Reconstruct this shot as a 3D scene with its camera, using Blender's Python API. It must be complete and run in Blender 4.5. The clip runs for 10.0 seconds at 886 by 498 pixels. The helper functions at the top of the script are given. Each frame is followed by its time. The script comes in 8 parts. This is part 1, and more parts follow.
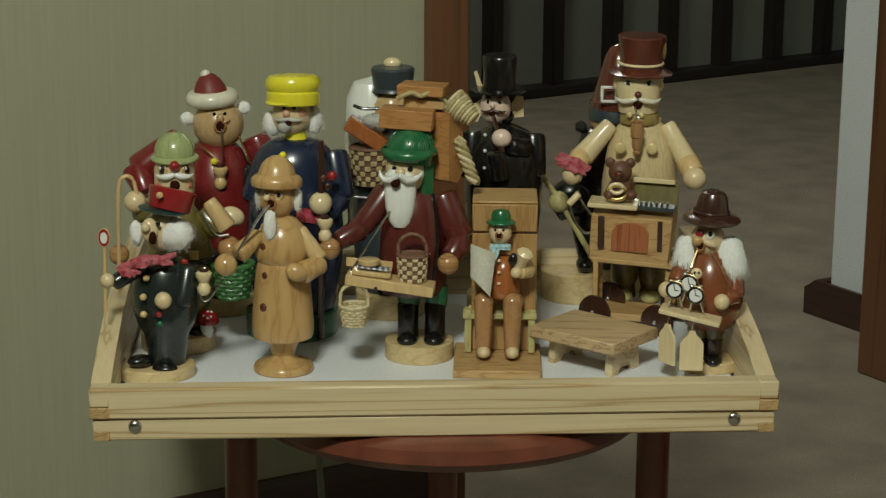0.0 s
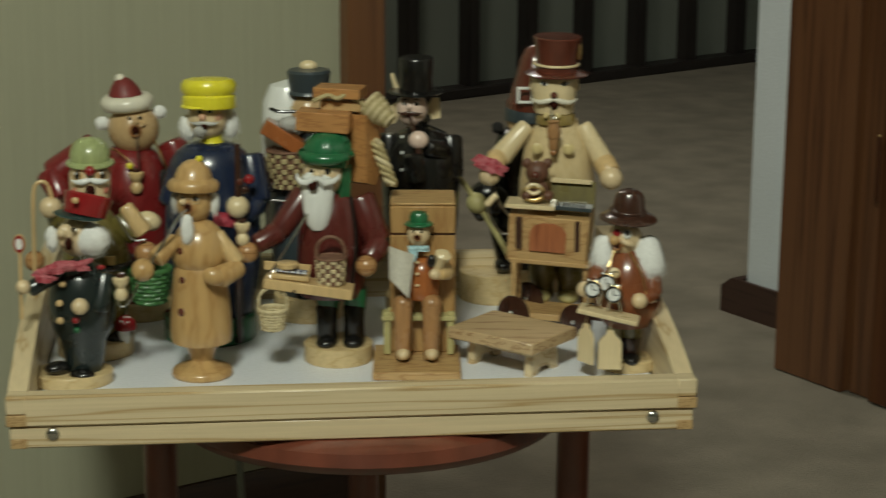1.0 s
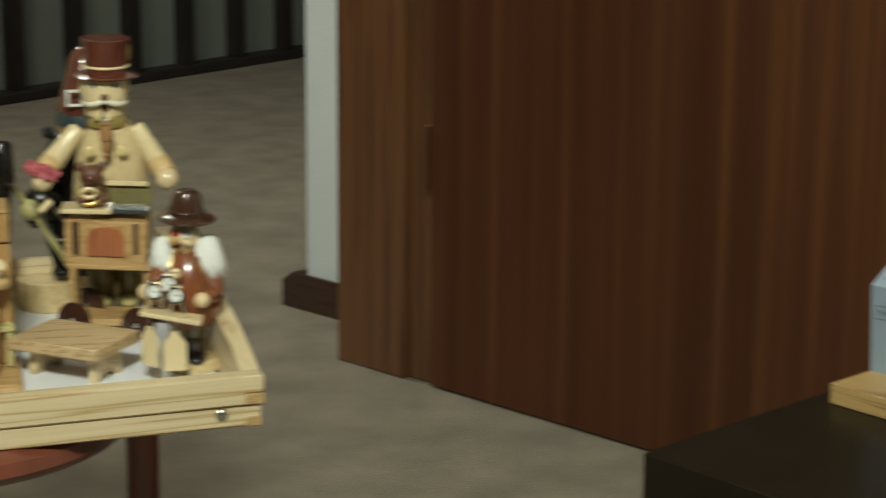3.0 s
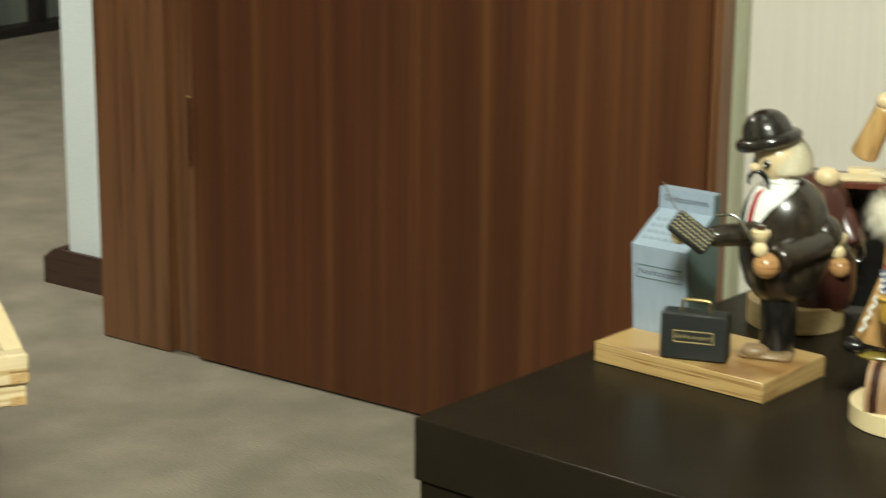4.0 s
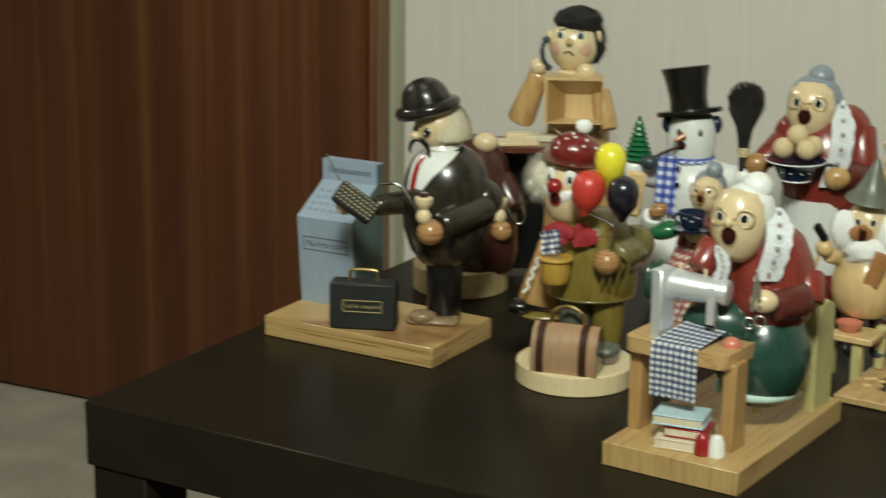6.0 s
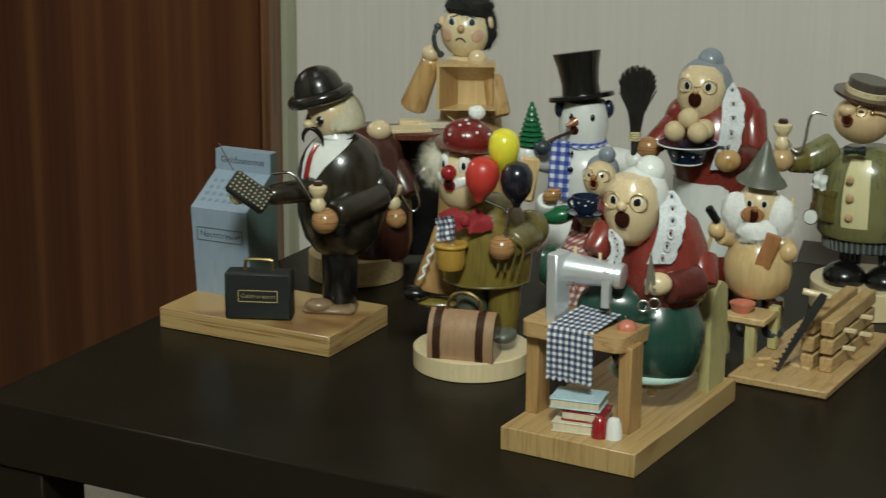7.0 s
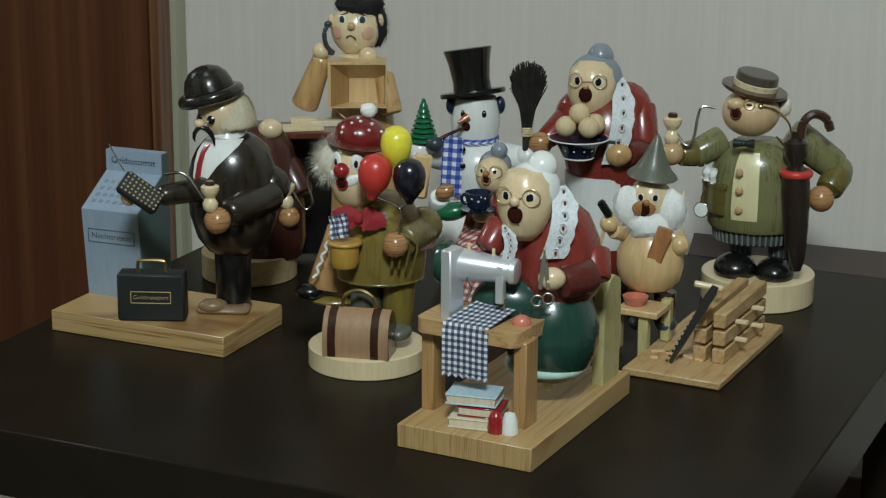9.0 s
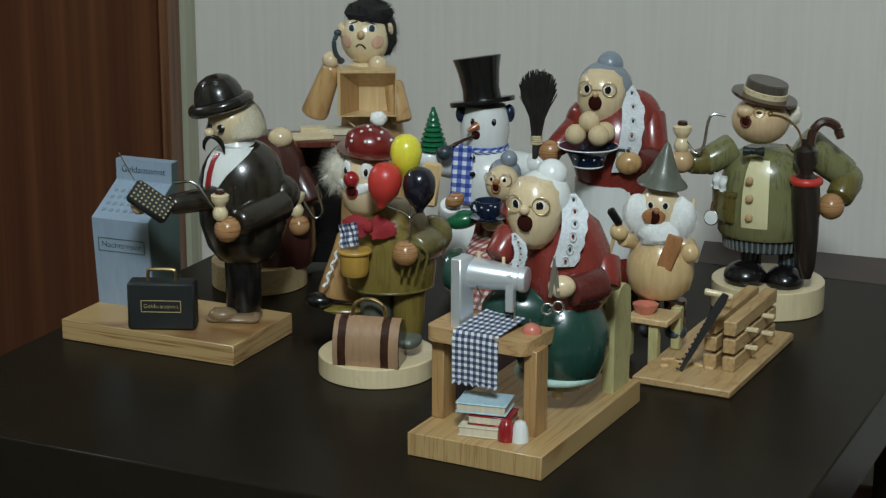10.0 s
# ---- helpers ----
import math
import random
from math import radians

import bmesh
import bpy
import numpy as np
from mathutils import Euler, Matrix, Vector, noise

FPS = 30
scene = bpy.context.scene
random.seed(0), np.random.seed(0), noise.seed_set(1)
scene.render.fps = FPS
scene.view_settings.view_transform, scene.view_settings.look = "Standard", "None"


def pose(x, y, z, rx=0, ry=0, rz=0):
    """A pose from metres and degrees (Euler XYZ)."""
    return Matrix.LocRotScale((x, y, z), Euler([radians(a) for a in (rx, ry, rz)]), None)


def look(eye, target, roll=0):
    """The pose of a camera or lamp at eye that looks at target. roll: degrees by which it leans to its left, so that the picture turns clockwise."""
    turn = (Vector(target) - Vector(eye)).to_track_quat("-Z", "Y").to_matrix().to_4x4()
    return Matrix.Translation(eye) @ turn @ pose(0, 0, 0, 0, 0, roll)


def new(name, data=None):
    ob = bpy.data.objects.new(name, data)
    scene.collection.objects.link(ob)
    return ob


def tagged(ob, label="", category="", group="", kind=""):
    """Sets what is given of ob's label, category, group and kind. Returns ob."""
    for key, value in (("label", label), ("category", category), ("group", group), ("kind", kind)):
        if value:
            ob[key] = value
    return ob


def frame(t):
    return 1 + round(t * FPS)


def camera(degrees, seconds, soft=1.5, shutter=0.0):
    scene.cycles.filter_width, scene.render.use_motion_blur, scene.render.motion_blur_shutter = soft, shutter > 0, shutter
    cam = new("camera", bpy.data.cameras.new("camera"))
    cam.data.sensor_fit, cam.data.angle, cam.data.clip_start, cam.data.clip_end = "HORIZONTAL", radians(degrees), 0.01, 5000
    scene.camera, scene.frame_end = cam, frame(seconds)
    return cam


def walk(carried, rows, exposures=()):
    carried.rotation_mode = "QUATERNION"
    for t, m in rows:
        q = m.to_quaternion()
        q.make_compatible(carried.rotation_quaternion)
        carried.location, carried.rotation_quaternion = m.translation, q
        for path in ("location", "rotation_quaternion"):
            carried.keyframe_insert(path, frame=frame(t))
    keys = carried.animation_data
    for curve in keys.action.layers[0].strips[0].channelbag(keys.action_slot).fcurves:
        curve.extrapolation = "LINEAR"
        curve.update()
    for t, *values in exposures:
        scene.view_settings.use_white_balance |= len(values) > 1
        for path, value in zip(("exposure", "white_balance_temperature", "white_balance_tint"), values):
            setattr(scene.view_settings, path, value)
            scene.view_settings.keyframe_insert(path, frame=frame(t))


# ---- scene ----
EXPO = [(0.0, 0.08, 6500, 10), (1.5, 0.13, 6500, 10), (3.2, 0.80, 6500, 10), (4.4, 1.6, 6500, 10), (5.2, 1.33, 6500, 10), (6.2, 0.68, 6200, 10), (7.4, 0.4, 5900, 12), (8.5, 0.35, 5650, 14), (10.0, 0.33, 5400, 15)]
# camera: a hand-held pan from one spot
EYE = (0.0, 0.0, 0.95)
cam = camera(25.25, 10.0, soft=1.25, shutter=0.8)
PATH = [
    (0.0, 0.0, -14.01, 0.39), (0.5, -0.69, -13.95, 0.38), (1.0, -2.44, -13.94, 0.31), (1.5, -5.18, -13.96, 0.37),
    (2.0, -8.45, -13.94, 0.47), (2.5, -11.79, -13.91, 0.47), (3.0, -15.52, -13.91, 0.46), (3.2, -17.19, -13.94, 0.55),
    (4.3, -23.99, -15.1, 0.38), (4.5, -24.86, -15.22, 0.34), (5.0, -27.38, -15.23, 0.38), (5.5, -30.18, -15.22, 0.43),
    (6.0, -32.53, -15.46, 0.58), (6.2, -33.38, -15.6, 0.56), (7.3, -36.29, -15.81, 0.42), (7.5, -36.68, -15.83, 0.42),
    (8.0, -37.56, -15.84, 0.41), (8.5, -38.44, -15.85, 0.38), (9.0, -38.88, -15.85, 0.44), (9.5, -38.8, -15.72, 0.37),
    (10.0, -38.58, -15.61, 0.26),
]
walk(cam, [(t, pose(*EYE, 90 + p, 0, yaw) @ pose(0, 0, 0, 0, 0, r)) for t, yaw, p, r in PATH],
     exposures=EXPO)

# world and lamps
world = bpy.data.worlds.new("room_air")
scene.world = world
world.use_nodes = True
world.node_tree.nodes["Background"].inputs[0].default_value = (0.9, 0.95, 1.0, 1)
world.node_tree.nodes["Background"].inputs[1].default_value = 0.005


def area_lamp(name, at, target, size, watts, colour):
    data = bpy.data.lights.new(name, "AREA")
    data.shape, data.size, data.energy, data.color = "DISK", size, watts, colour
    ob = new(name, data)
    ob.matrix_world = look(at, target)
    return ob


area_lamp("ceiling_lamp_light", (-0.3, -0.4, 2.4), (0.6, 1.4, 0.3), 0.5, 57, (0.95, 1.0, 0.84))
area_lamp("hall_lamp_light", (-0.3, 4.0, 2.4), (0.3, 4.0, 0.0), 0.5, 20, (1.0, 0.97, 0.82))


# materials
def base_mat(name, rough=0.5, metal=0.0, coat=0.0):
    m = bpy.data.materials.new(name)
    m.use_nodes = True
    b = m.node_tree.nodes["Principled BSDF"]
    b.inputs["Roughness"].default_value, b.inputs["Metallic"].default_value = rough, metal
    b.inputs["Coat Weight"].default_value = coat
    b.inputs["Coat Roughness"].default_value = 0.12
    return m, m.node_tree, b


def node(nt, kind, **values):
    n = nt.nodes.new(kind)
    for k, v in values.items():
        n.inputs[k].default_value = v
    return n


def noise_in(nt, scale3, noise_scale, detail=4.0):
    """Noise in object space, stretched by scale3."""
    tc = nt.nodes.new("ShaderNodeTexCoord")
    mp = node(nt, "ShaderNodeMapping", Scale=scale3)
    nt.links.new(tc.outputs["Object"], mp.inputs["Vector"])
    nz = node(nt, "ShaderNodeTexNoise", Scale=noise_scale, Detail=detail)
    nt.links.new(mp.outputs["Vector"], nz.inputs["Vector"])
    return nz.outputs["Fac"]


def mix_ramp(nt, fac, stops):
    r = nt.nodes.new("ShaderNodeValToRGB")
    while len(r.color_ramp.elements) < len(stops):
        r.color_ramp.elements.new(0.5)
    for e, (p, c) in zip(r.color_ramp.elements, stops):
        e.position, e.color = p, (*c, 1)
    nt.links.new(fac, r.inputs["Fac"])
    return r.outputs["Color"]


def bump_to(nt, b, fac, strength, distance=0.002):
    n = node(nt, "ShaderNodeBump", Strength=strength, Distance=distance)
    nt.links.new(fac, n.inputs["Height"])
    nt.links.new(n.outputs["Normal"], b.inputs["Normal"])


def shade(c, k):
    return tuple(min(1.0, v * k) for v in c)


def lacquer(name, c, rough=0.24, grain=0.18, coat=0.35, stretch=(260, 260, 22)):
    """Painted or clear-lacquered turned wood."""
    m, nt, b = base_mat(name, rough, 0.0, coat)
    f = noise_in(nt, stretch, 1.0, 5.0)
    nt.links.new(mix_ramp(nt, f, [(0.3, shade(c, 1 - grain)), (0.7, shade(c, 1 + grain))]), b.inputs["Base Color"])
    g = noise_in(nt, (40, 40, 40), 1.0, 3.0)
    mr = node(nt, "ShaderNodeMapRange", **{"To Min": rough * 0.8, "To Max": rough * 1.35})
    nt.links.new(g, mr.inputs["Value"])
    nt.links.new(mr.outputs["Result"], b.inputs["Roughness"])
    bump_to(nt, b, f, 0.05, 0.001)
    return m


def plain_wood(name, c, dark, stretch, rough=0.5, coat=0.0, wave=9.0):
    """Sawn wood with long growth lines; the lines run along the least-stretched axis."""
    m, nt, b = base_mat(name, rough, 0.0, coat)
    f = noise_in(nt, stretch, 1.0, 3.0)
    mul = nt.nodes.new("ShaderNodeMath")
    mul.operation = "MULTIPLY"
    mul.inputs[1].default_value = wave
    nt.links.new(f, mul.inputs[0])
    sn = nt.nodes.new("ShaderNodeMath")
    sn.operation = "PINGPONG"
    sn.inputs[1].default_value = 0.5
    nt.links.new(mul.outputs[0], sn.inputs[0])
    col = mix_ramp(nt, sn.outputs[0], [(0.0, c), (0.34, shade(c, 0.93)), (0.5, dark)])
    g = noise_in(nt, tuple(v * 6 for v in stretch), 1.0, 3.0)
    mx = nt.nodes.new("ShaderNodeMix")
    mx.data_type, mx.blend_type = "RGBA", "MULTIPLY"
    mx.inputs[0].default_value = 0.25
    nt.links.new(col, mx.inputs[6])
    nt.links.new(mix_ramp(nt, g, [(0.3, (0.6, 0.6, 0.6)), (0.7, (1, 1, 1))]), mx.inputs[7])
    nt.links.new(mx.outputs[2], b.inputs["Base Color"])
    bump_to(nt, b, g, 0.12, 0.001)
    return m


def blotched(name, c1, c2, scale, rough=0.85, bump=0.0, fine=400.0, stretch=(1, 1, 1), deep=0.5):
    m, nt, b = base_mat(name, rough)
    f = noise_in(nt, stretch, scale, 6.0)
    g = noise_in(nt, stretch, fine, 2.0)
    col = mix_ramp(nt, f, [(0.3, c1), (0.7, c2)])
    mx = nt.nodes.new("ShaderNodeMix")
    mx.data_type, mx.blend_type = "RGBA", "MULTIPLY"
    mx.inputs[0].default_value = deep
    nt.links.new(col, mx.inputs[6])
    nt.links.new(mix_ramp(nt, g, [(0.3, (0.72, 0.72, 0.72)), (0.7, (1, 1, 1))]), mx.inputs[7])
    nt.links.new(mx.outputs[2], b.inputs["Base Color"])
    if bump:
        bump_to(nt, b, g, bump, 0.004)
    return m


def checked(name, ca, cb, cc, size, rough=0.8):
    """Woven gingham: two crossing sets of stripes."""
    m, nt, b = base_mat(name, rough)
    tc = nt.nodes.new("ShaderNodeTexCoord")
    sp = nt.nodes.new("ShaderNodeSeparateXYZ")
    nt.links.new(tc.outputs["UV"], sp.inputs[0])
    bits = []
    for k in ("X", "Y"):
        mu = nt.nodes.new("ShaderNodeMath")
        mu.operation = "MULTIPLY"
        mu.inputs[1].default_value = 1.0 / size
        nt.links.new(sp.outputs[k], mu.inputs[0])
        fr = nt.nodes.new("ShaderNodeMath")
        fr.operation = "FRACT"
        nt.links.new(mu.outputs[0], fr.inputs[0])
        gt = nt.nodes.new("ShaderNodeMath")
        gt.operation = "GREATER_THAN"
        gt.inputs[1].default_value = 0.5
        nt.links.new(fr.outputs[0], gt.inputs[0])
        bits.append(gt.outputs[0])
    ad = nt.nodes.new("ShaderNodeMath")
    ad.operation = "ADD"
    nt.links.new(bits[0], ad.inputs[0])
    nt.links.new(bits[1], ad.inputs[1])
    hf = nt.nodes.new("ShaderNodeMath")
    hf.operation = "MULTIPLY"
    hf.inputs[1].default_value = 0.5
    nt.links.new(ad.outputs[0], hf.inputs[0])
    r = nt.nodes.new("ShaderNodeValToRGB")
    r.color_ramp.interpolation = "CONSTANT"
    r.color_ramp.elements.new(0.75)
    for e, (p, c) in zip(r.color_ramp.elements, [(0.0, ca), (0.25, cb), (0.75, cc)]):
        e.position, e.color = p, (*c, 1)
    nt.links.new(hf.outputs[0], r.inputs["Fac"])
    nt.links.new(r.outputs["Color"], b.inputs["Base Color"])
    g = noise_in(nt, (1, 1, 1), 1500.0, 2.0)
    bump_to(nt, b, g, 0.3, 0.001)
    return m


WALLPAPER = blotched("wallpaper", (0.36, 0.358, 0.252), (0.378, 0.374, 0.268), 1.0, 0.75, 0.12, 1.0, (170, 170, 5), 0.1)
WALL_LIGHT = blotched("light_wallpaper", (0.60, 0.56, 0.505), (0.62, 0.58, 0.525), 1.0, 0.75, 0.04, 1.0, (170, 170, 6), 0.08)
WALL_WHITE = blotched("white_wall_paint", (0.70, 0.755, 0.77), (0.75, 0.80, 0.815), 4.0, 0.7, 0.1, 300)
CEIL_WHITE = blotched("ceiling_paint", (0.72, 0.72, 0.7), (0.78, 0.78, 0.76), 3.0, 0.8)
CARPET = blotched("beige_carpet", (0.175, 0.152, 0.115), (0.262, 0.23, 0.176), 9.0, 0.95, 0.6, 260)
def veneer(name, stops, rough, coat):
    """Striped veneer: soft upright bands, fine pores and slow changes from sheet to sheet."""
    m, nt, b = base_mat(name, rough, 0.0, coat)
    col = mix_ramp(nt, noise_in(nt, (25, 25, 0.34), 1.0, 4.5), stops)
    for stretch, lo, k in (((150, 150, 2.2), 0.68, 0.7), ((2.6, 2.6, 0.4), 0.6, 0.8)):
        mx = nt.nodes.new("ShaderNodeMix")
        mx.data_type, mx.blend_type = "RGBA", "MULTIPLY"
        mx.inputs[0].default_value = k
        nt.links.new(col, mx.inputs[6])
        nt.links.new(mix_ramp(nt, noise_in(nt, stretch, 1.0, 3.0), [(0.32, (lo, lo, lo)), (0.66, (1, 1, 1))]), mx.inputs[7])
        col = mx.outputs[2]
    nt.links.new(col, b.inputs["Base Color"])
    bump_to(nt, b, noise_in(nt, (150, 150, 2.2), 1.0, 3.0), 0.08, 0.001)
    return m


MAHOGANY = veneer("mahogany_veneer", [(0.28, (0.069, 0.0208, 0.0084)), (0.50, (0.087, 0.0280, 0.0106)), (0.62, (0.113, 0.0400, 0.0140)), (0.76, (0.174, 0.073, 0.0235))], 0.45, 0.04)
MAHOGANY.node_tree.nodes["Principled BSDF"].inputs["Specular IOR Level"].default_value = 0.3
FRAMEWOOD = plain_wood("frame_wood", (0.165, 0.070, 0.029), (0.09, 0.034, 0.014), (30, 30, 0.8), 0.38, 0.2, 5.0)
SKIRTING = plain_wood("dark_skirting_wood", (0.05, 0.022, 0.014), (0.03, 0.012, 0.008), (4, 4, 60), 0.45, 0.1, 4.0)
BLACKBROWN = blotched("black_brown_table_foil", (0.0150, 0.0115, 0.0074), (0.0195, 0.0152, 0.0098), 14.0, 0.27, 0.06, 500)
BLACKBROWN.node_tree.nodes["Principled BSDF"].inputs["Specular IOR Level"].default_value = 0.05
LEDGEWOOD = blotched("red_brown_ledge_foil", (0.035, 0.020, 0.015), (0.045, 0.026, 0.02), 14.0, 0.45, 0.05, 500)
PINE = plain_wood("pine_boards", (0.69, 0.56, 0.35), (0.46, 0.31, 0.14), (1.3, 30, 50), 0.42, 0.15, 6.0)
PINE_END = plain_wood("pine_end_grain", (0.50, 0.33, 0.15), (0.30, 0.16, 0.06), (60, 60, 120), 0.55, 0.0, 8.0)
TRAYWHITE = blotched("white_tray_board", (0.82, 0.85, 0.90), (0.86, 0.89, 0.94), 6.0, 0.35)
CHERRY = lacquer("cherry_stool_lacquer", (0.15, 0.042, 0.024), 0.3, 0.25, 0.3, (40, 40, 14))
STEEL = base_mat("polished_steel", 0.22, 1.0)[0]
STEEL.node_tree.nodes["Principled BSDF"].inputs["Base Color"].default_value = (0.62, 0.62, 0.6, 1)
BRASS = base_mat("brass", 0.28, 1.0)[0]
BRASS.node_tree.nodes["Principled BSDF"].inputs["Base Color"].default_value = (0.62, 0.45, 0.2, 1)
PANEL_GREY = blotched("grey_green_panels", (0.165, 0.182, 0.155), (0.195, 0.212, 0.18), 2.0, 0.6)
POST_BLACK = blotched("dark_post_paint", (0.012, 0.009, 0.008), (0.018, 0.013, 0.011), 8.0, 0.5)


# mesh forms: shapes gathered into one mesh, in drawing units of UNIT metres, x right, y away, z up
class Form:
    def __init__(self, ox=0.0, oy=0.0, tip=0.28):
        self.v, self.f, self.m, self.uv, self.mats = [], [], [], [], []
        self.ox, self.oy, self.tip = ox, oy, tip
        self.subs = []
        self.lean = (ox - 784) / 12800 if ox else 0.0

    def p(self, x, h, y=0.0):
        """A point drawn at (x, h) on the sheet and lying y behind the middle."""
        z = self.oy - h - self.tip * y
        return (x - self.ox - self.lean * z, y, z)

    def add(self, verts, faces, mat, uvs=None):
        if mat not in self.mats:
            self.mats.append(mat)
        k, n = self.mats.index(mat), len(self.v)
        self.v.extend(tuple(q) for q in verts)
        for fc in faces:
            self.f.append([n + i for i in fc])
            self.m.append(k)
            self.uv.append([uvs[i] if uvs is not None else (0.0, 0.0) for i in fc])

    def lathe(self, prof, mat, at=(0, 0, 0), rot=(0, 0, 0), seg=28, squash=(1, 1)):
        """Turn a profile of (radius, height) round the vertical through at."""
        mtx = Euler([radians(a) for a in rot]).to_matrix()
        vs, fs, uvs = [], [], []
        for i, (r, z) in enumerate(prof):
            for s in range(seg):
                a = 2 * math.pi * s / seg
                vs.append(mtx @ Vector((r * math.cos(a) * squash[0], r * math.sin(a) * squash[1], z)) + Vector(at))
                uvs.append((a * r, z))
        for i in range(len(prof) - 1):
            for s in range(seg):
                t = (s + 1) % seg
                fs.append((i * seg + s, i * seg + t, (i + 1) * seg + t, (i + 1) * seg + s))
        if prof[0][0] > 1e-4:
            fs.append(tuple(reversed(range(seg))))
        if prof[-1][0] > 1e-4:
            fs.append(tuple(range((len(prof) - 1) * seg, len(prof) * seg)))
        self.add(vs, fs, mat, uvs)

    def ball(self, c, r, mat, rot=(0, 0, 0), seg=20, lumps=0.0):
        r3 = (r, r, r) if not hasattr(r, "__len__") else r
        mtx = Euler([radians(a) for a in rot]).to_matrix()
        rings = max(6, seg // 2)
        vs, fs = [], []
        for i in range(rings + 1):
            th = math.pi * i / rings
            for s in range(seg):
                a = 2 * math.pi * s / seg
                d = Vector((math.sin(th) * math.cos(a), math.sin(th) * math.sin(a), math.cos(th)))
                k = 1.0 + (lumps * noise.noise(d * 2.7 + Vector(c) * 0.13) if lumps else 0.0)
                vs.append(mtx @ Vector((d.x * r3[0] * k, d.y * r3[1] * k, d.z * r3[2] * k)) + Vector(c))
        for i in range(rings):
            for s in range(seg):
                t = (s + 1) % seg
                fs.append((i * seg + s, (i + 1) * seg + s, (i + 1) * seg + t, i * seg + t))
        self.add(vs, fs, mat)

    def rod(self, a, b, ra, rb, mat, seg=16, soft=0.12):
        """A tapered turned rod from a to b with eased ends."""
        a, b = Vector(a), Vector(b)
        d = b - a
        n = d.length
        q = d.to_track_quat("Z", "Y").to_euler()
        e = min(soft * n, 0.5 * min(ra, rb) + 0.01)
        prof = [(ra * 0.72, 0), (ra * 0.93, e * 0.35), (ra, e), (rb, n - e), (rb * 0.93, n - e * 0.35), (rb * 0.72, n)]
        self.lathe(prof, mat, a, [math.degrees(k) for k in q], seg)

    def tube(self, pts, r, mat, seg=8, closed=False, steps=5):
        """A round wire along a smooth curve through pts."""
        ps = [Vector(p) for p in pts]
        n = len(ps)
        path = []
        last = n if closed else n - 1
        for i in range(last):
            p0 = ps[(i - 1) % n] if closed or i else ps[0] * 2 - ps[1]
            p1, p2 = ps[i], ps[(i + 1) % n]
            p3 = ps[(i + 2) % n] if closed or i + 2 < n else p2 * 2 - p1
            for k in range(steps):
                t = k / steps
                path.append(0.5 * (2 * p1 + (p2 - p0) * t + (2 * p0 - 5 * p1 + 4 * p2 - p3) * t * t + (3 * p1 - p0 - 3 * p2 + p3) * t ** 3))
        if not closed:
            path.append(ps[-1])
        vs, fs = [], []
        m = len(path)
        for i, q in enumerate(path):
            d = (path[(i + 1) % m] if closed or i + 1 < m else q) - (path[i - 1] if closed or i else q)
            d = d.normalized() if d.length > 1e-6 else Vector((0, 0, 1))
            s1 = d.cross(Vector((0, 0, 1)) if abs(d.z) < 0.9 else Vector((0, 1, 0))).normalized()
            s2 = d.cross(s1)
            for s in range(seg):
                a = 2 * math.pi * s / seg
                vs.append(q + s1 * (r * math.cos(a)) + s2 * (r * math.sin(a)))
        for i in range(m if closed else m - 1):
            j = (i + 1) % m
            for s in range(seg):
                t = (s + 1) % seg
                fs.append((i * seg + s, i * seg + t, j * seg + t, j * seg + s))
        if not closed:
            fs.append(tuple(reversed(range(seg))))
            fs.append(tuple(range((m - 1) * seg, m * seg)))
        self.add(vs, fs, mat)

    def ring(self, c, big, small, mat, rot=(0, 0, 0), seg=24, squash=(1, 1)):
        mtx = Euler([radians(a) for a in rot]).to_matrix()
        pts = [Vector(c) + mtx @ Vector((big * squash[0] * math.cos(2 * math.pi * i / seg), big * squash[1] * math.sin(2 * math.pi * i / seg), 0)) for i in range(seg)]
        self.tube(pts, small, mat, 12, True, 1)

    def box(self, c, size, mat, rot=(0, 0, 0), bev=1.0):
        """A box with chamfered edges."""
        mtx = Euler([radians(a) for a in rot]).to_matrix()
        h = [s / 2 for s in size]
        bev = min(bev, 0.45 * min(size))
        vs, ids = [], {}
        for sx in (-1, 1):
            for sy in (-1, 1):
                for sz in (-1, 1):
                    sg = (sx, sy, sz)
                    for ax in range(3):
                        q = [sg[k] * (h[k] - (0 if k == ax else bev)) for k in range(3)]
                        ids[(sg, ax)] = len(vs)
                        vs.append(mtx @ Vector(q) + Vector(c))
        uvs = [(q[0], q[2] - q[1]) for q in vs]
        fs = []
        for ax in range(3):
            o1, o2 = [k for k in range(3) if k != ax]
            for s in (-1, 1):
                loop = []
                for a, b in ((-1, -1), (1, -1), (1, 1), (-1, 1)):
                    sg = [0, 0, 0]
                    sg[ax], sg[o1], sg[o2] = s, a, b
                    loop.append(ids[(tuple(sg), ax)])
                fs.append(loop)
            for a in (-1, 1):
                for b in (-1, 1):
                    s1, s2 = [0, 0, 0], [0, 0, 0]
                    s1[o1] = s2[o1] = a
                    s1[o2] = s2[o2] = b
                    s1[ax], s2[ax] = -1, 1
                    fs.append([ids[(tuple(s1), o1)], ids[(tuple(s2), o1)], ids[(tuple(s2), o2)], ids[(tuple(s1), o2)]])
        for sg in {k[0] for k in ids}:
            fs.append([ids[(sg, 0)], ids[(sg, 1)], ids[(sg, 2)]])
        self.add(vs, fs, mat, uvs)

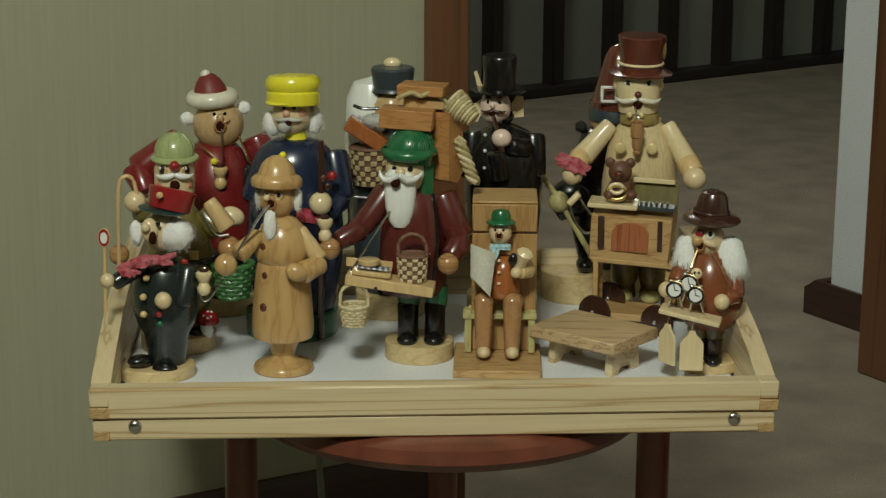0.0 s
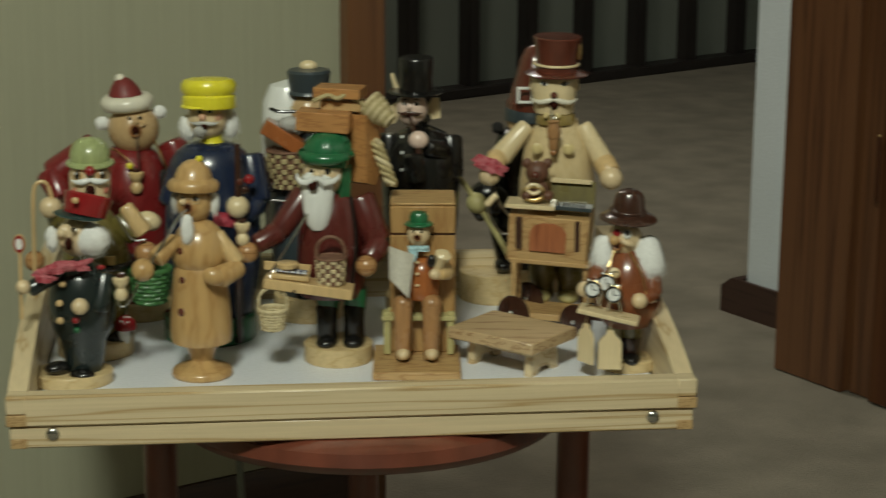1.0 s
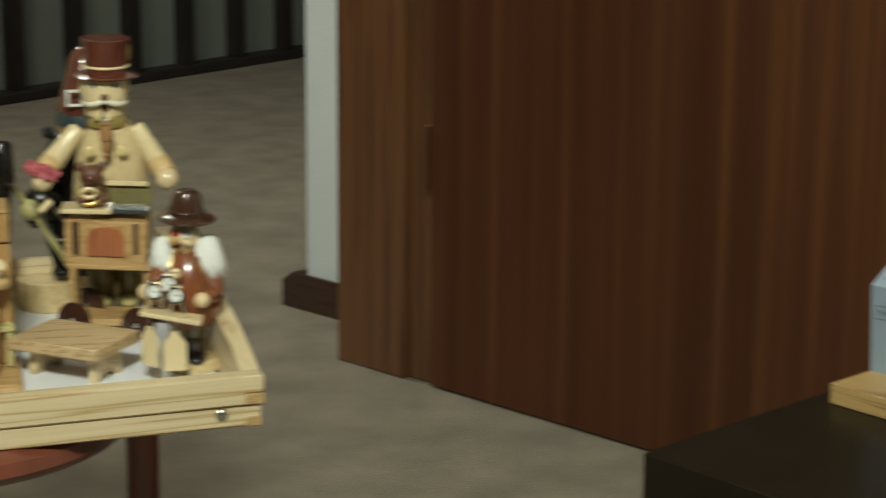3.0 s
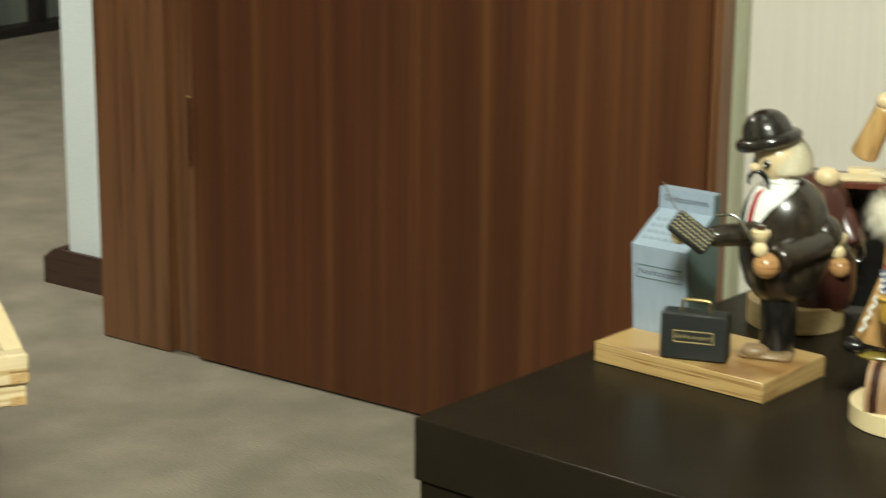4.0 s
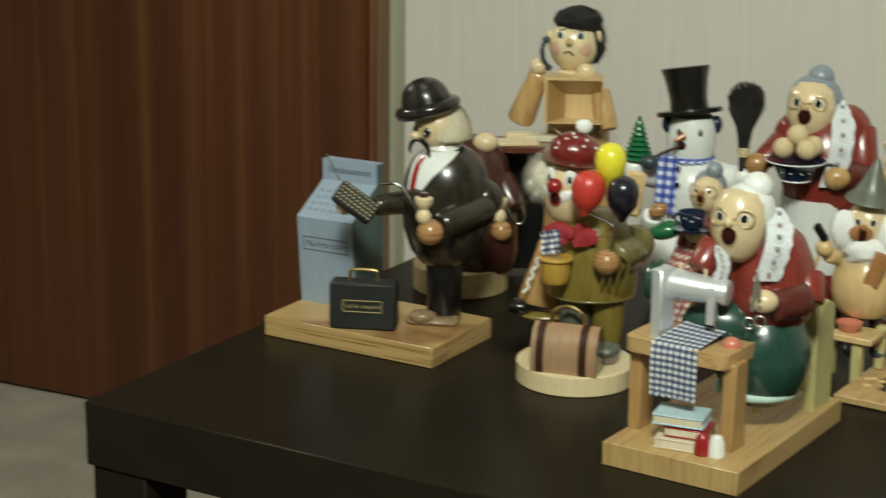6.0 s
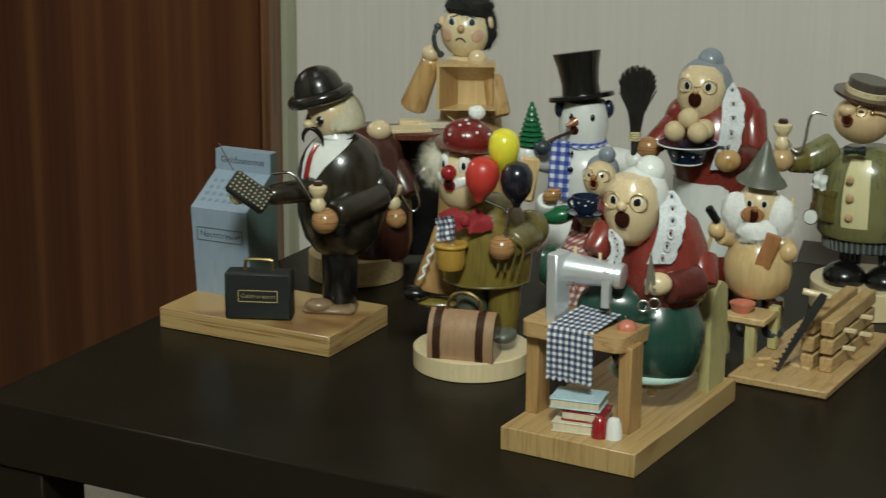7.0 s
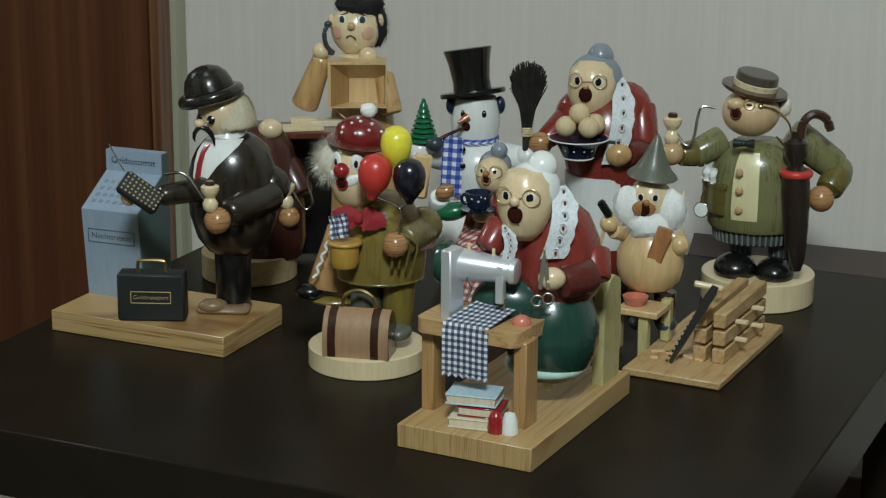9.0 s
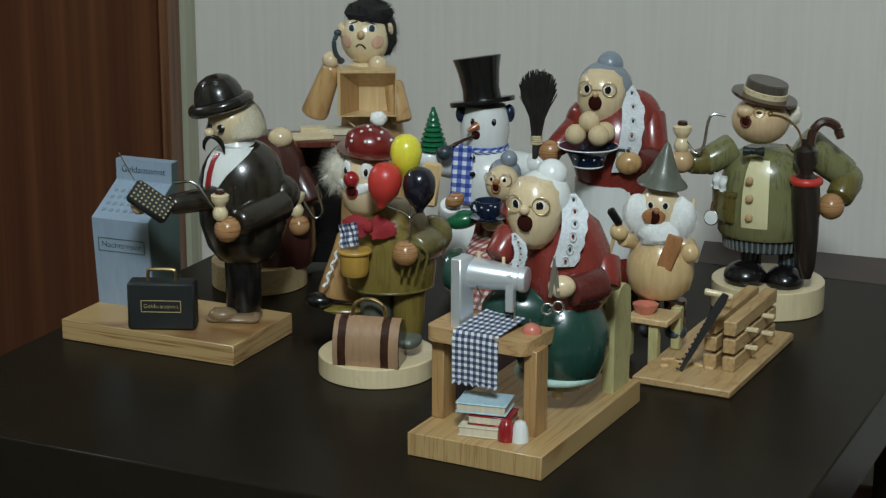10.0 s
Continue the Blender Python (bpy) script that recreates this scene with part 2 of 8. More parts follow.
    def slab(self, poly, mat, at, rot, thick):
        """A flat outline (x, z) given thickness along its own y, middle at at."""
        mtx = Euler([radians(a) for a in rot]).to_matrix()
        n = len(poly)
        vs = [mtx @ Vector((x, s * thick / 2, z)) + Vector(at) for s in (-1, 1) for x, z in poly]
        uvs = [(x, z) for s in (-1, 1) for x, z in poly]
        fs = [tuple(range(n)), tuple(reversed(range(n, 2 * n)))]
        fs += [(i, n + i, n + (i + 1) % n, (i + 1) % n) for i in range(n)]
        self.add(vs, fs, mat, uvs)

    def hair(self, c, r, mat, count=260, length=0.5, droop=0.4, seed=1, width=0.5, away=None):
        """A tuft of fine strands on a soft core."""
        rnd = random.Random(seed)
        r3 = (r, r, r) if not hasattr(r, "__len__") else r
        self.ball(c, [k * 0.84 for k in r3], mat, seg=16, lumps=0.22)
        for _ in range(int(count * 2.4)):
            d = Vector((rnd.gauss(0, 1), rnd.gauss(0, 1), rnd.gauss(0, 1))).normalized()
            if away and d.dot(Vector(away)) < -0.2:
                d = -d
            a = Vector((d.x * r3[0], d.y * r3[1], d.z * r3[2])) * 0.72
            tip = a * (1.0 + length * rnd.uniform(0.5, 1.2)) + Vector((rnd.gauss(0, 0.12), rnd.gauss(0, 0.12), -droop * rnd.uniform(0.3, 1.2))) * max(r3)
            mid = (a + tip) / 2 + Vector((0, 0, 0.08 * max(r3)))
            side = d.cross(Vector((rnd.gauss(0, 1), rnd.gauss(0, 1), rnd.gauss(0, 1)))).normalized() * width * 0.45
            o = Vector(c)
            self.add([o + a - side, o + a + side, o + mid + side * 0.7, o + mid - side * 0.7, o + tip], [(0, 1, 2, 3), (3, 2, 4)], mat)

    def fall(self, c, r, mat, drop, count=500, seed=1, width=0.5, a0=-180.0, a1=180.0, flare=0.15):
        """Combed hair: strands that leave a ball's upper half and hang down over it; angles as in on()."""
        rnd = random.Random(seed)
        for _ in range(count):
            a, top = radians(rnd.uniform(a0, a1)), rnd.uniform(0.1, 0.95)
            out = 1.0 + rnd.uniform(0.0, 0.12)
            d = Vector((math.sin(a), -math.cos(a), 0))
            side = Vector((math.cos(a), math.sin(a), 0)) * width
            n = drop * rnd.uniform(0.8, 1.1)
            k = math.sqrt(max(0.05, 1 - top * top))
            path = [Vector((d.x * r[0] * k, d.y * r[1] * k, r[2] * top)) * out]
            path.append(Vector((d.x * r[0], d.y * r[1], 0.0)) * (out + 0.03))
            lean = Vector((rnd.gauss(0, 0.05), rnd.gauss(0, 0.05), 0)) * n
            path.append(path[1] + Vector((d.x * r[0] * flare * 0.6, d.y * r[1] * flare * 0.6, -0.5 * n)) + lean * 0.5)
            path.append(path[1] + Vector((d.x * r[0] * flare, d.y * r[1] * flare, -n)) + lean * 1.4)
            o = Vector(c)
            vs = [o + path[0] - side, o + path[0] + side, o + path[1] - side, o + path[1] + side, o + path[2] - side * 0.8, o + path[2] + side * 0.8, o + path[3]]
            self.add(vs, [(0, 1, 3, 2), (2, 3, 5, 4), (4, 5, 6)], mat)

    def make(self, name, unit=1.0, parent=None, label="", sharp=38.0):
        me = bpy.data.meshes.new(name)
        me.from_pydata([(x * unit, y * unit, z * unit) for x, y, z in self.v], [], self.f)
        for m in self.mats:
            me.materials.append(m)
        me.polygons.foreach_set("material_index", self.m)
        uv = me.uv_layers.new(name="UVMap")
        uv.data.foreach_set("uv", [k * unit for fc in self.uv for q in fc for k in q])
        bm = bmesh.new()
        bm.from_mesh(me)
        bmesh.ops.recalc_face_normals(bm, faces=bm.faces)
        bm.to_mesh(me)
        bm.free()
        me.shade_smooth()
        me.set_sharp_from_angle(angle=radians(sharp))
        ob = new(name, me)
        if parent:
            ob.parent = parent
        if label:
            ob["label"] = label
        for sub_name, sub_label, g in self.subs:
            g.make(sub_name, unit, ob, sub_label)
        return ob

    def sub(self, name, label=""):
        """A part of its own that is drawn on the same sheet."""
        g = Form(self.ox, self.oy, self.tip)
        self.subs.append((name, label, g))
        return g


def thing(name, m, label, category, group=""):
    """The empty base of a thing with parts."""
    ob = new(name)
    ob.empty_display_size = 0.02
    ob.matrix_world = m
    return tagged(ob, label, category, group)


def block(name, c, size, mat, m, kind="", bev=0.004, parent=None, label="", category=""):
    """One chamfered block in metres, in the frame m."""
    f = Form()
    f.box(c, size, mat, (0, 0, 0), bev)
    ob = f.make(name, parent=parent)
    if parent is None:
        ob.matrix_world = m
    return tagged(ob, label, category, "", kind)


# the room: u along the doorway wall, v away through it
ROOM = pose(0, 0, 0, 0, 0, 31.3)
S = "structure"
block("floor", (1.5, 1.5, -0.05), (9.0, 8.6, 0.1), CARPET, ROOM, S, 0.002, label="mottled beige short-pile carpet floor", category="floor")
block("ceiling", (1.5, 1.5, 2.55), (9.0, 8.6, 0.1), CEIL_WHITE, ROOM, S, 0.002, label="plain white painted ceiling", category="ceiling")
VW = 2.03          # near face of the doorway wall
JL, JR = 1.257, 2.13   # doorway jambs
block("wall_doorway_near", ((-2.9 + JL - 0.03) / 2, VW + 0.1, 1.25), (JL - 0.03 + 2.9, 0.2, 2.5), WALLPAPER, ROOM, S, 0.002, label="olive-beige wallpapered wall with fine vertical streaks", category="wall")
block("wall_doorway_head", ((JL + JR) / 2, VW + 0.1, 2.28), (JR - JL + 0.06, 0.2, 0.44), WALLPAPER, ROOM, S, 0.002, label="wallpapered strip above the doorway", category="wall")
block("wall_doorway_far", (4.08, VW + 0.1, 1.25), (3.84, 0.2, 2.5), WALL_WHITE, ROOM, S, 0.002, label="pale wall beside the doorway", category="wall")
UW = 2.19          # face of the wall behind the dark table
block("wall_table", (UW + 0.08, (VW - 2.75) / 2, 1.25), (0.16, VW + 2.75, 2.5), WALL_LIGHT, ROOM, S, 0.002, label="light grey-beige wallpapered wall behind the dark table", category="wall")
# added strip: its darker wallpaper stands in for shade beside the door edge
block("wall_shade_strip", (UW - 0.011, 1.144, 1.25), (0.022, 0.030, 2.498), WALLPAPER, ROOM, S, 0.006, label="narrow darker olive strip in place of the shade beside the open door", category="wall")
block("wall_side", (-2.95, 1.5, 1.25), (0.1, 8.5, 2.5), WALLPAPER, ROOM, S, 0.002, label="wallpapered side wall", category="wall")
block("wall_back", (1.5, -2.75, 1.25), (9.0, 0.1, 2.5), WALLPAPER, ROOM, S, 0.002, label="olive-beige wallpapered back wall", category="wall")
block("wall_hall_end", (2.31 + 0.07, VW + 0.2 + 0.135, 1.25), (0.14, 0.27, 2.5), WALL_WHITE, ROOM, S, 0.004, label="cool white painted wall end in the hall", category="wall")
block("wall_hall_side", (5.95, 3.9, 1.25), (0.1, 3.6, 2.5), WALL_WHITE, ROOM, S, 0.002, label="white hall side wall", category="wall")
block("wall_hall_far", (1.5, 5.72, 1.25), (9.0, 0.1, 2.5), WALL_WHITE, ROOM, S, 0.002, label="white far hall wall", category="wall")

# skirting boards, door lining and casing
def skirting(name, u0, v0, u1, v1, h=0.065, t=0.018):
    f = Form()
    along = Vector((u1 - u0, v1 - v0, 0))
    q = math.degrees(math.atan2(along.y, along.x))
    n = along.length
    f.slab([(-t / 2, 0), (t / 2, 0), (t / 2, h * 0.72), (t * 0.1, h * 0.9), (-t * 0.1, h), (-t / 2, h)], SKIRTING, (0, 0, 0), (0, 0, 90), n)
    ob = f.make(name)
    ob.matrix_world = ROOM @ pose((u0 + u1) / 2, (v0 + v1) / 2, 0, 0, 0, q)
    return tagged(ob, "dark brown wooden skirting board with a moulded top", "skirting board", "", S)


skirting("baseboard_doorway", JL - 0.054, VW - 0.009, -2.85, VW - 0.009, 0.102)
skirting("baseboard_hall_end", 2.301, 2.50, 2.301, VW + 0.21)
skirting("baseboard_hall_corner", 2.292, 2.522, 2.45, 2.522, 0.065, 0.044)
skirting("baseboard_table", UW - 0.009, -2.6, UW - 0.009, 1.1)

frame_ob = tagged(new("door_frame"), "dark red-brown wooden door frame with lining and casing", "door frame", "", S)
frame_ob.matrix_world = ROOM
for nm, c, s in (("casing", (JL - 0.0265, VW - 0.012, 1.03), (0.053, 0.024, 2.06)), ("lining", (JL - 0.016, VW + 0.1, 1.03), (0.028, 0.196, 2.06)),
                 ("lining", (JR + 0.014, VW + 0.128, 1.03), (0.028, 0.15, 2.06)), ("rebate_strip", (JR + 0.022, VW + 0.026, 1.03), (0.016, 0.048, 2.06)),
                 ("lining", ((JL + JR) / 2, VW + 0.1, 2.05), (JR - JL, 0.196, 0.028)), ("casing", ((JL + JR) / 2, VW - 0.012, 2.08), (JR - JL, 0.022, 0.07))):
    block(nm, c, s, FRAMEWOOD, None, bev=0.003, parent=frame_ob)

door = thing("room_door", ROOM @ pose(JR, VW, 0), "dark mahogany veneered door leaf standing open", "door")
block("leaf", (0.019, -0.441, 1.0055), (0.038, 0.872, 2.005), MAHOGANY, None, parent=door, bev=0.002)
block("edge_strip", (0.016, -0.8845, 1.0055), (0.036, 0.013, 2.005), FRAMEWOOD, None, parent=door, label="lighter reddish edge strip", bev=0.003)
hinge = Form()
hinge.rod((-0.003, -0.002, 0.315), (-0.003, -0.002, 0.412), 0.003, 0.003, MAHOGANY)
hinge.ball((-0.003, -0.002, 0.413), 0.0025, BRASS, seg=10)
hinge.make("hinge", parent=door, label="dark metal hinge barrel")
handle = Form()
handle.rod((0.0, -0.81, 1.02), (-0.05, -0.81, 1.02), 0.008, 0.008, STEEL)
handle.rod((-0.05, -0.815, 1.02), (-0.05, -0.70, 1.02), 0.008, 0.007, STEEL)
handle.make("door_handle", parent=door, label="steel lever handle")

# the panelled screen across the hall
screen = tagged(new("hall_screen"), "dark post screen with grey-green panels across the hall", "screen", "", S)
screen.matrix_world = ROOM @ pose(3.666, 4.727, 0, 0, 0, 4.2)
for i in range(22):
    u = (i - 10) * 0.2202 - 0.006
    block("panel", (u + 0.110, 0.03, 1.2), (0.182, 0.02, 2.36), PANEL_GREY, None, parent=screen, bev=0.002)
    block("post", (u, 0.0, 1.2), (0.042, 0.06, 2.36), POST_BLACK, None, parent=screen, bev=0.004)
block("bottom_rail", (0.10, -0.01, 0.015), (4.9, 0.08, 0.03), POST_BLACK, None, parent=screen)

# low square table, black-brown, with its ledge behind
TAB = pose(0.623, 1.568, 0.348, 0, 0, 27.0)   # front outer corner of the top; x to the wall, y back along the edge
table = thing("side_table", TAB, "low square black-brown foil-covered side table", "table")
block("tabletop", (0.383, -0.391, -0.03), (0.766, 0.782, 0.06), BLACKBROWN, None, parent=table, bev=0.0015)
for a, b in ((0.034, -0.034), (0.732, -0.034), (0.034, -0.752), (0.732, -0.752)):
    block("leg", (a, b, -0.204), (0.06, 0.06, 0.288), BLACKBROWN, None, parent=table, bev=0.0015)
ledge = Form()
ledge.slab([(0.0, 0.0), (0.0, 1.0), (0.16, 0.985), (0.089, -0.02)], LEDGEWOOD, (0, 0, 0), (90, 0, 0), 0.03)
ob = ledge.make("wall_ledge")
ob.matrix_world = TAB @ pose(0.769, -0.50, -0.0155)
tagged(ob, "red-brown board ledge between the dark table and the wall", "ledge", "", S)

# round stool under the tray
stool = thing("round_stool", pose(0.005, 1.745, 0), "round dark cherry-lacquered wooden stool on straight legs", "stool")
f = Form()
f.lathe([(0.0, 0.362), (0.168, 0.362), (0.180, 0.366), (0.186, 0.374), (0.183, 0.385), (0.172, 0.3915), (0.0, 0.3915)], CHERRY, seg=56)
f.make("seat", parent=stool)
for x, y in ((-0.190, -0.02), (0.190, -0.02), (-0.004, 0.165)):
    f = Form()
    f.rod((x, y, 0.0), (x, y, 0.39), 0.0152, 0.0152, CHERRY, 18, 0.02)
    f.make("leg", parent=stool)
f = Form()
f.tube([(-0.125, 0.12, 0.37), (-0.122, 0.122, 0.25), (-0.112, 0.13, 0.12), (-0.09, 0.16, 0.006), (-0.02, 0.3, 0.006), (0.1, 0.33, 0.006)], 0.0035, PANEL_GREY)
ob = f.make("power_cable")
ob.matrix_world = pose(0, 1.75, 0)
tagged(ob, "thin grey cable hanging behind the stool", "cable")

# the pine tray
TRAY = pose(-0.0038, 1.5812, 0.392, 0, 0, 3.57)
TW, TD = 0.5758, 0.40
PINE_Y = plain_wood("pine_side_boards", (0.67, 0.54, 0.33), (0.45, 0.30, 0.135), (50, 1.4, 40), 0.45, 0.15, 6.0)
tray = thing("pine_tray", TRAY, "pine wood tray with finger-jointed corners and a white board", "tray")
block("board", (0, TD / 2, 0.012), (TW - 0.03, TD - 0.03, 0.016), TRAYWHITE, None, parent=tray, label="white laminate tray board")
block("front_rail", (0, 0.007, 0.0329), (TW - 0.026, 0.018, 0.0266), PINE, None, parent=tray, bev=0.0016)
block("front_strip", (0, 0.0085, 0.0095), (TW, 0.015, 0.0188), PINE, None, parent=tray, bev=0.0014)
block("back_rail", (0, TD - 0.008, 0.032), (TW - 0.034, 0.016, 0.064), PINE, None, parent=tray, bev=0.002)
for sgn in (-1, 1):
    f = Form()
    prof = [(0.017, 0.0195), (TD, 0.0195), (TD, 0.086), (0.29, 0.086), (0.2, 0.082), (0.13, 0.074), (0.08, 0.064), (0.05, 0.056), (0.03, 0.050), (0.017, 0.0455)]
    f.slab(prof, PINE_Y, (0, 0, 0), (0, 0, 90), 0.0165)
    side = f.make("side_rail", parent=tray)
    side.location = (sgn * (TW / 2 - 0.0062), 0, 0)
    block("side_strip", (sgn * (TW / 2 - 0.007), TD / 2 + 0.009, 0.0095), (0.014, TD - 0.02, 0.0186), PINE_Y, None, parent=tray, bev=0.0014)
    block("corner_tongue", (sgn * (TW / 2 - 0.0062), 0.0075, 0.0381), (0.0168, 0.0185, 0.0158), PINE, None, parent=tray, bev=0.0012)
    block("finger_joint", (sgn * (TW / 2 - 0.0062), 0.0075, 0.0249), (0.0172, 0.0192, 0.0098), PINE_END, None, parent=tray, bev=0.0008)
    block("finger_joint", (sgn * (TW / 2 - 0.0072), 0.0002, 0.0046), (0.0136, 0.002, 0.0082), PINE_END, None, parent=tray, bev=0.0005)
    f = Form()
    f.ball((sgn * (TW / 2 - 0.035), 0.0005, 0.0125), (0.0058, 0.003, 0.0058), STEEL, seg=16)
    f.make("screw_cap", parent=tray, label="domed chrome screw cap")

# paints and woods of the turned figures
W_LIGHT = lacquer("light_lacquered_wood", (0.60, 0.42, 0.20), 0.28, 0.12)
W_CREAM = lacquer("cream_lacquered_wood", (0.70, 0.57, 0.34), 0.28, 0.07)
W_HONEY = plain_wood("honey_lacquered_wood", (0.55, 0.345, 0.14), (0.42, 0.235, 0.085), (34, 34, 7), 0.28, 0.35, 6.0)
W_BROWN = lacquer("brown_lacquered_wood", (0.33, 0.15, 0.055), 0.25, 0.2)
W_BASE = plain_wood("turned_base_wood", (0.63, 0.48, 0.25), (0.52, 0.36, 0.16), (30, 60, 60), 0.4, 0.15, 5.0)
W_PLANK = plain_wood("figure_plank_wood", (0.52, 0.33, 0.14), (0.36, 0.19, 0.07), (18, 90, 90), 0.45, 0.1, 5.0)
W_PLANK_D = plain_wood("figure_dark_plank_wood", (0.45, 0.265, 0.10), (0.33, 0.17, 0.06), (110, 110, 9), 0.4, 0.2, 5.0)
W_GREENISH = plain_wood("pale_green_wood", (0.50, 0.45, 0.20), (0.40, 0.34, 0.14), (90, 90, 20), 0.5, 0.05, 4.0)
SKIN = lacquer("face_wood", (0.66, 0.515, 0.31), 0.26, 0.06)
SKIN_D = lacquer("tan_face_wood", (0.49, 0.33, 0.165), 0.26, 0.08)
SKIN_P = lacquer("pink_face_paint", (0.70, 0.53, 0.44), 0.28, 0.05)
BLACK = lacquer("black_lacquer", (0.007, 0.0065, 0.006), 0.24, 0.1, 0.2)
INK = lacquer("green_black_lacquer", (0.012, 0.019, 0.018), 0.26, 0.15, 0.3)
NAVY = lacquer("navy_lacquer", (0.012, 0.020, 0.048), 0.24, 0.2, 0.4)
MAROON = lacquer("maroon_lacquer", (0.095, 0.018, 0.014), 0.26, 0.18, 0.4)
DRED = lacquer("deep_red_lacquer", (0.17, 0.014, 0.014), 0.26, 0.15, 0.4)
RED = lacquer("red_lacquer", (0.27, 0.014, 0.016), 0.22, 0.08, 0.4)
BLUSH = lacquer("soft_blush_paint", (0.60, 0.34, 0.22), 0.3, 0.08)
GOLDPAINT = lacquer("pale_gold_paint", (0.62, 0.50, 0.24), 0.2, 0.08, 0.5)
ROSE = lacquer("rosy_paint", (0.55, 0.18, 0.12), 0.3, 0.05)
GREEN = lacquer("green_lacquer", (0.014, 0.12, 0.045), 0.26, 0.15, 0.4)
PALEGREEN = lacquer("pale_green_lacquer", (0.33, 0.38, 0.17), 0.26, 0.1, 0.4)
OLIVE = lacquer("olive_lacquer", (0.13, 0.105, 0.026), 0.26, 0.22, 0.4)
BROWN = lacquer("dark_brown_lacquer", (0.045, 0.018, 0.011), 0.22, 0.2, 0.5)
REDBROWN = lacquer("red_brown_lacquer", (0.10, 0.026, 0.015), 0.22, 0.2, 0.5)
ORANGE = lacquer("orange_brown_lacquer", (0.33, 0.105, 0.03), 0.24, 0.14, 0.4)
YELLOW = lacquer("yellow_lacquer", (0.74, 0.66, 0.035), 0.26, 0.05, 0.4)
WHITE = lacquer("white_lacquer", (0.74, 0.75, 0.72), 0.28, 0.04, 0.3)
SLATE = lacquer("slate_lacquer", (0.035, 0.048, 0.055), 0.35, 0.12, 0.2)
PINKRED = lacquer("pink_red_cloth", (0.48, 0.06, 0.09), 0.6, 0.3, 0.0, (200, 200, 200))
LTBLUE = lacquer("light_blue_cloth", (0.35, 0.52, 0.55), 0.6, 0.3, 0.0, (300, 300, 300))
SANTAFUR = lacquer("ivory_lacquer", (0.70, 0.66, 0.54), 0.3, 0.06, 0.3)
FUR_W = blotched("white_fur", (0.78, 0.78, 0.75), (0.86, 0.86, 0.83), 60.0, 0.9)
FUR_G = blotched("grey_fur", (0.42, 0.41, 0.38), (0.58, 0.57, 0.53), 60.0, 0.9)
FUR_B = blotched("blond_fur", (0.42, 0.36, 0.22), (0.56, 0.49, 0.31), 60.0, 0.9)
FUR_P = blotched("pale_blond_fur", (0.66, 0.61, 0.49), (0.78, 0.74, 0.62), 60.0, 0.9)
FUR_K = blotched("black_fur", (0.008, 0.008, 0.008), (0.02, 0.018, 0.016), 60.0, 0.9)
STRAW = plain_wood("straw_weave", (0.46, 0.38, 0.19), (0.26, 0.19, 0.08), (150, 150, 150), 0.75, 0.0, 4.0)
STRAW_L = plain_wood("pale_straw_weave", (0.66, 0.56, 0.34), (0.45, 0.34, 0.17), (150, 150, 150), 0.7, 0.0, 4.0)
STRAW_D = plain_wood("dark_straw_weave", (0.20, 0.10, 0.06), (0.10, 0.05, 0.03), (150, 150, 150), 0.7, 0.0, 4.0)
BASKETGREEN = lacquer("green_basket_paint", (0.05, 0.16, 0.045), 0.5, 0.3, 0.1)
NEWSPRINT = blotched("newsprint_paper", (0.60, 0.57, 0.48), (0.68, 0.65, 0.56), 90.0, 0.8)
DARKHOLE = base_mat("mouth_hole", 0.9)[0]
DARKHOLE.node_tree.nodes["Principled BSDF"].inputs["Specular IOR Level"].default_value = 0.05
DARKHOLE.node_tree.nodes["Principled BSDF"].inputs["Base Color"].default_value = (0.032, 0.008, 0.005, 1)
GOLD = BRASS
GINGHAM_N = checked("navy_gingham", (0.72, 0.72, 0.70), (0.17, 0.19, 0.27), (0.02, 0.025, 0.06), 0.0052)
GINGHAM_B = checked("blue_gingham", (0.72, 0.74, 0.78), (0.13, 0.18, 0.50), (0.03, 0.05, 0.28), 0.0092)
GINGHAM_R = checked("red_gingham", (0.70, 0.66, 0.58), (0.44, 0.17, 0.15), (0.26, 0.05, 0.05), 0.0075)


HANDWOOD = plain_wood("ringed_hand_wood", (0.44, 0.235, 0.095), (0.22, 0.088, 0.03), (12, 12, 330), 0.26, 0.35, 4.0)
LEGWOOD = lacquer("tan_leg_wood", (0.36, 0.19, 0.08), 0.26, 0.16)
PACKWOOD = plain_wood("orange_box_wood", (0.47, 0.225, 0.075), (0.33, 0.14, 0.045), (14, 60, 120), 0.42, 0.1, 5.0)
PALEPINE = plain_wood("pale_grained_wood", (0.66, 0.52, 0.29), (0.56, 0.41, 0.20), (170, 170, 10), 0.3, 0.3, 5.0)
BEARBROWN = lacquer("soft_bear_brown", (0.12, 0.05, 0.027), 0.5, 0.15, 0.0)
INLAY = plain_wood("striped_inlay_veneer", (0.40, 0.135, 0.055), (0.24, 0.07, 0.03), (190, 60, 8), 0.3, 0.2, 4.0)
KERCHIEF = blotched("red_printed_cloth", (0.31, 0.014, 0.03), (0.52, 0.17, 0.19), 260.0, 0.8, 0.2, 900.0)
BRISTLE = blotched("black_brown_bristle", (0.012, 0.010, 0.008), (0.03, 0.026, 0.02), 90.0, 0.7)


def on(c, r, yaw, pitch):
    """A point on a ball: yaw 0 faces the viewer, + turns to the right."""
    a, b = radians(yaw), radians(pitch + 9)
    r3 = (r, r, r) if not hasattr(r, "__len__") else r
    return (c[0] + r3[0] * math.cos(b) * math.sin(a), c[1] - r3[1] * math.cos(b) * math.cos(a), c[2] + r3[2] * math.sin(b))


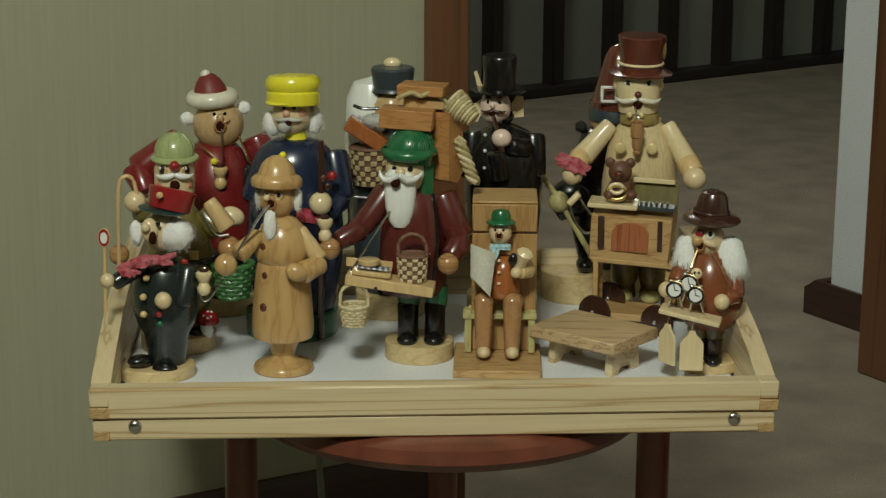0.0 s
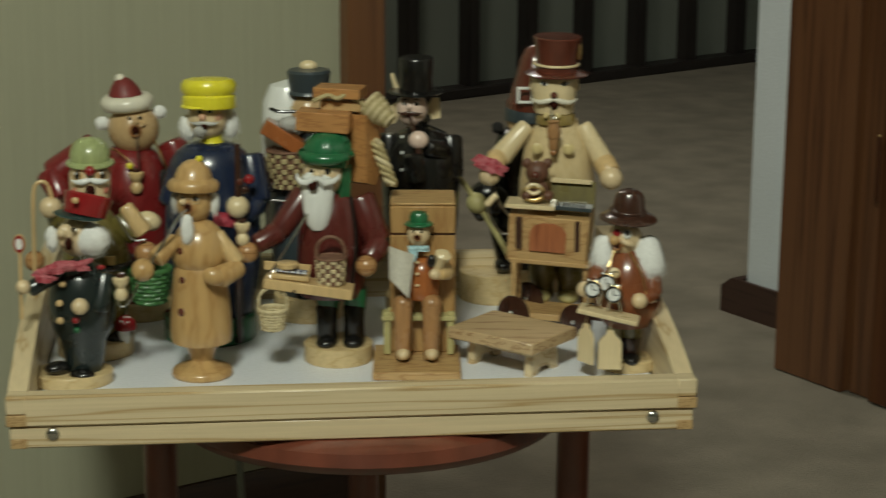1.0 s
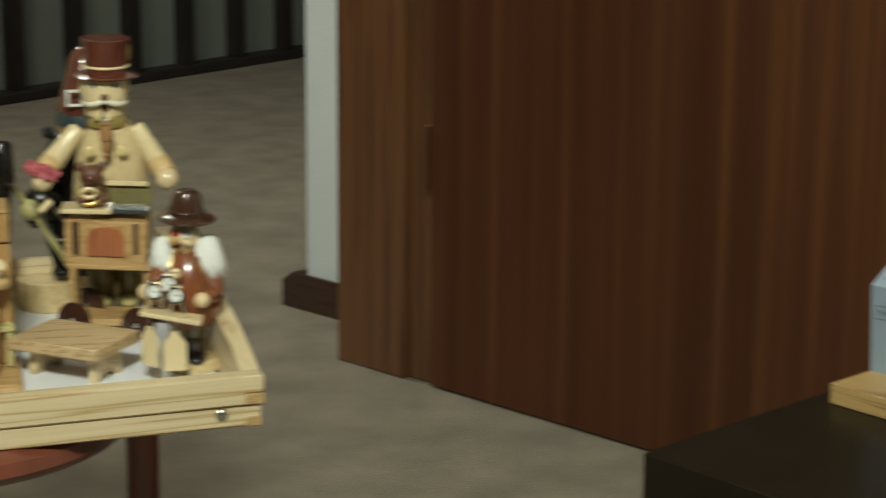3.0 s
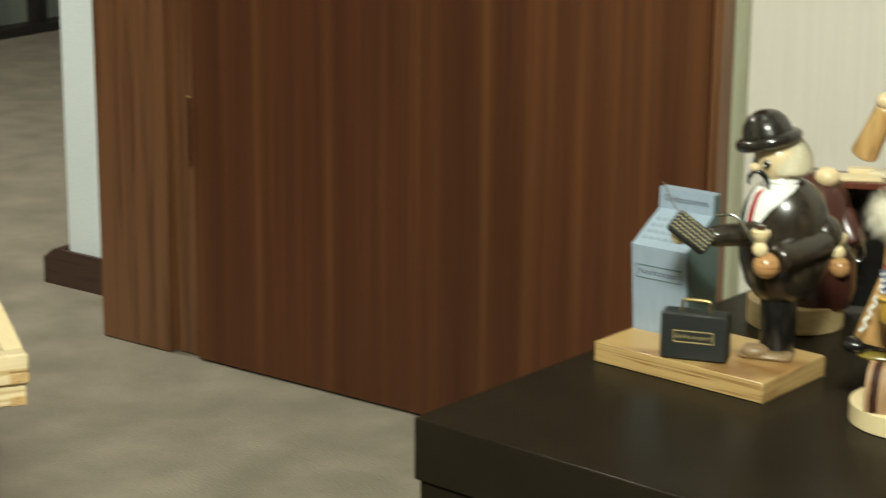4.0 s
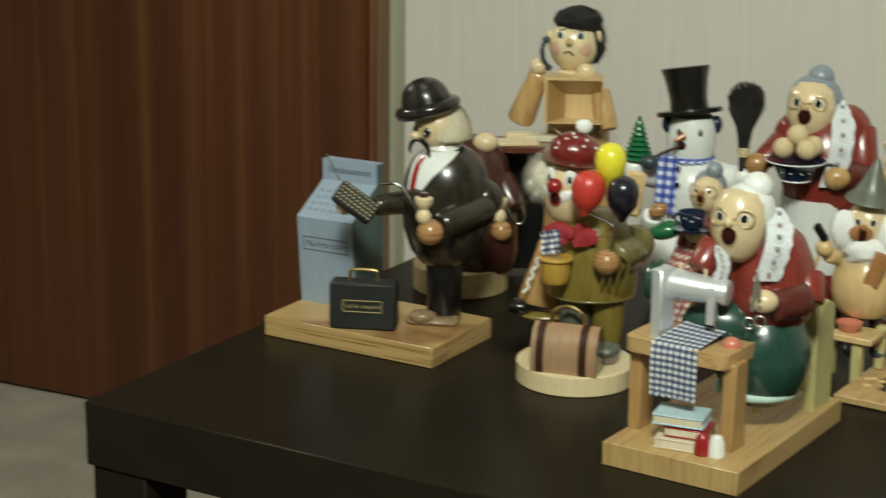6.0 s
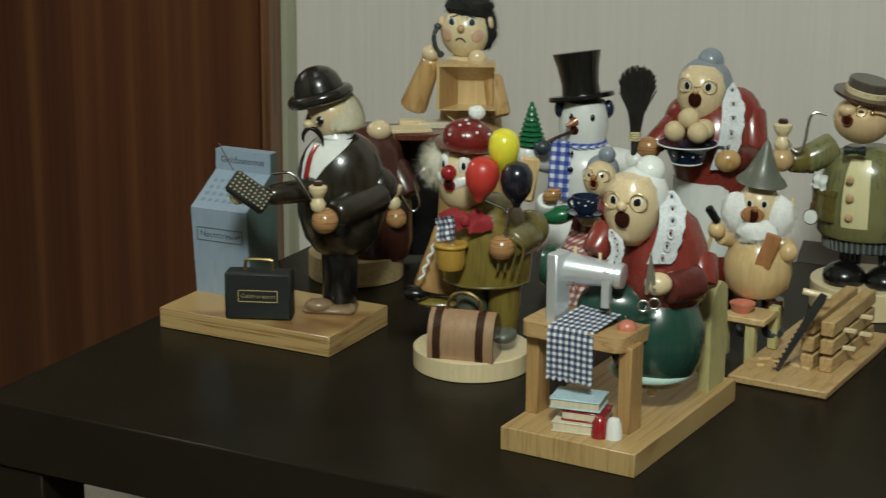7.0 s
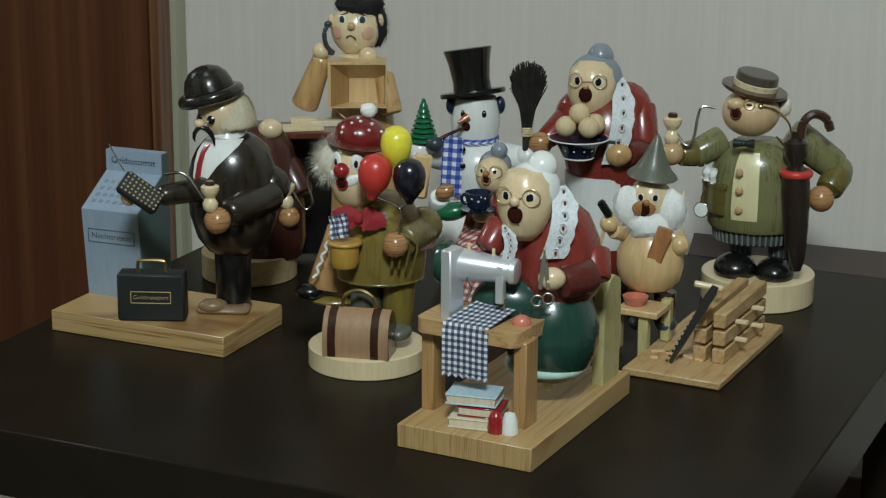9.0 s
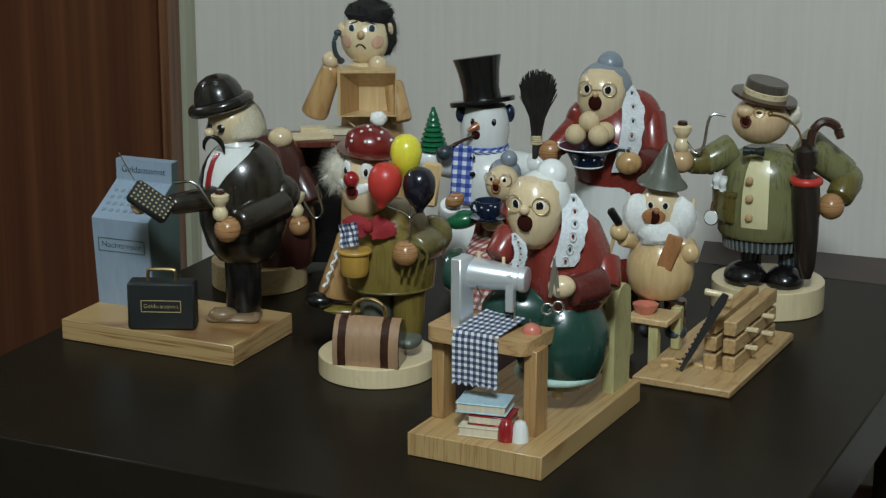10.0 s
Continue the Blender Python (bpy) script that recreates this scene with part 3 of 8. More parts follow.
def mouth(f, c, r, yaw, pitch, size, rim=None):
    q = on(c, r, yaw, pitch)
    k = 0.78 if rim else 1.0
    f.ball(q, (size * k, size * 0.3, size * 1.1 * k), DARKHOLE, (0, 0, yaw), 14)
    if rim:
        f.ring(q, size * 0.9, size * 0.24, rim, (90, 0, yaw), 16, (1, 1.1))


def eyes(f, c, r, yaw, pitch, apart, size, white=True, glint=True):
    """Flat painted eyes: a thin white oval, a large dark pupil and a small light dot."""
    r3 = r if hasattr(r, "__len__") else (r, r, r)
    for s in (-1, 1):
        a = yaw + s * apart
        if white:
            f.ball(on(c, r3, a, pitch), (size * 1.25, size * 0.22, size * 1.2), WHITE, (0, 0, a), 14)
        f.ball(on(c, [k * 1.008 for k in r3], a - s * apart * 0.04, pitch), (size * 0.98, size * 0.24, size * 1.1), BLACK, (0, 0, a), 12)
        if glint:
            f.ball(on(c, [k * 1.012 for k in r3], a - 4, pitch + 4), (size * 0.25, size * 0.2, size * 0.3), WHITE, (0, 0, a), 8)


def nose(f, c, r, yaw, pitch, size, mat):
    f.ball(on(c, r, yaw, pitch), size, mat, seg=14)


def horn(f, pts, radii, mat, seg=10):
    """A smooth swelling and tapering strand through pts."""
    ps = [Vector(q) for q in pts]
    vs, fs = [], []
    n = len(ps)
    for i, q in enumerate(ps):
        d = (ps[min(i + 1, n - 1)] - ps[max(i - 1, 0)]).normalized()
        s1 = d.cross(Vector((0, 1, 0)) if abs(d.y) < 0.9 else Vector((0, 0, 1))).normalized()
        s2 = d.cross(s1)
        for k in range(seg):
            a = 2 * math.pi * k / seg
            vs.append(q + (s1 * math.cos(a) + s2 * math.sin(a)) * radii[i])
    for i in range(n - 1):
        for k in range(seg):
            t = (k + 1) % seg
            fs.append((i * seg + k, i * seg + t, (i + 1) * seg + t, (i + 1) * seg + k))
    fs += [tuple(reversed(range(seg))), tuple(range((n - 1) * seg, n * seg))]
    f.add(vs, fs, mat)


def moustache(f, c, r, yaw, pitch, width, thick, mat, droop=0.25):
    m = on(c, [k * 1.02 for k in (r if hasattr(r, "__len__") else (r, r, r))], yaw, pitch)
    ca, sa = math.cos(radians(yaw)), math.sin(radians(yaw))
    for s in (-1, 1):
        pts, radii = [], []
        for k in range(12):
            t = k / 11
            pts.append((m[0] + s * ca * width * t, m[1] + s * sa * width * t + 0.16 * width * t * t - 1.0, m[2] - droop * width * math.sin(t * 2.6) * (1 - 0.25 * t) + 0.3 * width * max(0, t - 0.72) ** 1.3))
            radii.append(thick * max(0.08, (0.55 + 0.5 * math.sin(min(1, t * 1.7) * 1.57)) * (1 - t ** 2.2)))
        horn(f, pts, radii, mat)


def oncyl(c, r, yaw, z):
    a = radians(yaw)
    return (c[0] + r * math.sin(a), c[1] - r * math.cos(a), c[2] + z)


GLASSWIRE = base_mat("pale_brass_wire", 0.3, 0.9)[0]
GLASSWIRE.node_tree.nodes["Principled BSDF"].inputs["Base Color"].default_value = (0.72, 0.60, 0.38, 1)


def glasses(f, c, r, yaw, pitch, apart, size):
    pts = []
    for s in (-1, 1):
        q = on(c, [k * 1.07 for k in (r if hasattr(r, "__len__") else (r, r, r))], yaw + s * apart, pitch)
        f.ring(q, size, size * 0.075, GLASSWIRE, (90, 0, yaw + s * apart * 0.5), 20)
        pts.append(on(c, [k * 1.1 for k in (r if hasattr(r, "__len__") else (r, r, r))], yaw + s * apart * 0.35, pitch))
    f.tube([pts[0], pts[1]], size * 0.075, GLASSWIRE, 6)


def buttons(f, pts, r, mat):
    for q in pts:
        f.ball(q, (r, r * 0.4, r), mat, seg=14)


def turned_pipe(f, q, h, mat=None):
    """A small turned pipe bowl standing on q."""
    k = h / 40.0
    f.lathe([(6 * k, 0), (10 * k, 4 * k), (11 * k, 12 * k), (8 * k, 17 * k), (7 * k, 20 * k), (10 * k, 25 * k), (13 * k, 30 * k), (13 * k, 36 * k), (10 * k, 38 * k)], mat or W_CREAM, q, seg=16)
    f.lathe([(7 * k, 0), (7 * k, 5 * k), (5 * k, 7 * k)], BROWN, (q[0], q[1], q[2] + 37 * k), seg=12)


def disc(f, r, t, mat, squash=(1, 1), at=(0, 0, 0)):
    f.lathe([(r - 1.5, 0), (r, 1.5), (r, t - 2), (r - 1.5, t - 0.4), (r - 3, t), (0.0, t)], mat, at, seg=48, squash=squash)


def woven(f, at, r0, r1, h, mat, mat2, rows=7, stakes=18, handle=0.0, strand=None):
    """A basket of rings woven in and out between upright stakes."""
    for i in range(rows):
        t = (i + 0.5) / rows
        r = r0 + (r1 - r0) * t
        w = strand or h / rows * 0.56
        pts = [(at[0] + (r + (0.8 if (k + i) % 2 else -0.8) * w * 0.5) * math.cos(2 * math.pi * k / stakes), at[1] + (r + (0.8 if (k + i) % 2 else -0.8) * w * 0.5) * math.sin(2 * math.pi * k / stakes), at[2] + h * t) for k in range(stakes)]
        f.tube(pts, w, mat if i % 2 else mat2, 6, True, 1)
    for k in range(stakes // 2):
        a = 4 * math.pi * k / stakes
        f.tube([(at[0] + r0 * math.cos(a), at[1] + r0 * math.sin(a), at[2]), (at[0] + r1 * math.cos(a), at[1] + r1 * math.sin(a), at[2] + h)], h / rows * 0.35, mat2, 5, False, 2)
    f.lathe([(0.0, 0), (r0, 0), (r0, 2)], mat2, at, seg=stakes)
    f.ring((at[0], at[1], at[2] + h), r1, h / rows * 0.65, mat)
    if handle:
        f.tube([(at[0] - r1, at[1], at[2] + h), (at[0] - r1 * 0.85, at[1], at[2] + h + handle * 0.7), (at[0], at[1], at[2] + h + handle), (at[0] + r1 * 0.85, at[1], at[2] + h + handle * 0.7), (at[0] + r1, at[1], at[2] + h)], h / rows * 0.6, mat, 8)


def cloth(f, at, w, h, mat, rot, wave=2.0, thick=0.8, seed=2):
    """A small rumpled cloth sheet."""
    rnd = random.Random(seed)
    ph = rnd.uniform(0, 6)
    mtx = Euler([radians(a) for a in rot]).to_matrix()
    nx, nz = 10, 8
    vs, uvs, fs = [], [], []
    for s in (0, 1):
        for j in range(nz + 1):
            for i in range(nx + 1):
                x, z = (i / nx - 0.5) * w, (j / nz - 0.5) * h
                y = wave * math.sin(i * 1.3 + ph + j * 0.4) + wave * 0.6 * math.sin(j * 1.1 + ph * 2) + s * thick
                vs.append(mtx @ Vector((x, y, z)) + Vector(at))
                uvs.append((x, z))
    n = (nx + 1) * (nz + 1)
    for s in (0, 1):
        for j in range(nz):
            for i in range(nx):
                q = s * n + j * (nx + 1) + i
                fs.append((q, q + 1, q + nx + 2, q + nx + 1))
    edge = [j * (nx + 1) for j in range(nz + 1)]
    for a, b in zip(edge, edge[1:]):
        fs.append((a, b, n + b, n + a))
        fs.append((a + nx, b + nx, n + b + nx, n + a + nx))
    for i in range(nx):
        fs.append((i, i + 1, n + i + 1, n + i))
        k = nz * (nx + 1) + i
        fs.append((k, k + 1, n + k + 1, n + k))
    f.add(vs, fs, mat, uvs)


def crumpled(f, c, size, mat, rot=(0, 0, 0), seed=1, folds=7):
    """A bunched scrap of cloth: a ragged fan of folds gathered at the middle."""
    rnd = random.Random(seed)
    mtx = Euler([radians(a) for a in rot]).to_matrix()
    n, m = 28, 5
    reach = [0.75 + 0.35 * rnd.random() for _ in range(n)]
    vs, fs = [], []
    for s in (0, 1):
        for j in range(m + 1):
            t = j / m
            for i in range(n):
                a = 2 * math.pi * i / n
                k = 0.12 + 0.88 * t * reach[i]
                y = -size[1] * (math.cos(a * folds) * 0.5 * t + 0.5 * (1 - t) + 0.3 * noise.noise(Vector((i * 0.6, t * 2, seed))))
                vs.append(mtx @ Vector((size[0] * k * math.cos(a), y + s * 1.2, size[2] * k * math.sin(a))) + Vector(c))
    w = n * (m + 1)
    for s in (0, 1):
        for j in range(m):
            for i in range(n):
                q, p = s * w + j * n + i, s * w + j * n + (i + 1) % n
                fs.append((q, p, p + n, q + n))
        fs.append(tuple(range(s * w, s * w + n)))
    for i in range(n):
        q, p = m * n + i, m * n + (i + 1) % n
        fs.append((q, p, w + p, w + q))
    f.add(vs, fs, mat)


def inset(f, rows, mat, at, proud, squash, n=8):
    """A painted field lying on a turned body: rows of (radius, height, from angle, to angle)."""
    vs, fs = [], []
    for s in (0, 1):
        for r, z, a0, a1 in rows:
            for k in range(n + 1):
                a = radians(a0 + (a1 - a0) * k / n)
                e = r + (proud if s else -1.5)
                vs.append((at[0] + e * math.cos(a) * squash[0], at[1] + e * math.sin(a) * squash[1], at[2] + z))
    w, m = n + 1, (n + 1) * len(rows)
    for s in (0, 1):
        for j in range(len(rows) - 1):
            for i in range(n):
                q = s * m + j * w + i
                fs.append((q, q + 1, q + w + 1, q + w))
    for j in range(len(rows) - 1):
        for i in (0, n):
            q = j * w + i
            fs.append((q, q + w, m + q + w, m + q))
    for j in (0, len(rows) - 1):
        for i in range(n):
            q = j * w + i
            fs.append((q, q + 1, m + q + 1, m + q))
    f.add(vs, fs, mat)


def checker_basket(f, at, r0, r1, h, mat_a, mat_b, rows=5, n=14):
    """A basket of broad flat strips crossing over and under."""
    for j in range(rows):
        for i in range(n):
            t = (j + 0.5) / rows
            a = 2 * math.pi * (i + 0.5) / n
            r = r0 + (r1 - r0) * math.sin(t * 1.57)
            if (i + j) % 2:
                f.box((at[0] + r * math.cos(a), at[1] + r * math.sin(a), at[2] + h * t), (3.4, 2 * math.pi * r / n * 1.02, h / rows * 0.94), mat_a, (0, 0, math.degrees(a)), 1.1)
    f.lathe([(0.0, 0), (r0, 0), (r0 + (r1 - r0) * 0.7, h * 0.5), (r1, h)], mat_b, at, seg=n)
    f.ring((at[0], at[1], at[2] + h), r1 + 0.5, 2.4, mat_b)


GROUP_A, GROUP_B = "figures on the pine tray", "figures on the dark table"
# where each figure stands: x, y, z, turn, metres per drawing unit
def stand(x, y, z, turn):
    return pose(x, y, z, 0, 0, turn)


TZ, BZ = 0.412, 0.348


def set_down(ob, m, label, category="figurine", group=""):
    ob.matrix_world = m
    return tagged(ob, label, category, group)


PEAK = lacquer("teal_black_peak", (0.012, 0.035, 0.032), 0.28, 0.12, 0.3)

# -- policeman in a dark green-black coat
f = Form(276, 664)
disc(f.sub("base_disc", "wooden base disc"), 70, 22, W_BASE, (1.0, 0.82))
for x, h, y, rz in ((248, 636, -22, 20), (291, 652, -34, -15)):
    f.ball(f.p(x, h, y), (23, 17, 11), BLACK, (0, 0, rz))
f.lathe([(30, 0), (34, 20), (40, 60), (50, 78), (56, 100), (58, 125), (55, 150), (48, 175), (38, 190), (22, 200), (14, 204)], INK, f.p(296, 646, 0), seg=32, squash=(1, 0.9))
hd = f.p(282, 402, -6)
f.ball(hd, (33, 31, 36), SKIN)
f.hair(f.p(306, 408, -20), (38, 30, 32), FUR_W, 620, 0.35, 0.25, 3)
f.hair(f.p(240, 405, 4), (14, 14, 26), FUR_W, 200, 0.3, 0.3, 4)
f.ball(f.p(262, 402, -36), (15, 12, 22), SKIN, seg=14)
nose(f, f.p(255, 398, -50), 0.1, 0, 0, 8, SKIN)
f.ball(f.p(267, 416, -46), (7, 5, 12), DARKHOLE, seg=12)
f.ball(f.p(276, 392, -46), (4, 2, 5), BLACK, seg=8)
cap = f.p(298, 347, -8)
s = f.sub("cap", "red cap with black peak")
s.lathe([(36, -19), (37, -17), (41, 12), (42, 16), (39, 19), (0, 20)], RED, cap, (-12, 14, 0), 32)
s.ball(f.p(284, 366, -26), (43, 30, 5), PEAK, (4, 9, 0))
s.ball(f.p(278, 342, -54), (6, 3, 6), W_LIGHT, seg=10)
for x, h, r in ((257, 487, 6), (252, 521, 6.5), (253, 552, 6.5)):
    f.ball(f.p(x, h, -46 if h < 500 else -50), r, W_LIGHT, seg=12)
f.ball(f.p(279, 553, -52), 6, RED, seg=10)
f.ball(f.p(281, 570, -50), 6, GREEN, seg=10)
f.ball(f.p(322, 460, -42), (7, 4, 5), RED, seg=10)
f.rod(f.p(250, 462, -20), f.p(200, 496, -40), 17, 14, INK)
f.ball(f.p(191, 489, -44), 13, SKIN, seg=16)
f.rod(f.p(330, 470, -20), f.p(318, 540, -46), 20, 16, INK)
f.ball(f.p(286, 528, -58), 15, SKIN, seg=16)
s = f.sub("neckerchief", "red checked neckerchief")
horn(s, [f.p(212, 470, -50), f.p(232, 462, -56), f.p(256, 456, -58), f.p(282, 456, -54), f.p(306, 446, -40)], [3, 9, 11, 8, 4], KERCHIEF, 9)
crumpled(s, f.p(226, 472, -60), (22, 5, 13), KERCHIEF, (-20, 14, 0), 5, 5)
crumpled(s, f.p(250, 458, -66), (17, 6, 12), KERCHIEF, (-20, -10, 0), 6, 4)
crumpled(s, f.p(282, 456, -58), (24, 4, 9), KERCHIEF, (-20, 20, 0), 7, 5)
s = f.sub("signal_staff", "red and white signal disc on a pale stick")
s.tube([f.p(188, 545, -44), f.p(186, 420, -44)], 3.2, W_LIGHT)
s.lathe([(0, -2), (17, -2), (17, 2), (0, 2)], W_LIGHT, f.p(185, 413, -46), (90, 0, -14), 24, (0.62, 1))
s.lathe([(15, 0), (15, 3), (0, 3)], RED, f.p(185, 413, -46), (90, 0, -14), 24, (0.62, 1))
s.lathe([(10, 0), (10, 3.6), (0, 3.6)], WHITE, f.p(185, 413, -46), (90, 0, -14), 24, (0.62, 1))
s = f.sub("pipe", "pale turned pipe")
turned_pipe(s, f.p(357, 520, -40), 44, W_CREAM)
ob = f.make("policeman_figurine", 0.000504)
set_down(ob, stand(-0.2554, 1.6848, TZ, 8.6), "turned wooden policeman figurine, dark coat and red cap", "figurine", GROUP_A)

# -- mushroom gatherer with a pale green helmet
f = Form(317, 612)
disc(f.sub("base_disc", "wooden base disc"), 66, 30, W_BASE)
f.ball(f.p(348, 586, -22), (18, 24, 12), BLACK)
f.ball(f.p(300, 590, -26), (18, 24, 12), BLACK)
f.lathe([(34, 0), (44, 30), (54, 66), (60, 105), (60, 140), (52, 180), (40, 215), (26, 232), (14, 240)], OLIVE, f.p(322, 590, 2), seg=32)
f.ring(f.p(322, 448, 2), 60, 6, BLACK)
f.box(f.p(340, 450, -58), (16, 6, 16), BRASS)
hd = f.p(306, 312, -4)
f.lathe([(20, -38), (32, -30), (35, -8), (35, 20), (30, 36), (0, 42)], SKIN, hd, seg=28)
for s in (-1, 1):
    f.ball(oncyl(hd, 34, s * 36, 22), (10, 4, 9), W_HONEY, (0, 0, s * 36), 14)
    f.ball(oncyl(hd, 36, s * 35, 23), (6, 4, 7.5), BLACK, (0, 0, s * 35), 12)
    f.ball(oncyl(hd, 39, s * 34 - 4, 26), (2, 2, 3), WHITE, (0, 0, 0), 8)
f.ball(oncyl(hd, 38, 0, 31), 9.5, RED, seg=16)
moustache(f, oncyl(hd, 36, 0, 16), 0.1, 0, 0, 33, 7, WHITE, 0.16)
f.ball(oncyl(hd, 34, 0, -4), (9, 5, 10), DARKHOLE, seg=14)
for s in (-1, 1):
    f.ball(oncyl(hd, 31, s * 52, -6), (9, 6, 9), ROSE, (0, 0, s * 52), 12)
s = f.sub("helmet", "pale green helmet")
s.lathe([(40, 0), (40, 4), (33, 7), (33, 18), (27, 33), (15, 43), (0, 47)], PALEGREEN, f.p(306, 275, -4), (4, 0, 0), 32)
s.ring(f.p(306, 274, -4), 38, 3.5, PALEGREEN, (4, 0, 0))
for k in range(9):
    a, c = radians(k * 40 + 10), f.p(306, 275, -4)
    s.tube([(c[0] + r * math.cos(a), c[1] + r * math.sin(a), c[2] + z) for r, z in ((33.5, 8), (33, 19), (27.3, 33), (15, 43.5))], 1.3, PALEGREEN, 6, False, 4)
f.rod(f.p(288, 365, 0), f.p(240, 372, -30), 20, 18, OLIVE)
f.ball(f.p(239, 352, -34), 19, SKIN)
s = f.sub("cane", "pale bent cane")
s.tube([f.p(214, 540, -36), f.p(212, 440, -36), f.p(211, 330, -36), f.p(220, 308, -36), f.p(234, 312, -36), f.p(242, 338, -40)], 3.4, W_LIGHT)
f.rod(f.p(352, 372, 0), f.p(386, 410, -20), 22, 18, OLIVE)
f.ball(f.p(402, 438, -26), 21, HANDWOOD)
f.ball(f.p(212, 444, -20), 18, HANDWOOD)
f.rod(f.p(364, 352, -26), f.p(398, 404, -36), 13, 17, W_LIGHT)
f.tube([f.p(350, 370, -30), f.p(376, 412, -40), f.p(400, 414, -40)], 2, STEEL)
s = f.sub("basket", "green woven basket")
woven(s, f.p(410, 526, -28), 25, 35, 60, BASKETGREEN, BASKETGREEN, 8, 22)
s = f.sub("toadstool", "red-capped toadstool with white dots")
s.lathe([(6, 0), (9, 3), (12, 14), (11, 28)], WHITE, f.p(365, 599, -34), seg=16)
s.lathe([(19, 0), (20, 5), (17, 15), (10, 22), (0, 25)], RED, f.p(366, 572, -34), seg=22)
for a, b in ((-30, 30), (20, 25), (0, 55), (45, 50)):
    s.ball(on(f.p(366, 570, -34), (18, 18, 23), a, b), 2.4, WHITE, seg=8)
ob = f.make("mushroom_gatherer_figurine", 0.00053)
set_down(ob, stand(-0.2466, 1.7757, TZ, 7.9), "turned wooden mushroom gatherer, green helmet, cane and green basket", "figurine", GROUP_A)

HATRED = lacquer("matt_red_hat_paint", (0.17, 0.022, 0.02), 0.5, 0.1, 0.05)

# -- Father Christmas in a deep red coat
f = Form(392, 545)
disc(f.sub("base_disc", "wooden base disc"), 66, 32, W_BASE)
f.lathe([(50, 0), (62, 60), (70, 130), (70, 190), (62, 240), (46, 280), (28, 298), (14, 303)], DRED, f.p(388, 540, 0), seg=36)
hd = f.p(383, 216, -8)
f.ball(hd, (44, 42, 44), SKIN_D, seg=28)
eyes(f, hd, 43, 4, 24, 15, 3.2, False)
nose(f, hd, 46, 4, 14, 7, SKIN_D)
f.ball(on(hd, 42, 14, 6), (12, 6, 4), SKIN_D, (0, -20, 0), 12)
mouth(f, hd, 44, 4, -4, 10, W_BROWN)
s = f.sub("hat", "deep red hat with white fur trim")
s.ring(f.p(372, 170, -8), 32, 14, SANTAFUR, (2, -4, 0), 36)
s.lathe([(31, 0), (27, 14), (21, 26), (13, 35), (4, 40), (0, 41)], HATRED, f.p(370, 166, -8), (0, -9, 0), 28)
s.ball(f.p(360, 130, -8), 9, SANTAFUR)
f.hair(f.p(330, 206, -8), (15, 10, 14), FUR_W, 140, 0.3, 0.1, 11)
f.hair(f.p(427, 188, -4), (14, 9, 14), FUR_W, 140, 0.3, 0.1, 12)
f.rod(f.p(322, 240, 4), f.p(244, 300, -10), 26, 30, DRED)
f.rod(f.p(244, 290, -10), f.p(262, 340, -40), 28, 20, DRED)
f.rod(f.p(446, 236, 6), f.p(478, 320, -8), 26, 28, DRED)
f.ball(f.p(376, 286, -62), (6, 4, 6), YELLOW, seg=12)
f.tube([f.p(388, 226, -52), f.p(390, 262, -60), f.p(392, 292, -62)], 1.6, STEEL)
s = f.sub("pipe", "hanging pale pipe")
turned_pipe(s, f.p(388, 334, -66), 40, W_LIGHT)
f.tube([f.p(418, 240, -40), f.p(430, 270, -50), f.p(440, 292, -52)], 1.6, BRASS)
f.tube([f.p(345, 252, -42), f.p(366, 268, -58), f.p(384, 286, -64)], 1.4, BRASS)
f.rod(f.p(446, 292, -40), f.p(446, 352, -40), 20, 22, INK)
ob = f.make("father_christmas_figurine", 0.000566)
set_down(ob, stand(-0.2214, 1.9073, TZ, 6.6), "round wooden gift-bringer figurine in a deep red coat and fur-trimmed hat", "figurine", GROUP_A)

# -- coachman with a yellow hat and navy coat
f = Form(517, 586)
disc(f.sub("base_disc", "wooden base disc"), 80, 44, GREEN)
for x in (490, 545):
    f.ball(f.p(x, 540, -26), (20, 26, 14), BLACK)
f.lathe([(64, 0), (74, 40), (82, 100), (84, 160), (80, 220), (70, 275), (60, 300), (44, 312), (22, 318)], NAVY, f.p(524, 556, 0), seg=40, squash=(1, 0.85))
f.lathe([(20, 0), (17, 8), (17, 22)], YELLOW, f.p(520, 240, -4), seg=20)
hd = f.p(512, 200, -6)
f.ball(hd, (34, 32, 36), SKIN, seg=24)
eyes(f, hd, (34, 32, 36), -8, 20, 17, 4.6)
nose(f, hd, (35, 33, 38), -14, 4, 7, BLUSH)
f.ball(on(hd, (32, 30, 34), 38, 2), (9, 3, 9), BLUSH, (0, 0, 38), 12)
moustache(f, hd, (35, 33, 37), -8, -10, 25, 4.5, FUR_G, 0.1)
f.hair(f.p(500, 224, -38), (13, 7, 10), FUR_G, 120, 0.6, 0.4, 18, 0.5)
mouth(f, hd, (37, 35, 39), -8, -19, 6)
f.hair(f.p(480, 214, -2), (20, 16, 26), FUR_W, 260, 0.4, 0.25, 13)
f.hair(f.p(551, 208, 2), (18, 16, 30), FUR_W, 260, 0.4, 0.25, 14)
s = f.sub("hat", "glossy yellow hat")
s.lathe([(40, -17), (46, -16), (47, -13), (46, 4), (43, 7), (45, 10), (48, 17), (47, 26), (42, 33), (30, 36), (0, 37)], YELLOW, f.p(515, 165, -6), (-5, 0, 0), 40)
s.ball(f.p(505, 177, -24), (38, 30, 5), YELLOW, (4, -4, 0))
f.rod(f.p(474, 266, 4), f.p(444, 350, -10), 22, 20, NAVY)
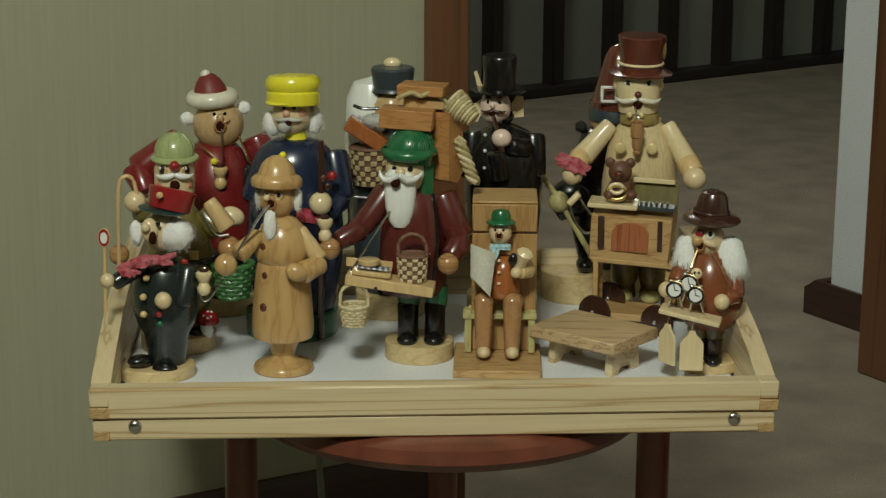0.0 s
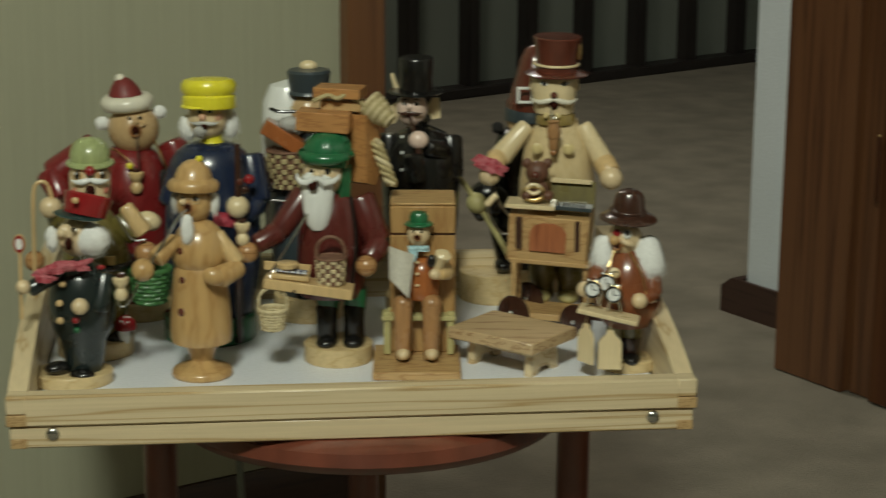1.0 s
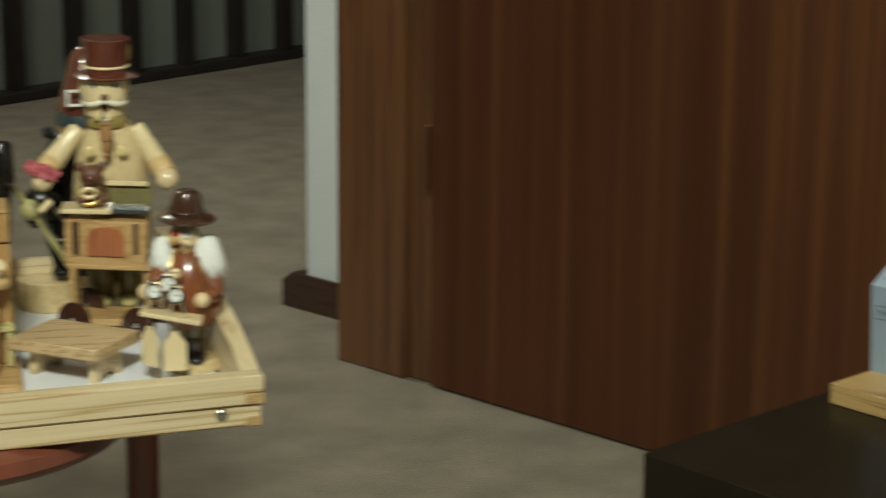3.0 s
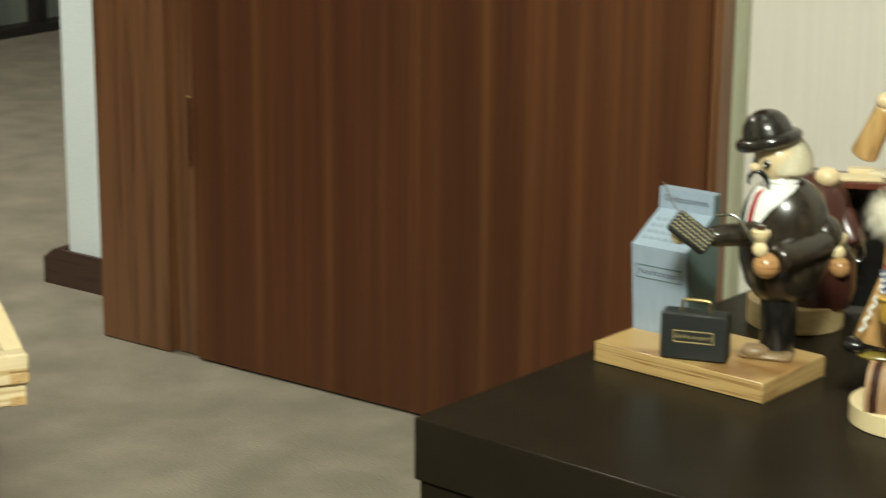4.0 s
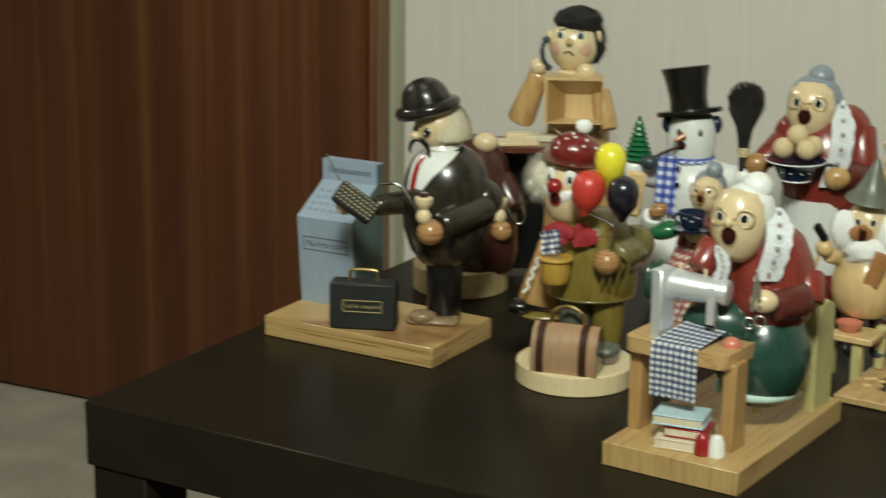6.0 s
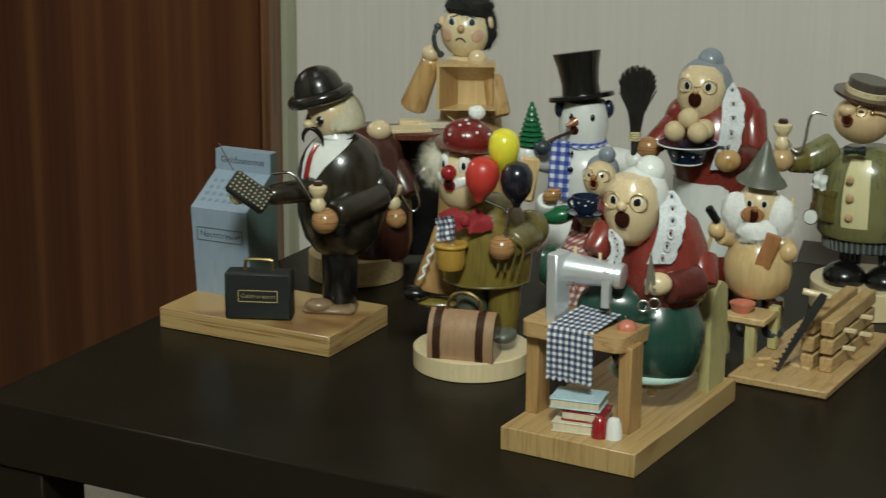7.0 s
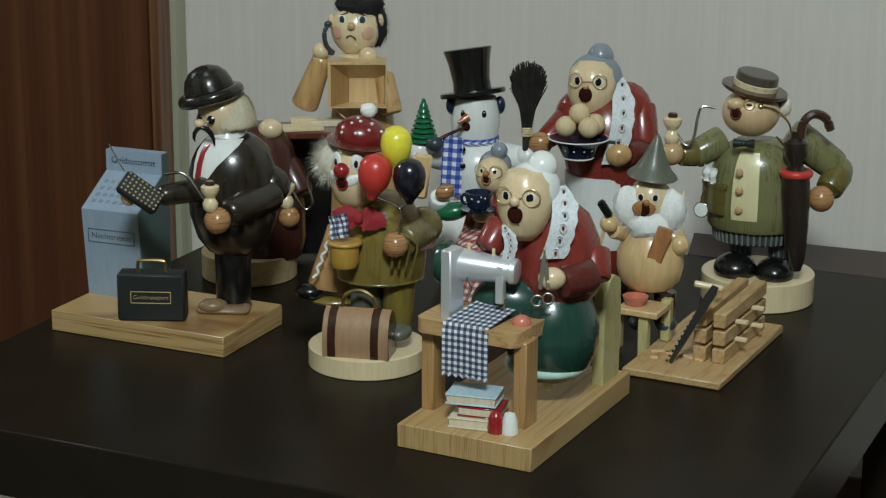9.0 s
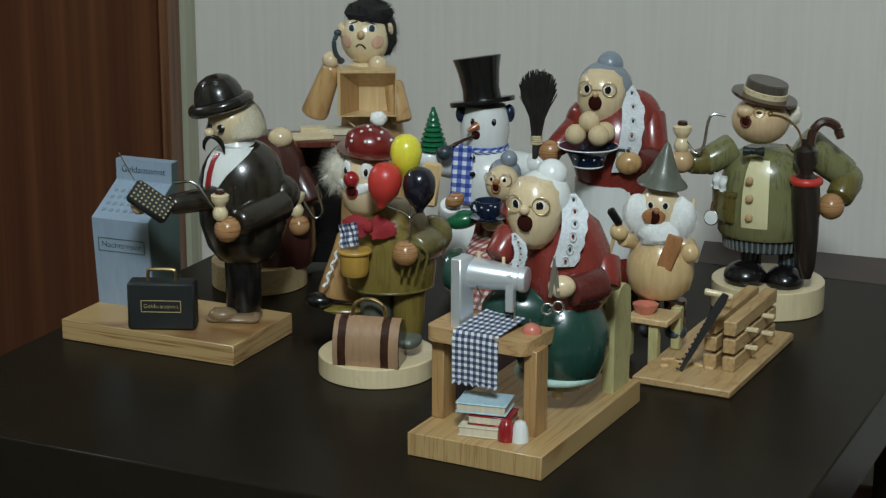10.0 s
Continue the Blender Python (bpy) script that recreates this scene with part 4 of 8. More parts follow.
f.ball(f.p(412, 378, -24), (22, 18, 17), W_CREAM, (0, 20, 0))
f.rod(f.p(584, 262, 4), f.p(598, 350, -20), 26, 26, NAVY)
f.rod(f.p(596, 348, -20), f.p(574, 376, -52), 22, 18, NAVY)
f.ball(f.p(563, 359, -70), 20, W_CREAM)
s = f.sub("staff", "brown staff")
s.rod(f.p(566, 600, -72), f.p(562, 250, -72), 6.5, 5, BROWN)
for x, h, r, m in ((582, 312, 9, RED), (575, 330, 7, BROWN), (566, 316, 7, REDBROWN)):
    f.ball(f.p(x, h, -74), (r, r * 0.7, r), m, seg=12)
cloth(f, f.p(541, 381, -72), 40, 24, PINKRED, (-10, 14, 20), 3.5, 1.5, 21)
ob = f.make("coachman_figurine", 0.000544)
set_down(ob, stand(-0.1446, 1.8269, TZ, 4.5), "tall wooden figurine in navy coat and yellow hat on green disc", "figurine", GROUP_A)

# -- plain honey-coloured figure with a long pipe
f = Form(504, 655)
f.lathe([(50, 0), (53, 3), (53, 9), (50, 14), (40, 18), (26, 24), (20, 30), (24, 44), (30, 56), (33, 62), (52, 64), (54, 72), (54, 92), (52, 125), (48, 165), (45, 192), (42, 200), (44, 204), (48, 214), (48, 226), (44, 246), (36, 264), (24, 276), (14, 281), (14, 284), (17, 287), (17, 291), (14, 294), (14, 300)], W_HONEY, f.p(502, 655, 0), seg=44)
hd = f.p(488, 345, -2)
f.ball(hd, (31, 30, 33), W_HONEY, seg=24)
s = f.sub("hat", "honey wood hat")
s.lathe([(38, -13), (43, -11), (45, -5), (44, 2), (40, 7), (33, 10), (31, 17), (27, 27), (18, 37), (8, 42), (0, 43)], W_HONEY, f.p(487, 311, -2), (-4, 2, 0), 40)
s.ball(f.p(497, 268, -2), 6.5, YELLOW, seg=12)
glasses(f, hd, (31, 30, 33), -18, 14, 22, 9)
eyes(f, hd, (31, 30, 33), -16, 13, 22, 4.2)
nose(f, hd, (33, 32, 35), -34, 4, 6, SKIN)
mouth(f, hd, (31, 30, 33), -20, -13, 9, W_BROWN)
f.hair(f.p(456, 342, 2), (9, 10, 22), FUR_G, 130, 0.3, 0.4, 15, 0.5)
f.hair(f.p(522, 344, -2), (11, 12, 24), FUR_W, 180, 0.3, 0.4, 16, 0.5)
f.hair(f.p(476, 392, -42), (13, 7, 30), FUR_W, 240, 0.25, 0.25, 17, 0.5)
s = f.sub("pipe", "long steel pipe stem")
s.tube([f.p(474, 358, -34), f.p(462, 372, -46), f.p(438, 412, -54), f.p(414, 452, -56)], 2.6, STEEL)
f.rod(f.p(458, 408, -14), f.p(422, 446, -48), 14, 17, W_HONEY)
f.ball(f.p(401, 463, -54), 20, W_HONEY)
f.tube([f.p(396, 478, -56), f.p(382, 512, -58), f.p(366, 527, -58), f.p(356, 514, -58)], 1.6, STEEL)
f.rod(f.p(527, 398, -8), f.p(562, 456, -22), 11, 16, W_LIGHT)
f.rod(f.p(566, 462, -22), f.p(530, 480, -56), 17, 20, W_HONEY)
f.ball(f.p(522, 478, -62), (20, 14, 16), W_HONEY, (0, 25, 0))
for x, h, y in ((466, 432, -30), (469, 483, -31), (466, 540, -37)):
    f.ball(f.p(x, h, y - 1), (8, 5, 8), REDBROWN, (0, 0, -40), 14)
ob = f.make("plain_wood_figurine", 0.000509)
set_down(ob, stand(-0.1418, 1.7025, TZ, 4.8), "plain honey-coloured turned figurine with a long pipe on a disc foot", "figurine", GROUP_A)

# -- pedlar with a slate cap and white pack
f = Form(690, 562)
disc(f.sub("base_disc", "wooden base disc"), 62, 44, W_BASE)
buttons(f, [f.p(682, 568, -58), f.p(696, 568, -58)], 5, BROWN)
f.ball(f.p(682, 524, -36), (18, 22, 14), BLACK)
f.lathe([(48, 0), (58, 50), (64, 110), (62, 180), (52, 240), (36, 278), (18, 290)], SLATE, f.p(686, 520, 0), seg=32)
s = f.sub("pack", "white rounded pack")
s.lathe([(36, 0), (46, 60), (48, 190), (44, 256), (32, 284), (0, 294)], WHITE, f.p(656, 428, 26), seg=28)
hd = f.p(690, 196, -4)
f.ball(hd, (34, 32, 38), SKIN_D, seg=22)
f.hair(f.p(666, 192, -8), (16, 14, 20), FUR_B, 160, 0.3, 0.2, 22)
s = f.sub("cap", "slate cap with cream knob")
s.lathe([(37, 0), (36, 3), (34, 6), (38, 38), (35, 42), (0, 43)], SLATE, f.p(691, 163, -4), (0, 0, 0), 32)
s.ball(f.p(690, 113, 8), (16, 12, 10), W_CREAM)
s = f.sub("box", "orange wooden box")
s.box(f.p(645, 242, -46), (76, 40, 26), ORANGE, (0, 33, 0), 2)
f.hair(f.p(660, 220, -50), (26, 16, 14), FUR_G, 220, 0.5, 0.2, 23, 0.9)
f.tube([f.p(624, 194, -50), f.p(640, 200, -56), f.p(668, 200, -56)], 3, BLACK)
s = f.sub("basket", "dark woven basket")
checker_basket(s, f.p(654, 332, -46), 24, 36, 66, STRAW, STRAW_D, 7, 20)
f.ball(f.p(628, 312, -30), 28, BROWN)
f.rod(f.p(640, 270, -10), f.p(622, 330, -30), 22, 24, BROWN)
f.tube([f.p(650, 356, -50), f.p(618, 358, -52), f.p(616, 402, -52), f.p(604, 420, -52), f.p(592, 404, -52)], 2.2, STEEL)
ob = f.make("pedlar_figurine", 0.000557)
set_down(ob, stand(-0.0519, 1.8966, TZ, 1.6), "wooden pedlar figurine with slate cap, white pack and orange box", "figurine", GROUP_A)

# -- bearded toy seller with a green knitted hat
f = Form(742, 630)
disc(f.sub("base_disc", "wooden base disc"), 61, 32, W_BASE)
for x in (722, 769):
    f.lathe([(17, 0), (19, 3), (18, 40), (19, 66), (16, 72)], BLACK, f.p(x, 602, -10), seg=20)
    f.ball(f.p(x - 2, 600, -28), (18, 20, 11), BLACK)
    f.lathe([(18, 0), (20, 14), (21, 40)], GREEN, f.p(x + 2, 540, -6), seg=20)
f.lathe([(54, 0), (58, 10), (60, 50), (58, 100), (52, 140), (42, 168), (28, 184), (14, 190)], MAROON, f.p(730, 512, 0), seg=36, squash=(1, 0.85))
hd = f.p(716, 298, -10)
f.ball(hd, (35, 33, 40), SKIN, seg=24)
eyes(f, hd, (35, 33, 40), -10, 6, 25, 5, False)
nose(f, hd, (37, 35, 42), -14, -2, 9, SKIN)
f.lathe([(0, -100), (12, -98), (21, -88), (28, -64), (31, -36), (30, -6), (20, 2)], WHITE, f.p(707, 298, -30), (-6, 0, 0), 24, (0.9, 0.6))
for k, pts in ((-1, ((704, 308), (692, 316), (680, 316), (673, 307), (672, 299))), (1, ((706, 308), (718, 317), (732, 315), (742, 307), (745, 300)))):
    horn(f, [f.p(x, h, -62 + abs(x - 705) * 0.45) for x, h in pts], [5, 6.5, 5.5, 3.5, 1.2], WHITE, 10)
f.ball(f.p(699, 321, -60), (8.5, 4, 9.5), DARKHOLE, seg=14)
crown = f.p(722, 276, -8)
f.lathe([(39, -6), (40, 10), (40, 22), (36, 36), (26, 47), (12, 53), (0, 54)], GREEN, crown, (-6, 6, 0), 36)
for k in range(26):
    a = 2 * math.pi * k / 26
    f.tube([(crown[0] + r * math.cos(a) + z * 0.1, crown[1] + r * math.sin(a) + z * 0.1, crown[2] + z) for r, z in ((40, 12), (39.5, 24), (35, 38), (25, 48), (9, 54))], 1.7, GREEN, 6, False, 3)
horn(f, [(crown[0] + 42 * math.sin(radians(a)), crown[1] - 42 * math.cos(radians(a)), crown[2] + 17 - 6 * math.cos(radians(a))) for a in range(-110, 121, 23)], [4, 7, 9, 10, 10, 10, 10, 9, 8, 6, 4], GREEN, 12)
f.slab([(-9, 40), (10, 40), (12, -10), (5, -56), (-6, -50), (-11, -8)], GREEN, f.p(752, 322, -14), (0, 4, 40), 9)
f.rod(f.p(688, 330, -4), f.p(636, 404, -24), 24, 20, MAROON)
f.rod(f.p(640, 400, -24), f.p(600, 424, -44), 21, 17, MAROON)
f.ball(f.p(587, 437, -50), 19, HANDWOOD)
turned_pipe(f, f.p(579, 424, -54), 42, W_CREAM)
f.rod(f.p(778, 336, 0), f.p(812, 420, -18), 26, 25, MAROON)
f.rod(f.p(814, 418, -18), f.p(794, 452, -44), 24, 18, MAROON)
f.ball(f.p(790, 463, -54), 19, HANDWOOD)
f.tube([f.p(690, 370, -50), f.p(660, 420, -60), f.p(618, 486, -70)], 2, STEEL)
f.tube([f.p(764, 340, -44), f.p(772, 420, -56), f.p(762, 516, -70)], 3, BLACK)
ob = f.make("toy_seller_figure", 0.000522)
sel = thing("toy_seller_figurine", stand(-0.0212, 1.7486, TZ, 0.7), "bearded wooden toy seller figurine with green knitted hat and maroon coat", "figurine", GROUP_A)
ob.parent = sel
U = 0.000522


def piece(name, fn, label="", parent=None, unit=None):
    g = Form(f.ox, f.oy, f.tip)
    fn(g)
    return g.make(name, unit or U, parent or sel, label)


piece("vendor_tray", lambda g: (g.box(g.p(692, 498, -84), (152, 50, 18), W_LIGHT, (0, 7, -6), 1.5), g.box(g.p(655, 464, -62), (80, 4, 16), W_LIGHT, (0, 5, -4), 1), g.ball(g.p(667, 508, -112), 3, BROWN, seg=8)), "light wooden tray on straps")
piece("wooden_bowl_board", lambda g: (g.box(g.p(660, 480, -86), (66, 30, 9), W_LIGHT, (0, 6, -4), 2), g.box(g.p(662, 471, -88), (54, 20, 3), GINGHAM_N, (0, 6, -4), 0.5), g.lathe([(12, 0), (18, 4), (19, 11), (16, 13), (0, 13)], W_LIGHT, g.p(655, 468, -84), seg=20)), "small board with checked cloth and bowl")
piece("handled_basket", lambda g: checker_basket(g, g.p(729, 494, -84), 22, 25, 46, STRAW_L, STRAW_D, 6, 16), "two-tone basket woven of broad strips")
piece("basket_handle", lambda g: g.tube([g.p(705, 448, -84), g.p(706, 428, -84), g.p(716, 416, -84), g.p(730, 412, -84), g.p(744, 418, -84), g.p(752, 432, -84), g.p(753, 450, -84)], 3.4, STRAW_D, 10), "dark plaited basket handle")
piece("wicker_basket", lambda g: woven(g, g.p(630, 574, -96), 17, 24, 36, STRAW_L, STRAW_L, 7, 20, 38), "pale wicker basket hanging by its handle")
piece("pack_frame", lambda g: g.slab([(-24, 70), (22, 70), (24, -40), (6, -58), (-24, -48)], PACKWOOD, g.p(782, 256, 34), (0, 0, 58), 50), "bevelled wooden carrying board")
piece("pack_box", lambda g: g.box(g.p(719, 203, 4), (92, 50, 34), PACKWOOD, (0, 3, -8), 1.5), "orange-brown wooden box on the pack")
piece("pack_box", lambda g: g.box(g.p(746, 150, 26), (82, 56, 18), PACKWOOD, (0, 1, -14), 1.5), "orange-brown wooden box on the pack")
piece("pack_plate", lambda g: g.box(g.p(752, 172, 34), (72, 48, 16), W_PLANK, (0, 1, -14), 1.5), "thin board between the boxes")
def lying_basket(g):
    c = Vector(g.p(812, 186, 20))
    mtx = Euler((radians(-20), radians(-52), 0)).to_matrix()
    for k in range(9):
        t = k / 8
        r = 12 + 12 * math.sin(t * 1.5)
        g.tube([c + mtx @ Vector((r * math.cos(a * 0.5236), r * math.sin(a * 0.5236), -26 + 46 * t)) for a in range(12)], 3.2, STRAW if k % 2 else STRAW_L, 7, True, 2)
    g.lathe([(0, -26), (12, -26), (22, 4), (23, 18)], STRAW, c, (-20, -52, 0), 20)


piece("straw_basket", lying_basket, "small straw basket lying on its side")
piece("twine", lambda g: (g.tube([g.p(700, 170, -2), g.p(725, 160, 0), g.p(742, 166, -4), g.p(762, 158, 0), g.p(790, 180, 6)], 4, STRAW)), "twisted straw twine round the boxes")
piece("straw_braid", lambda g: [g.tube([g.p(806 + n * 3 + 8 * math.sin(n * 1.3 + k * 2.1), 236 + n * 8, 22 - 7 * math.cos(n * 1.3 + k * 2.1)) for n in range(11)], 5, STRAW if k else STRAW_L, 7, False, 2) for k in range(3)], "plaited straw hanging from the pack")

# -- chimney sweep in black with a top hat
f = Form(888, 545)
disc(f.sub("base_disc", "wooden base disc"), 62, 30, W_BASE)
f.lathe([(44, 0), (56, 60), (64, 130), (68, 190), (68, 230), (60, 270), (44, 292), (24, 302), (14, 306)], BLACK, f.p(888, 520, 0), seg=36)
f.rod(f.p(836, 228, 0), f.p(834, 312, -16), 24, 22, BLACK)
f.rod(f.p(940, 232, 0), f.p(944, 310, -20), 22, 20, BLACK)
f.rod(f.p(924, 262, -30), f.p(896, 258, -66), 22, 16, BLACK)
hd = f.p(875, 186, -8)
f.ball(hd, (27, 26, 31), SKIN_P, seg=24)
eyes(f, hd, (27, 26, 31), -6, 13, 25, 3.6)
for k in (-1, 1):
    f.tube([on(hd, (27.5, 26.5, 31.5), -6 + k * 14, 26), on(hd, (27.5, 26.5, 31.5), -6 + k * 26, 30), on(hd, (27.5, 26.5, 31.5), -6 + k * 38, 24)], 1.1, BROWN, 6)
nose(f, hd, (29, 28, 32), -10, 4, 5, SKIN_P)
moustache(f, hd, (27, 26, 31), -6, -12, 22, 4, BROWN, 0.2)
mouth(f, hd, (27, 26, 31), -12, -20, 6)
f.ring(f.p(892, 184, -2), 26, 5, BLACK, (80, 0, 60), 24)
s = f.sub("top_hat", "glossy black top hat")
s.lathe([(48, 0), (50, 2), (46, 4), (30, 5), (29, 26), (31, 58), (29, 61), (0, 61)], BLACK, f.p(882, 157, -6), (3, 0, 0), 36, (0.96, 0.96))
for x, h, ry in ((842, 192, 12), (914, 184, -14)):
    f.slab([(-12, -16), (6, -18), (13, 16), (2, 20), (-10, 8)], W_CREAM, f.p(x, h, 12), (0, ry, 0), 6)
f.slab([(-5, -14), (4, -14), (9, 14), (3, 14)], W_CREAM, f.p(842, 138, 8), (0, -30, 0), 4)
f.ball(f.p(886, 247, -74), (17, 14, 16), SKIN_P)
s = f.sub("pipe", "brown pipe with black bowl")
s.rod(f.p(872, 206, -40), f.p(880, 240, -78), 3.5, 3.5, BROWN)
s.rod(f.p(884, 258, -78), f.p(890, 290, -76), 5, 7, BROWN)
s.rod(f.p(876, 270, -76), f.p(884, 318, -70), 17, 17, BLACK)
buttons(f, [f.p(858, 268, -62), f.p(857, 298, -64), f.p(858, 240, -56)], 3, WHITE)
ob = f.make("chimney_sweep_figurine", 0.000568)
set_down(ob, stand(0.0595, 1.9144, TZ, -1.8), "glossy black wooden chimney sweep figurine with a top hat", "figurine", GROUP_A)

# -- newspaper reader seated before a tall panelled stove
U = 0.0005175
f = Form(880, 640)
sel = thing("newspaper_reader_figurine", stand(0.0504, 1.7327, TZ, -1.7), "seated wooden newspaper reader figurine with bench and tall stove", "figurine", GROUP_A)
piece("base_board", lambda g: g.box((0, -20, 7.5), (152, 168, 15), W_PLANK, (0, 0, 0), 1.5), "light wooden base board")


for nm, c, sz, m in (("stove_body", (10, 72, 122), (114, 112, 214), W_PLANK_D), ("stove_joint", (10, 72, 230), (112.6, 110.6, 3), BROWN), ("stove_chest", (10, 72, 256), (114, 112, 50), W_PLANK_D), ("stove_top", (10, 72, 284), (114, 112, 5), W_PLANK)):
    piece(nm, lambda g: g.box(c, sz, m, (0, 0, 0), 2.6), "honey wood stove block" if nm == "stove_body" else "")


piece("bench_seat", lambda g: g.box(g.p(884, 552, 14), (130, 44, 10), W_GREENISH, (0, 0, 0), 1.5), "pale greenish bench seat")
for x, h, y, n in ((828, 584, 0, 78), (940, 584, 0, 78), (834, 575, 34, 74), (932, 575, 34, 74)):
    piece("bench_leg", lambda g: g.box(g.p(x, h, y), (12, 9, n), W_GREENISH, (0, 0, 0), 1), "")
piece("bench_rail", lambda g: g.box(g.p(884, 598, 24), (104, 6, 10), W_GREENISH, (0, 0, 0), 1), "")


def reader(g):
    for x in (856, 906):
        g.rod(g.p(x - 1, 632, -34), g.p(x, 532, -28), 13, 17, LEGWOOD)
        g.ball(g.p(x, 532, -26), 17.5, LEGWOOD)
        g.rod(g.p(x, 532, -26), g.p(x + 4, 528, 10), 17, 17, LEGWOOD)
        g.ball(g.p(x, 622, -42), (12, 18, 11), SKIN, seg=14)
    g.lathe([(26, 0), (30, 6), (30, 24), (27, 52), (20, 68), (10, 74)], ORANGE, g.p(890, 520, 0), seg=28)
    h = g.p(884, 406, -6)
    g.ball(h, (20, 19, 22), SKIN, seg=20)
    eyes(g, h, 20, -6, 16, 24, 2.4, False)
    mouth(g, h, 20, -6, -10, 6.5, W_BROWN)
    g.ball(on(h, 21, -6, 6), 3.4, SKIN, seg=8)
    g.lathe([(24, 0), (24, 2), (17, 5), (17, 14), (13, 21), (0, 23)], GREEN, g.p(885, 387, -6), (0, 0, 0), 28)
    g.ring(g.p(885, 387, -6), 23, 2.5, GREEN)
    cloth(g, g.p(884, 432, -24), 36, 11, LTBLUE, (-20, 0, 0), 2, 1.5, 33)
    cloth(g, g.p(874, 444, -28), 14, 20, LTBLUE, (-20, 20, 0), 1.5, 1.5, 34)
    buttons(g, [g.p(882, 457, -27), g.p(882, 478, -31), g.p(882, 498, -32)], 3, W_CREAM)
    g.rod(g.p(914, 446, 0), g.p(936, 474, -14), 13, 13, W_LIGHT)
    g.rod(g.p(936, 474, -14), g.p(918, 478, -40), 13, 11, W_LIGHT)
    g.ball(g.p(912, 478, -44), 10, SKIN)
    g.lathe([(8, 0), (11, 6), (10, 20), (13, 26), (15, 34), (11, 38), (0, 39)], W_CREAM, g.p(916, 470, -30), (20, 20, 0), 18)
    g.ball(g.p(906, 455, -42), (8, 7, 12), BLACK, (0, 10, 0))
    g.rod(g.p(862, 444, 0), g.p(846, 480, -20), 12, 12, W_LIGHT)
    g.ball(g.p(842, 484, -26), 10, SKIN)


piece("reader_figure", reader, "seated reader in an orange waistcoat and green hat")


def paper(g):
    n = 10
    vs, fs = [], []
    for j in range(2):
        for i in range(n + 1):
            t = i / n
            x, h = 833 + 34 * t + (0 if j else 10 * t * t), (428 + 16 * t) if not j else (486 + 36 * t)
            vs.append(g.p(x, h, -40 - 16 * math.sin(t * 2.6)))
    for i in range(n):
        fs.append((i, i + 1, n + 2 + i, n + 1 + i))
    m = len(vs)
    vs += [(x, y + 1.2, z) for x, y, z in vs]
    fs += [tuple(reversed([m + q for q in fc])) for fc in fs]
    fs += [(0, n + 1, m + n + 1, m), (n, m + n, m + 2 * n + 1, 2 * n + 1)]
    fs += [(i, m + i, m + i + 1, i + 1) for i in range(n)] + [(n + 1 + i, n + 2 + i, m + n + 2 + i, m + n + 1 + i) for i in range(n)]
    g.add(vs, fs, NEWSPRINT)


piece("newspaper", paper, "cream newspaper sheet")

# -- small trestle bench of pine
PINE_BENCH = plain_wood("bench_pine", (0.56, 0.40, 0.22), (0.31, 0.17, 0.07), (9, 90, 150), 0.45, 0.1, 4.0)
U = 0.000518
f = Form(1050, 640)
sel = thing("trestle_bench", stand(0.1385, 1.7225, TZ, -4.6), "miniature pine trestle bench with a thick slab top", "miniature bench", GROUP_A)
piece("bench_top", lambda g: g.box(g.p(1048, 579, 6), (180, 138, 21), PINE_BENCH, (0, 0, -35), 2), "")
for k in (-1, 1):
    piece("bench_leg", lambda g: g.slab([(-42, 0), (-24, 0), (-14, 12), (14, 12), (24, 0), (42, 0), (36, 57), (-36, 57)], PINE, (k * 50 - 2, 6 - k * 36, 0), (0, 0, 55), 14), "")
piece("stretcher", lambda g: g.box((-2, 6, 30), (112, 12, 14), PINE, (0, 0, -35), 1.5), "")

# -- tall witch-like figure with buckled hat behind the organ grinder
f = Form(1040, 520)
disc(f.sub("base_disc", "wooden base disc"), 64, 52, W_BASE, at=(-22, 0, 0))
f.ball(f.p(1034, 462, -30), (16, 26, 14), BLACK)
f.rod(f.p(1040, 470, -6), f.p(1030, 380, -2), 15, 22, BLACK)
f.rod(f.p(1074, 470, 0), f.p(1070, 380, 0), 15, 22, BLACK)
f.lathe([(50, 0), (48, 60), (44, 130), (36, 160), (20, 170)], BLACK, f.p(1060, 384, 6), seg=30)
f.ball(f.p(1075, 200, 0), (34, 32, 36), SKIN_D)
s = f.sub("hat", "brown hat with slate band")
s.lathe([(49, 0), (49, 12), (45, 15), (35, 52), (25, 88), (17, 104), (6, 110), (0, 111)], REDBROWN, f.p(1090, 180, 4), seg=32)
s.lathe([(47, -20), (47, 0), (46, 2)], SLATE, f.p(1086, 180, 4), seg=32)
s = f.sub("buckle", "white square buckle")
for dx, dz, w, h in ((0, 12, 28, 5), (0, -12, 28, 5), (-12, 0, 5, 28), (12, 0, 5, 28)):
    s.box(f.p(1074 + dx, 164 - dz, -50), (w, 5, h), WHITE, (0, 0, 0), 1)
f.rod(f.p(1044, 330, -20), f.p(982, 372, -30), 26, 20, BLACK)
f.ball(f.p(1010, 345, -34), (38, 24, 34), BLACK)
f.ball(f.p(990, 353, -50), 19, W_GREENISH)
s = f.sub("staff", "pale greenish staff")
s.tube([f.p(952, 298, -50), f.p(990, 352, -52), f.p(1050, 456, -54)], 5, W_GREENISH)
f.hair(f.p(1026, 216, 0), (12, 12, 12), FUR_K, 90, 0.6, 0.2, 41)
ob = f.make("buckle_hat_figurine", 0.00058)
set_down(ob, stand(0.1497, 1.961, TZ, -4.4), "dark wooden figurine in black with a brown buckled hat", "figurine", GROUP_A)

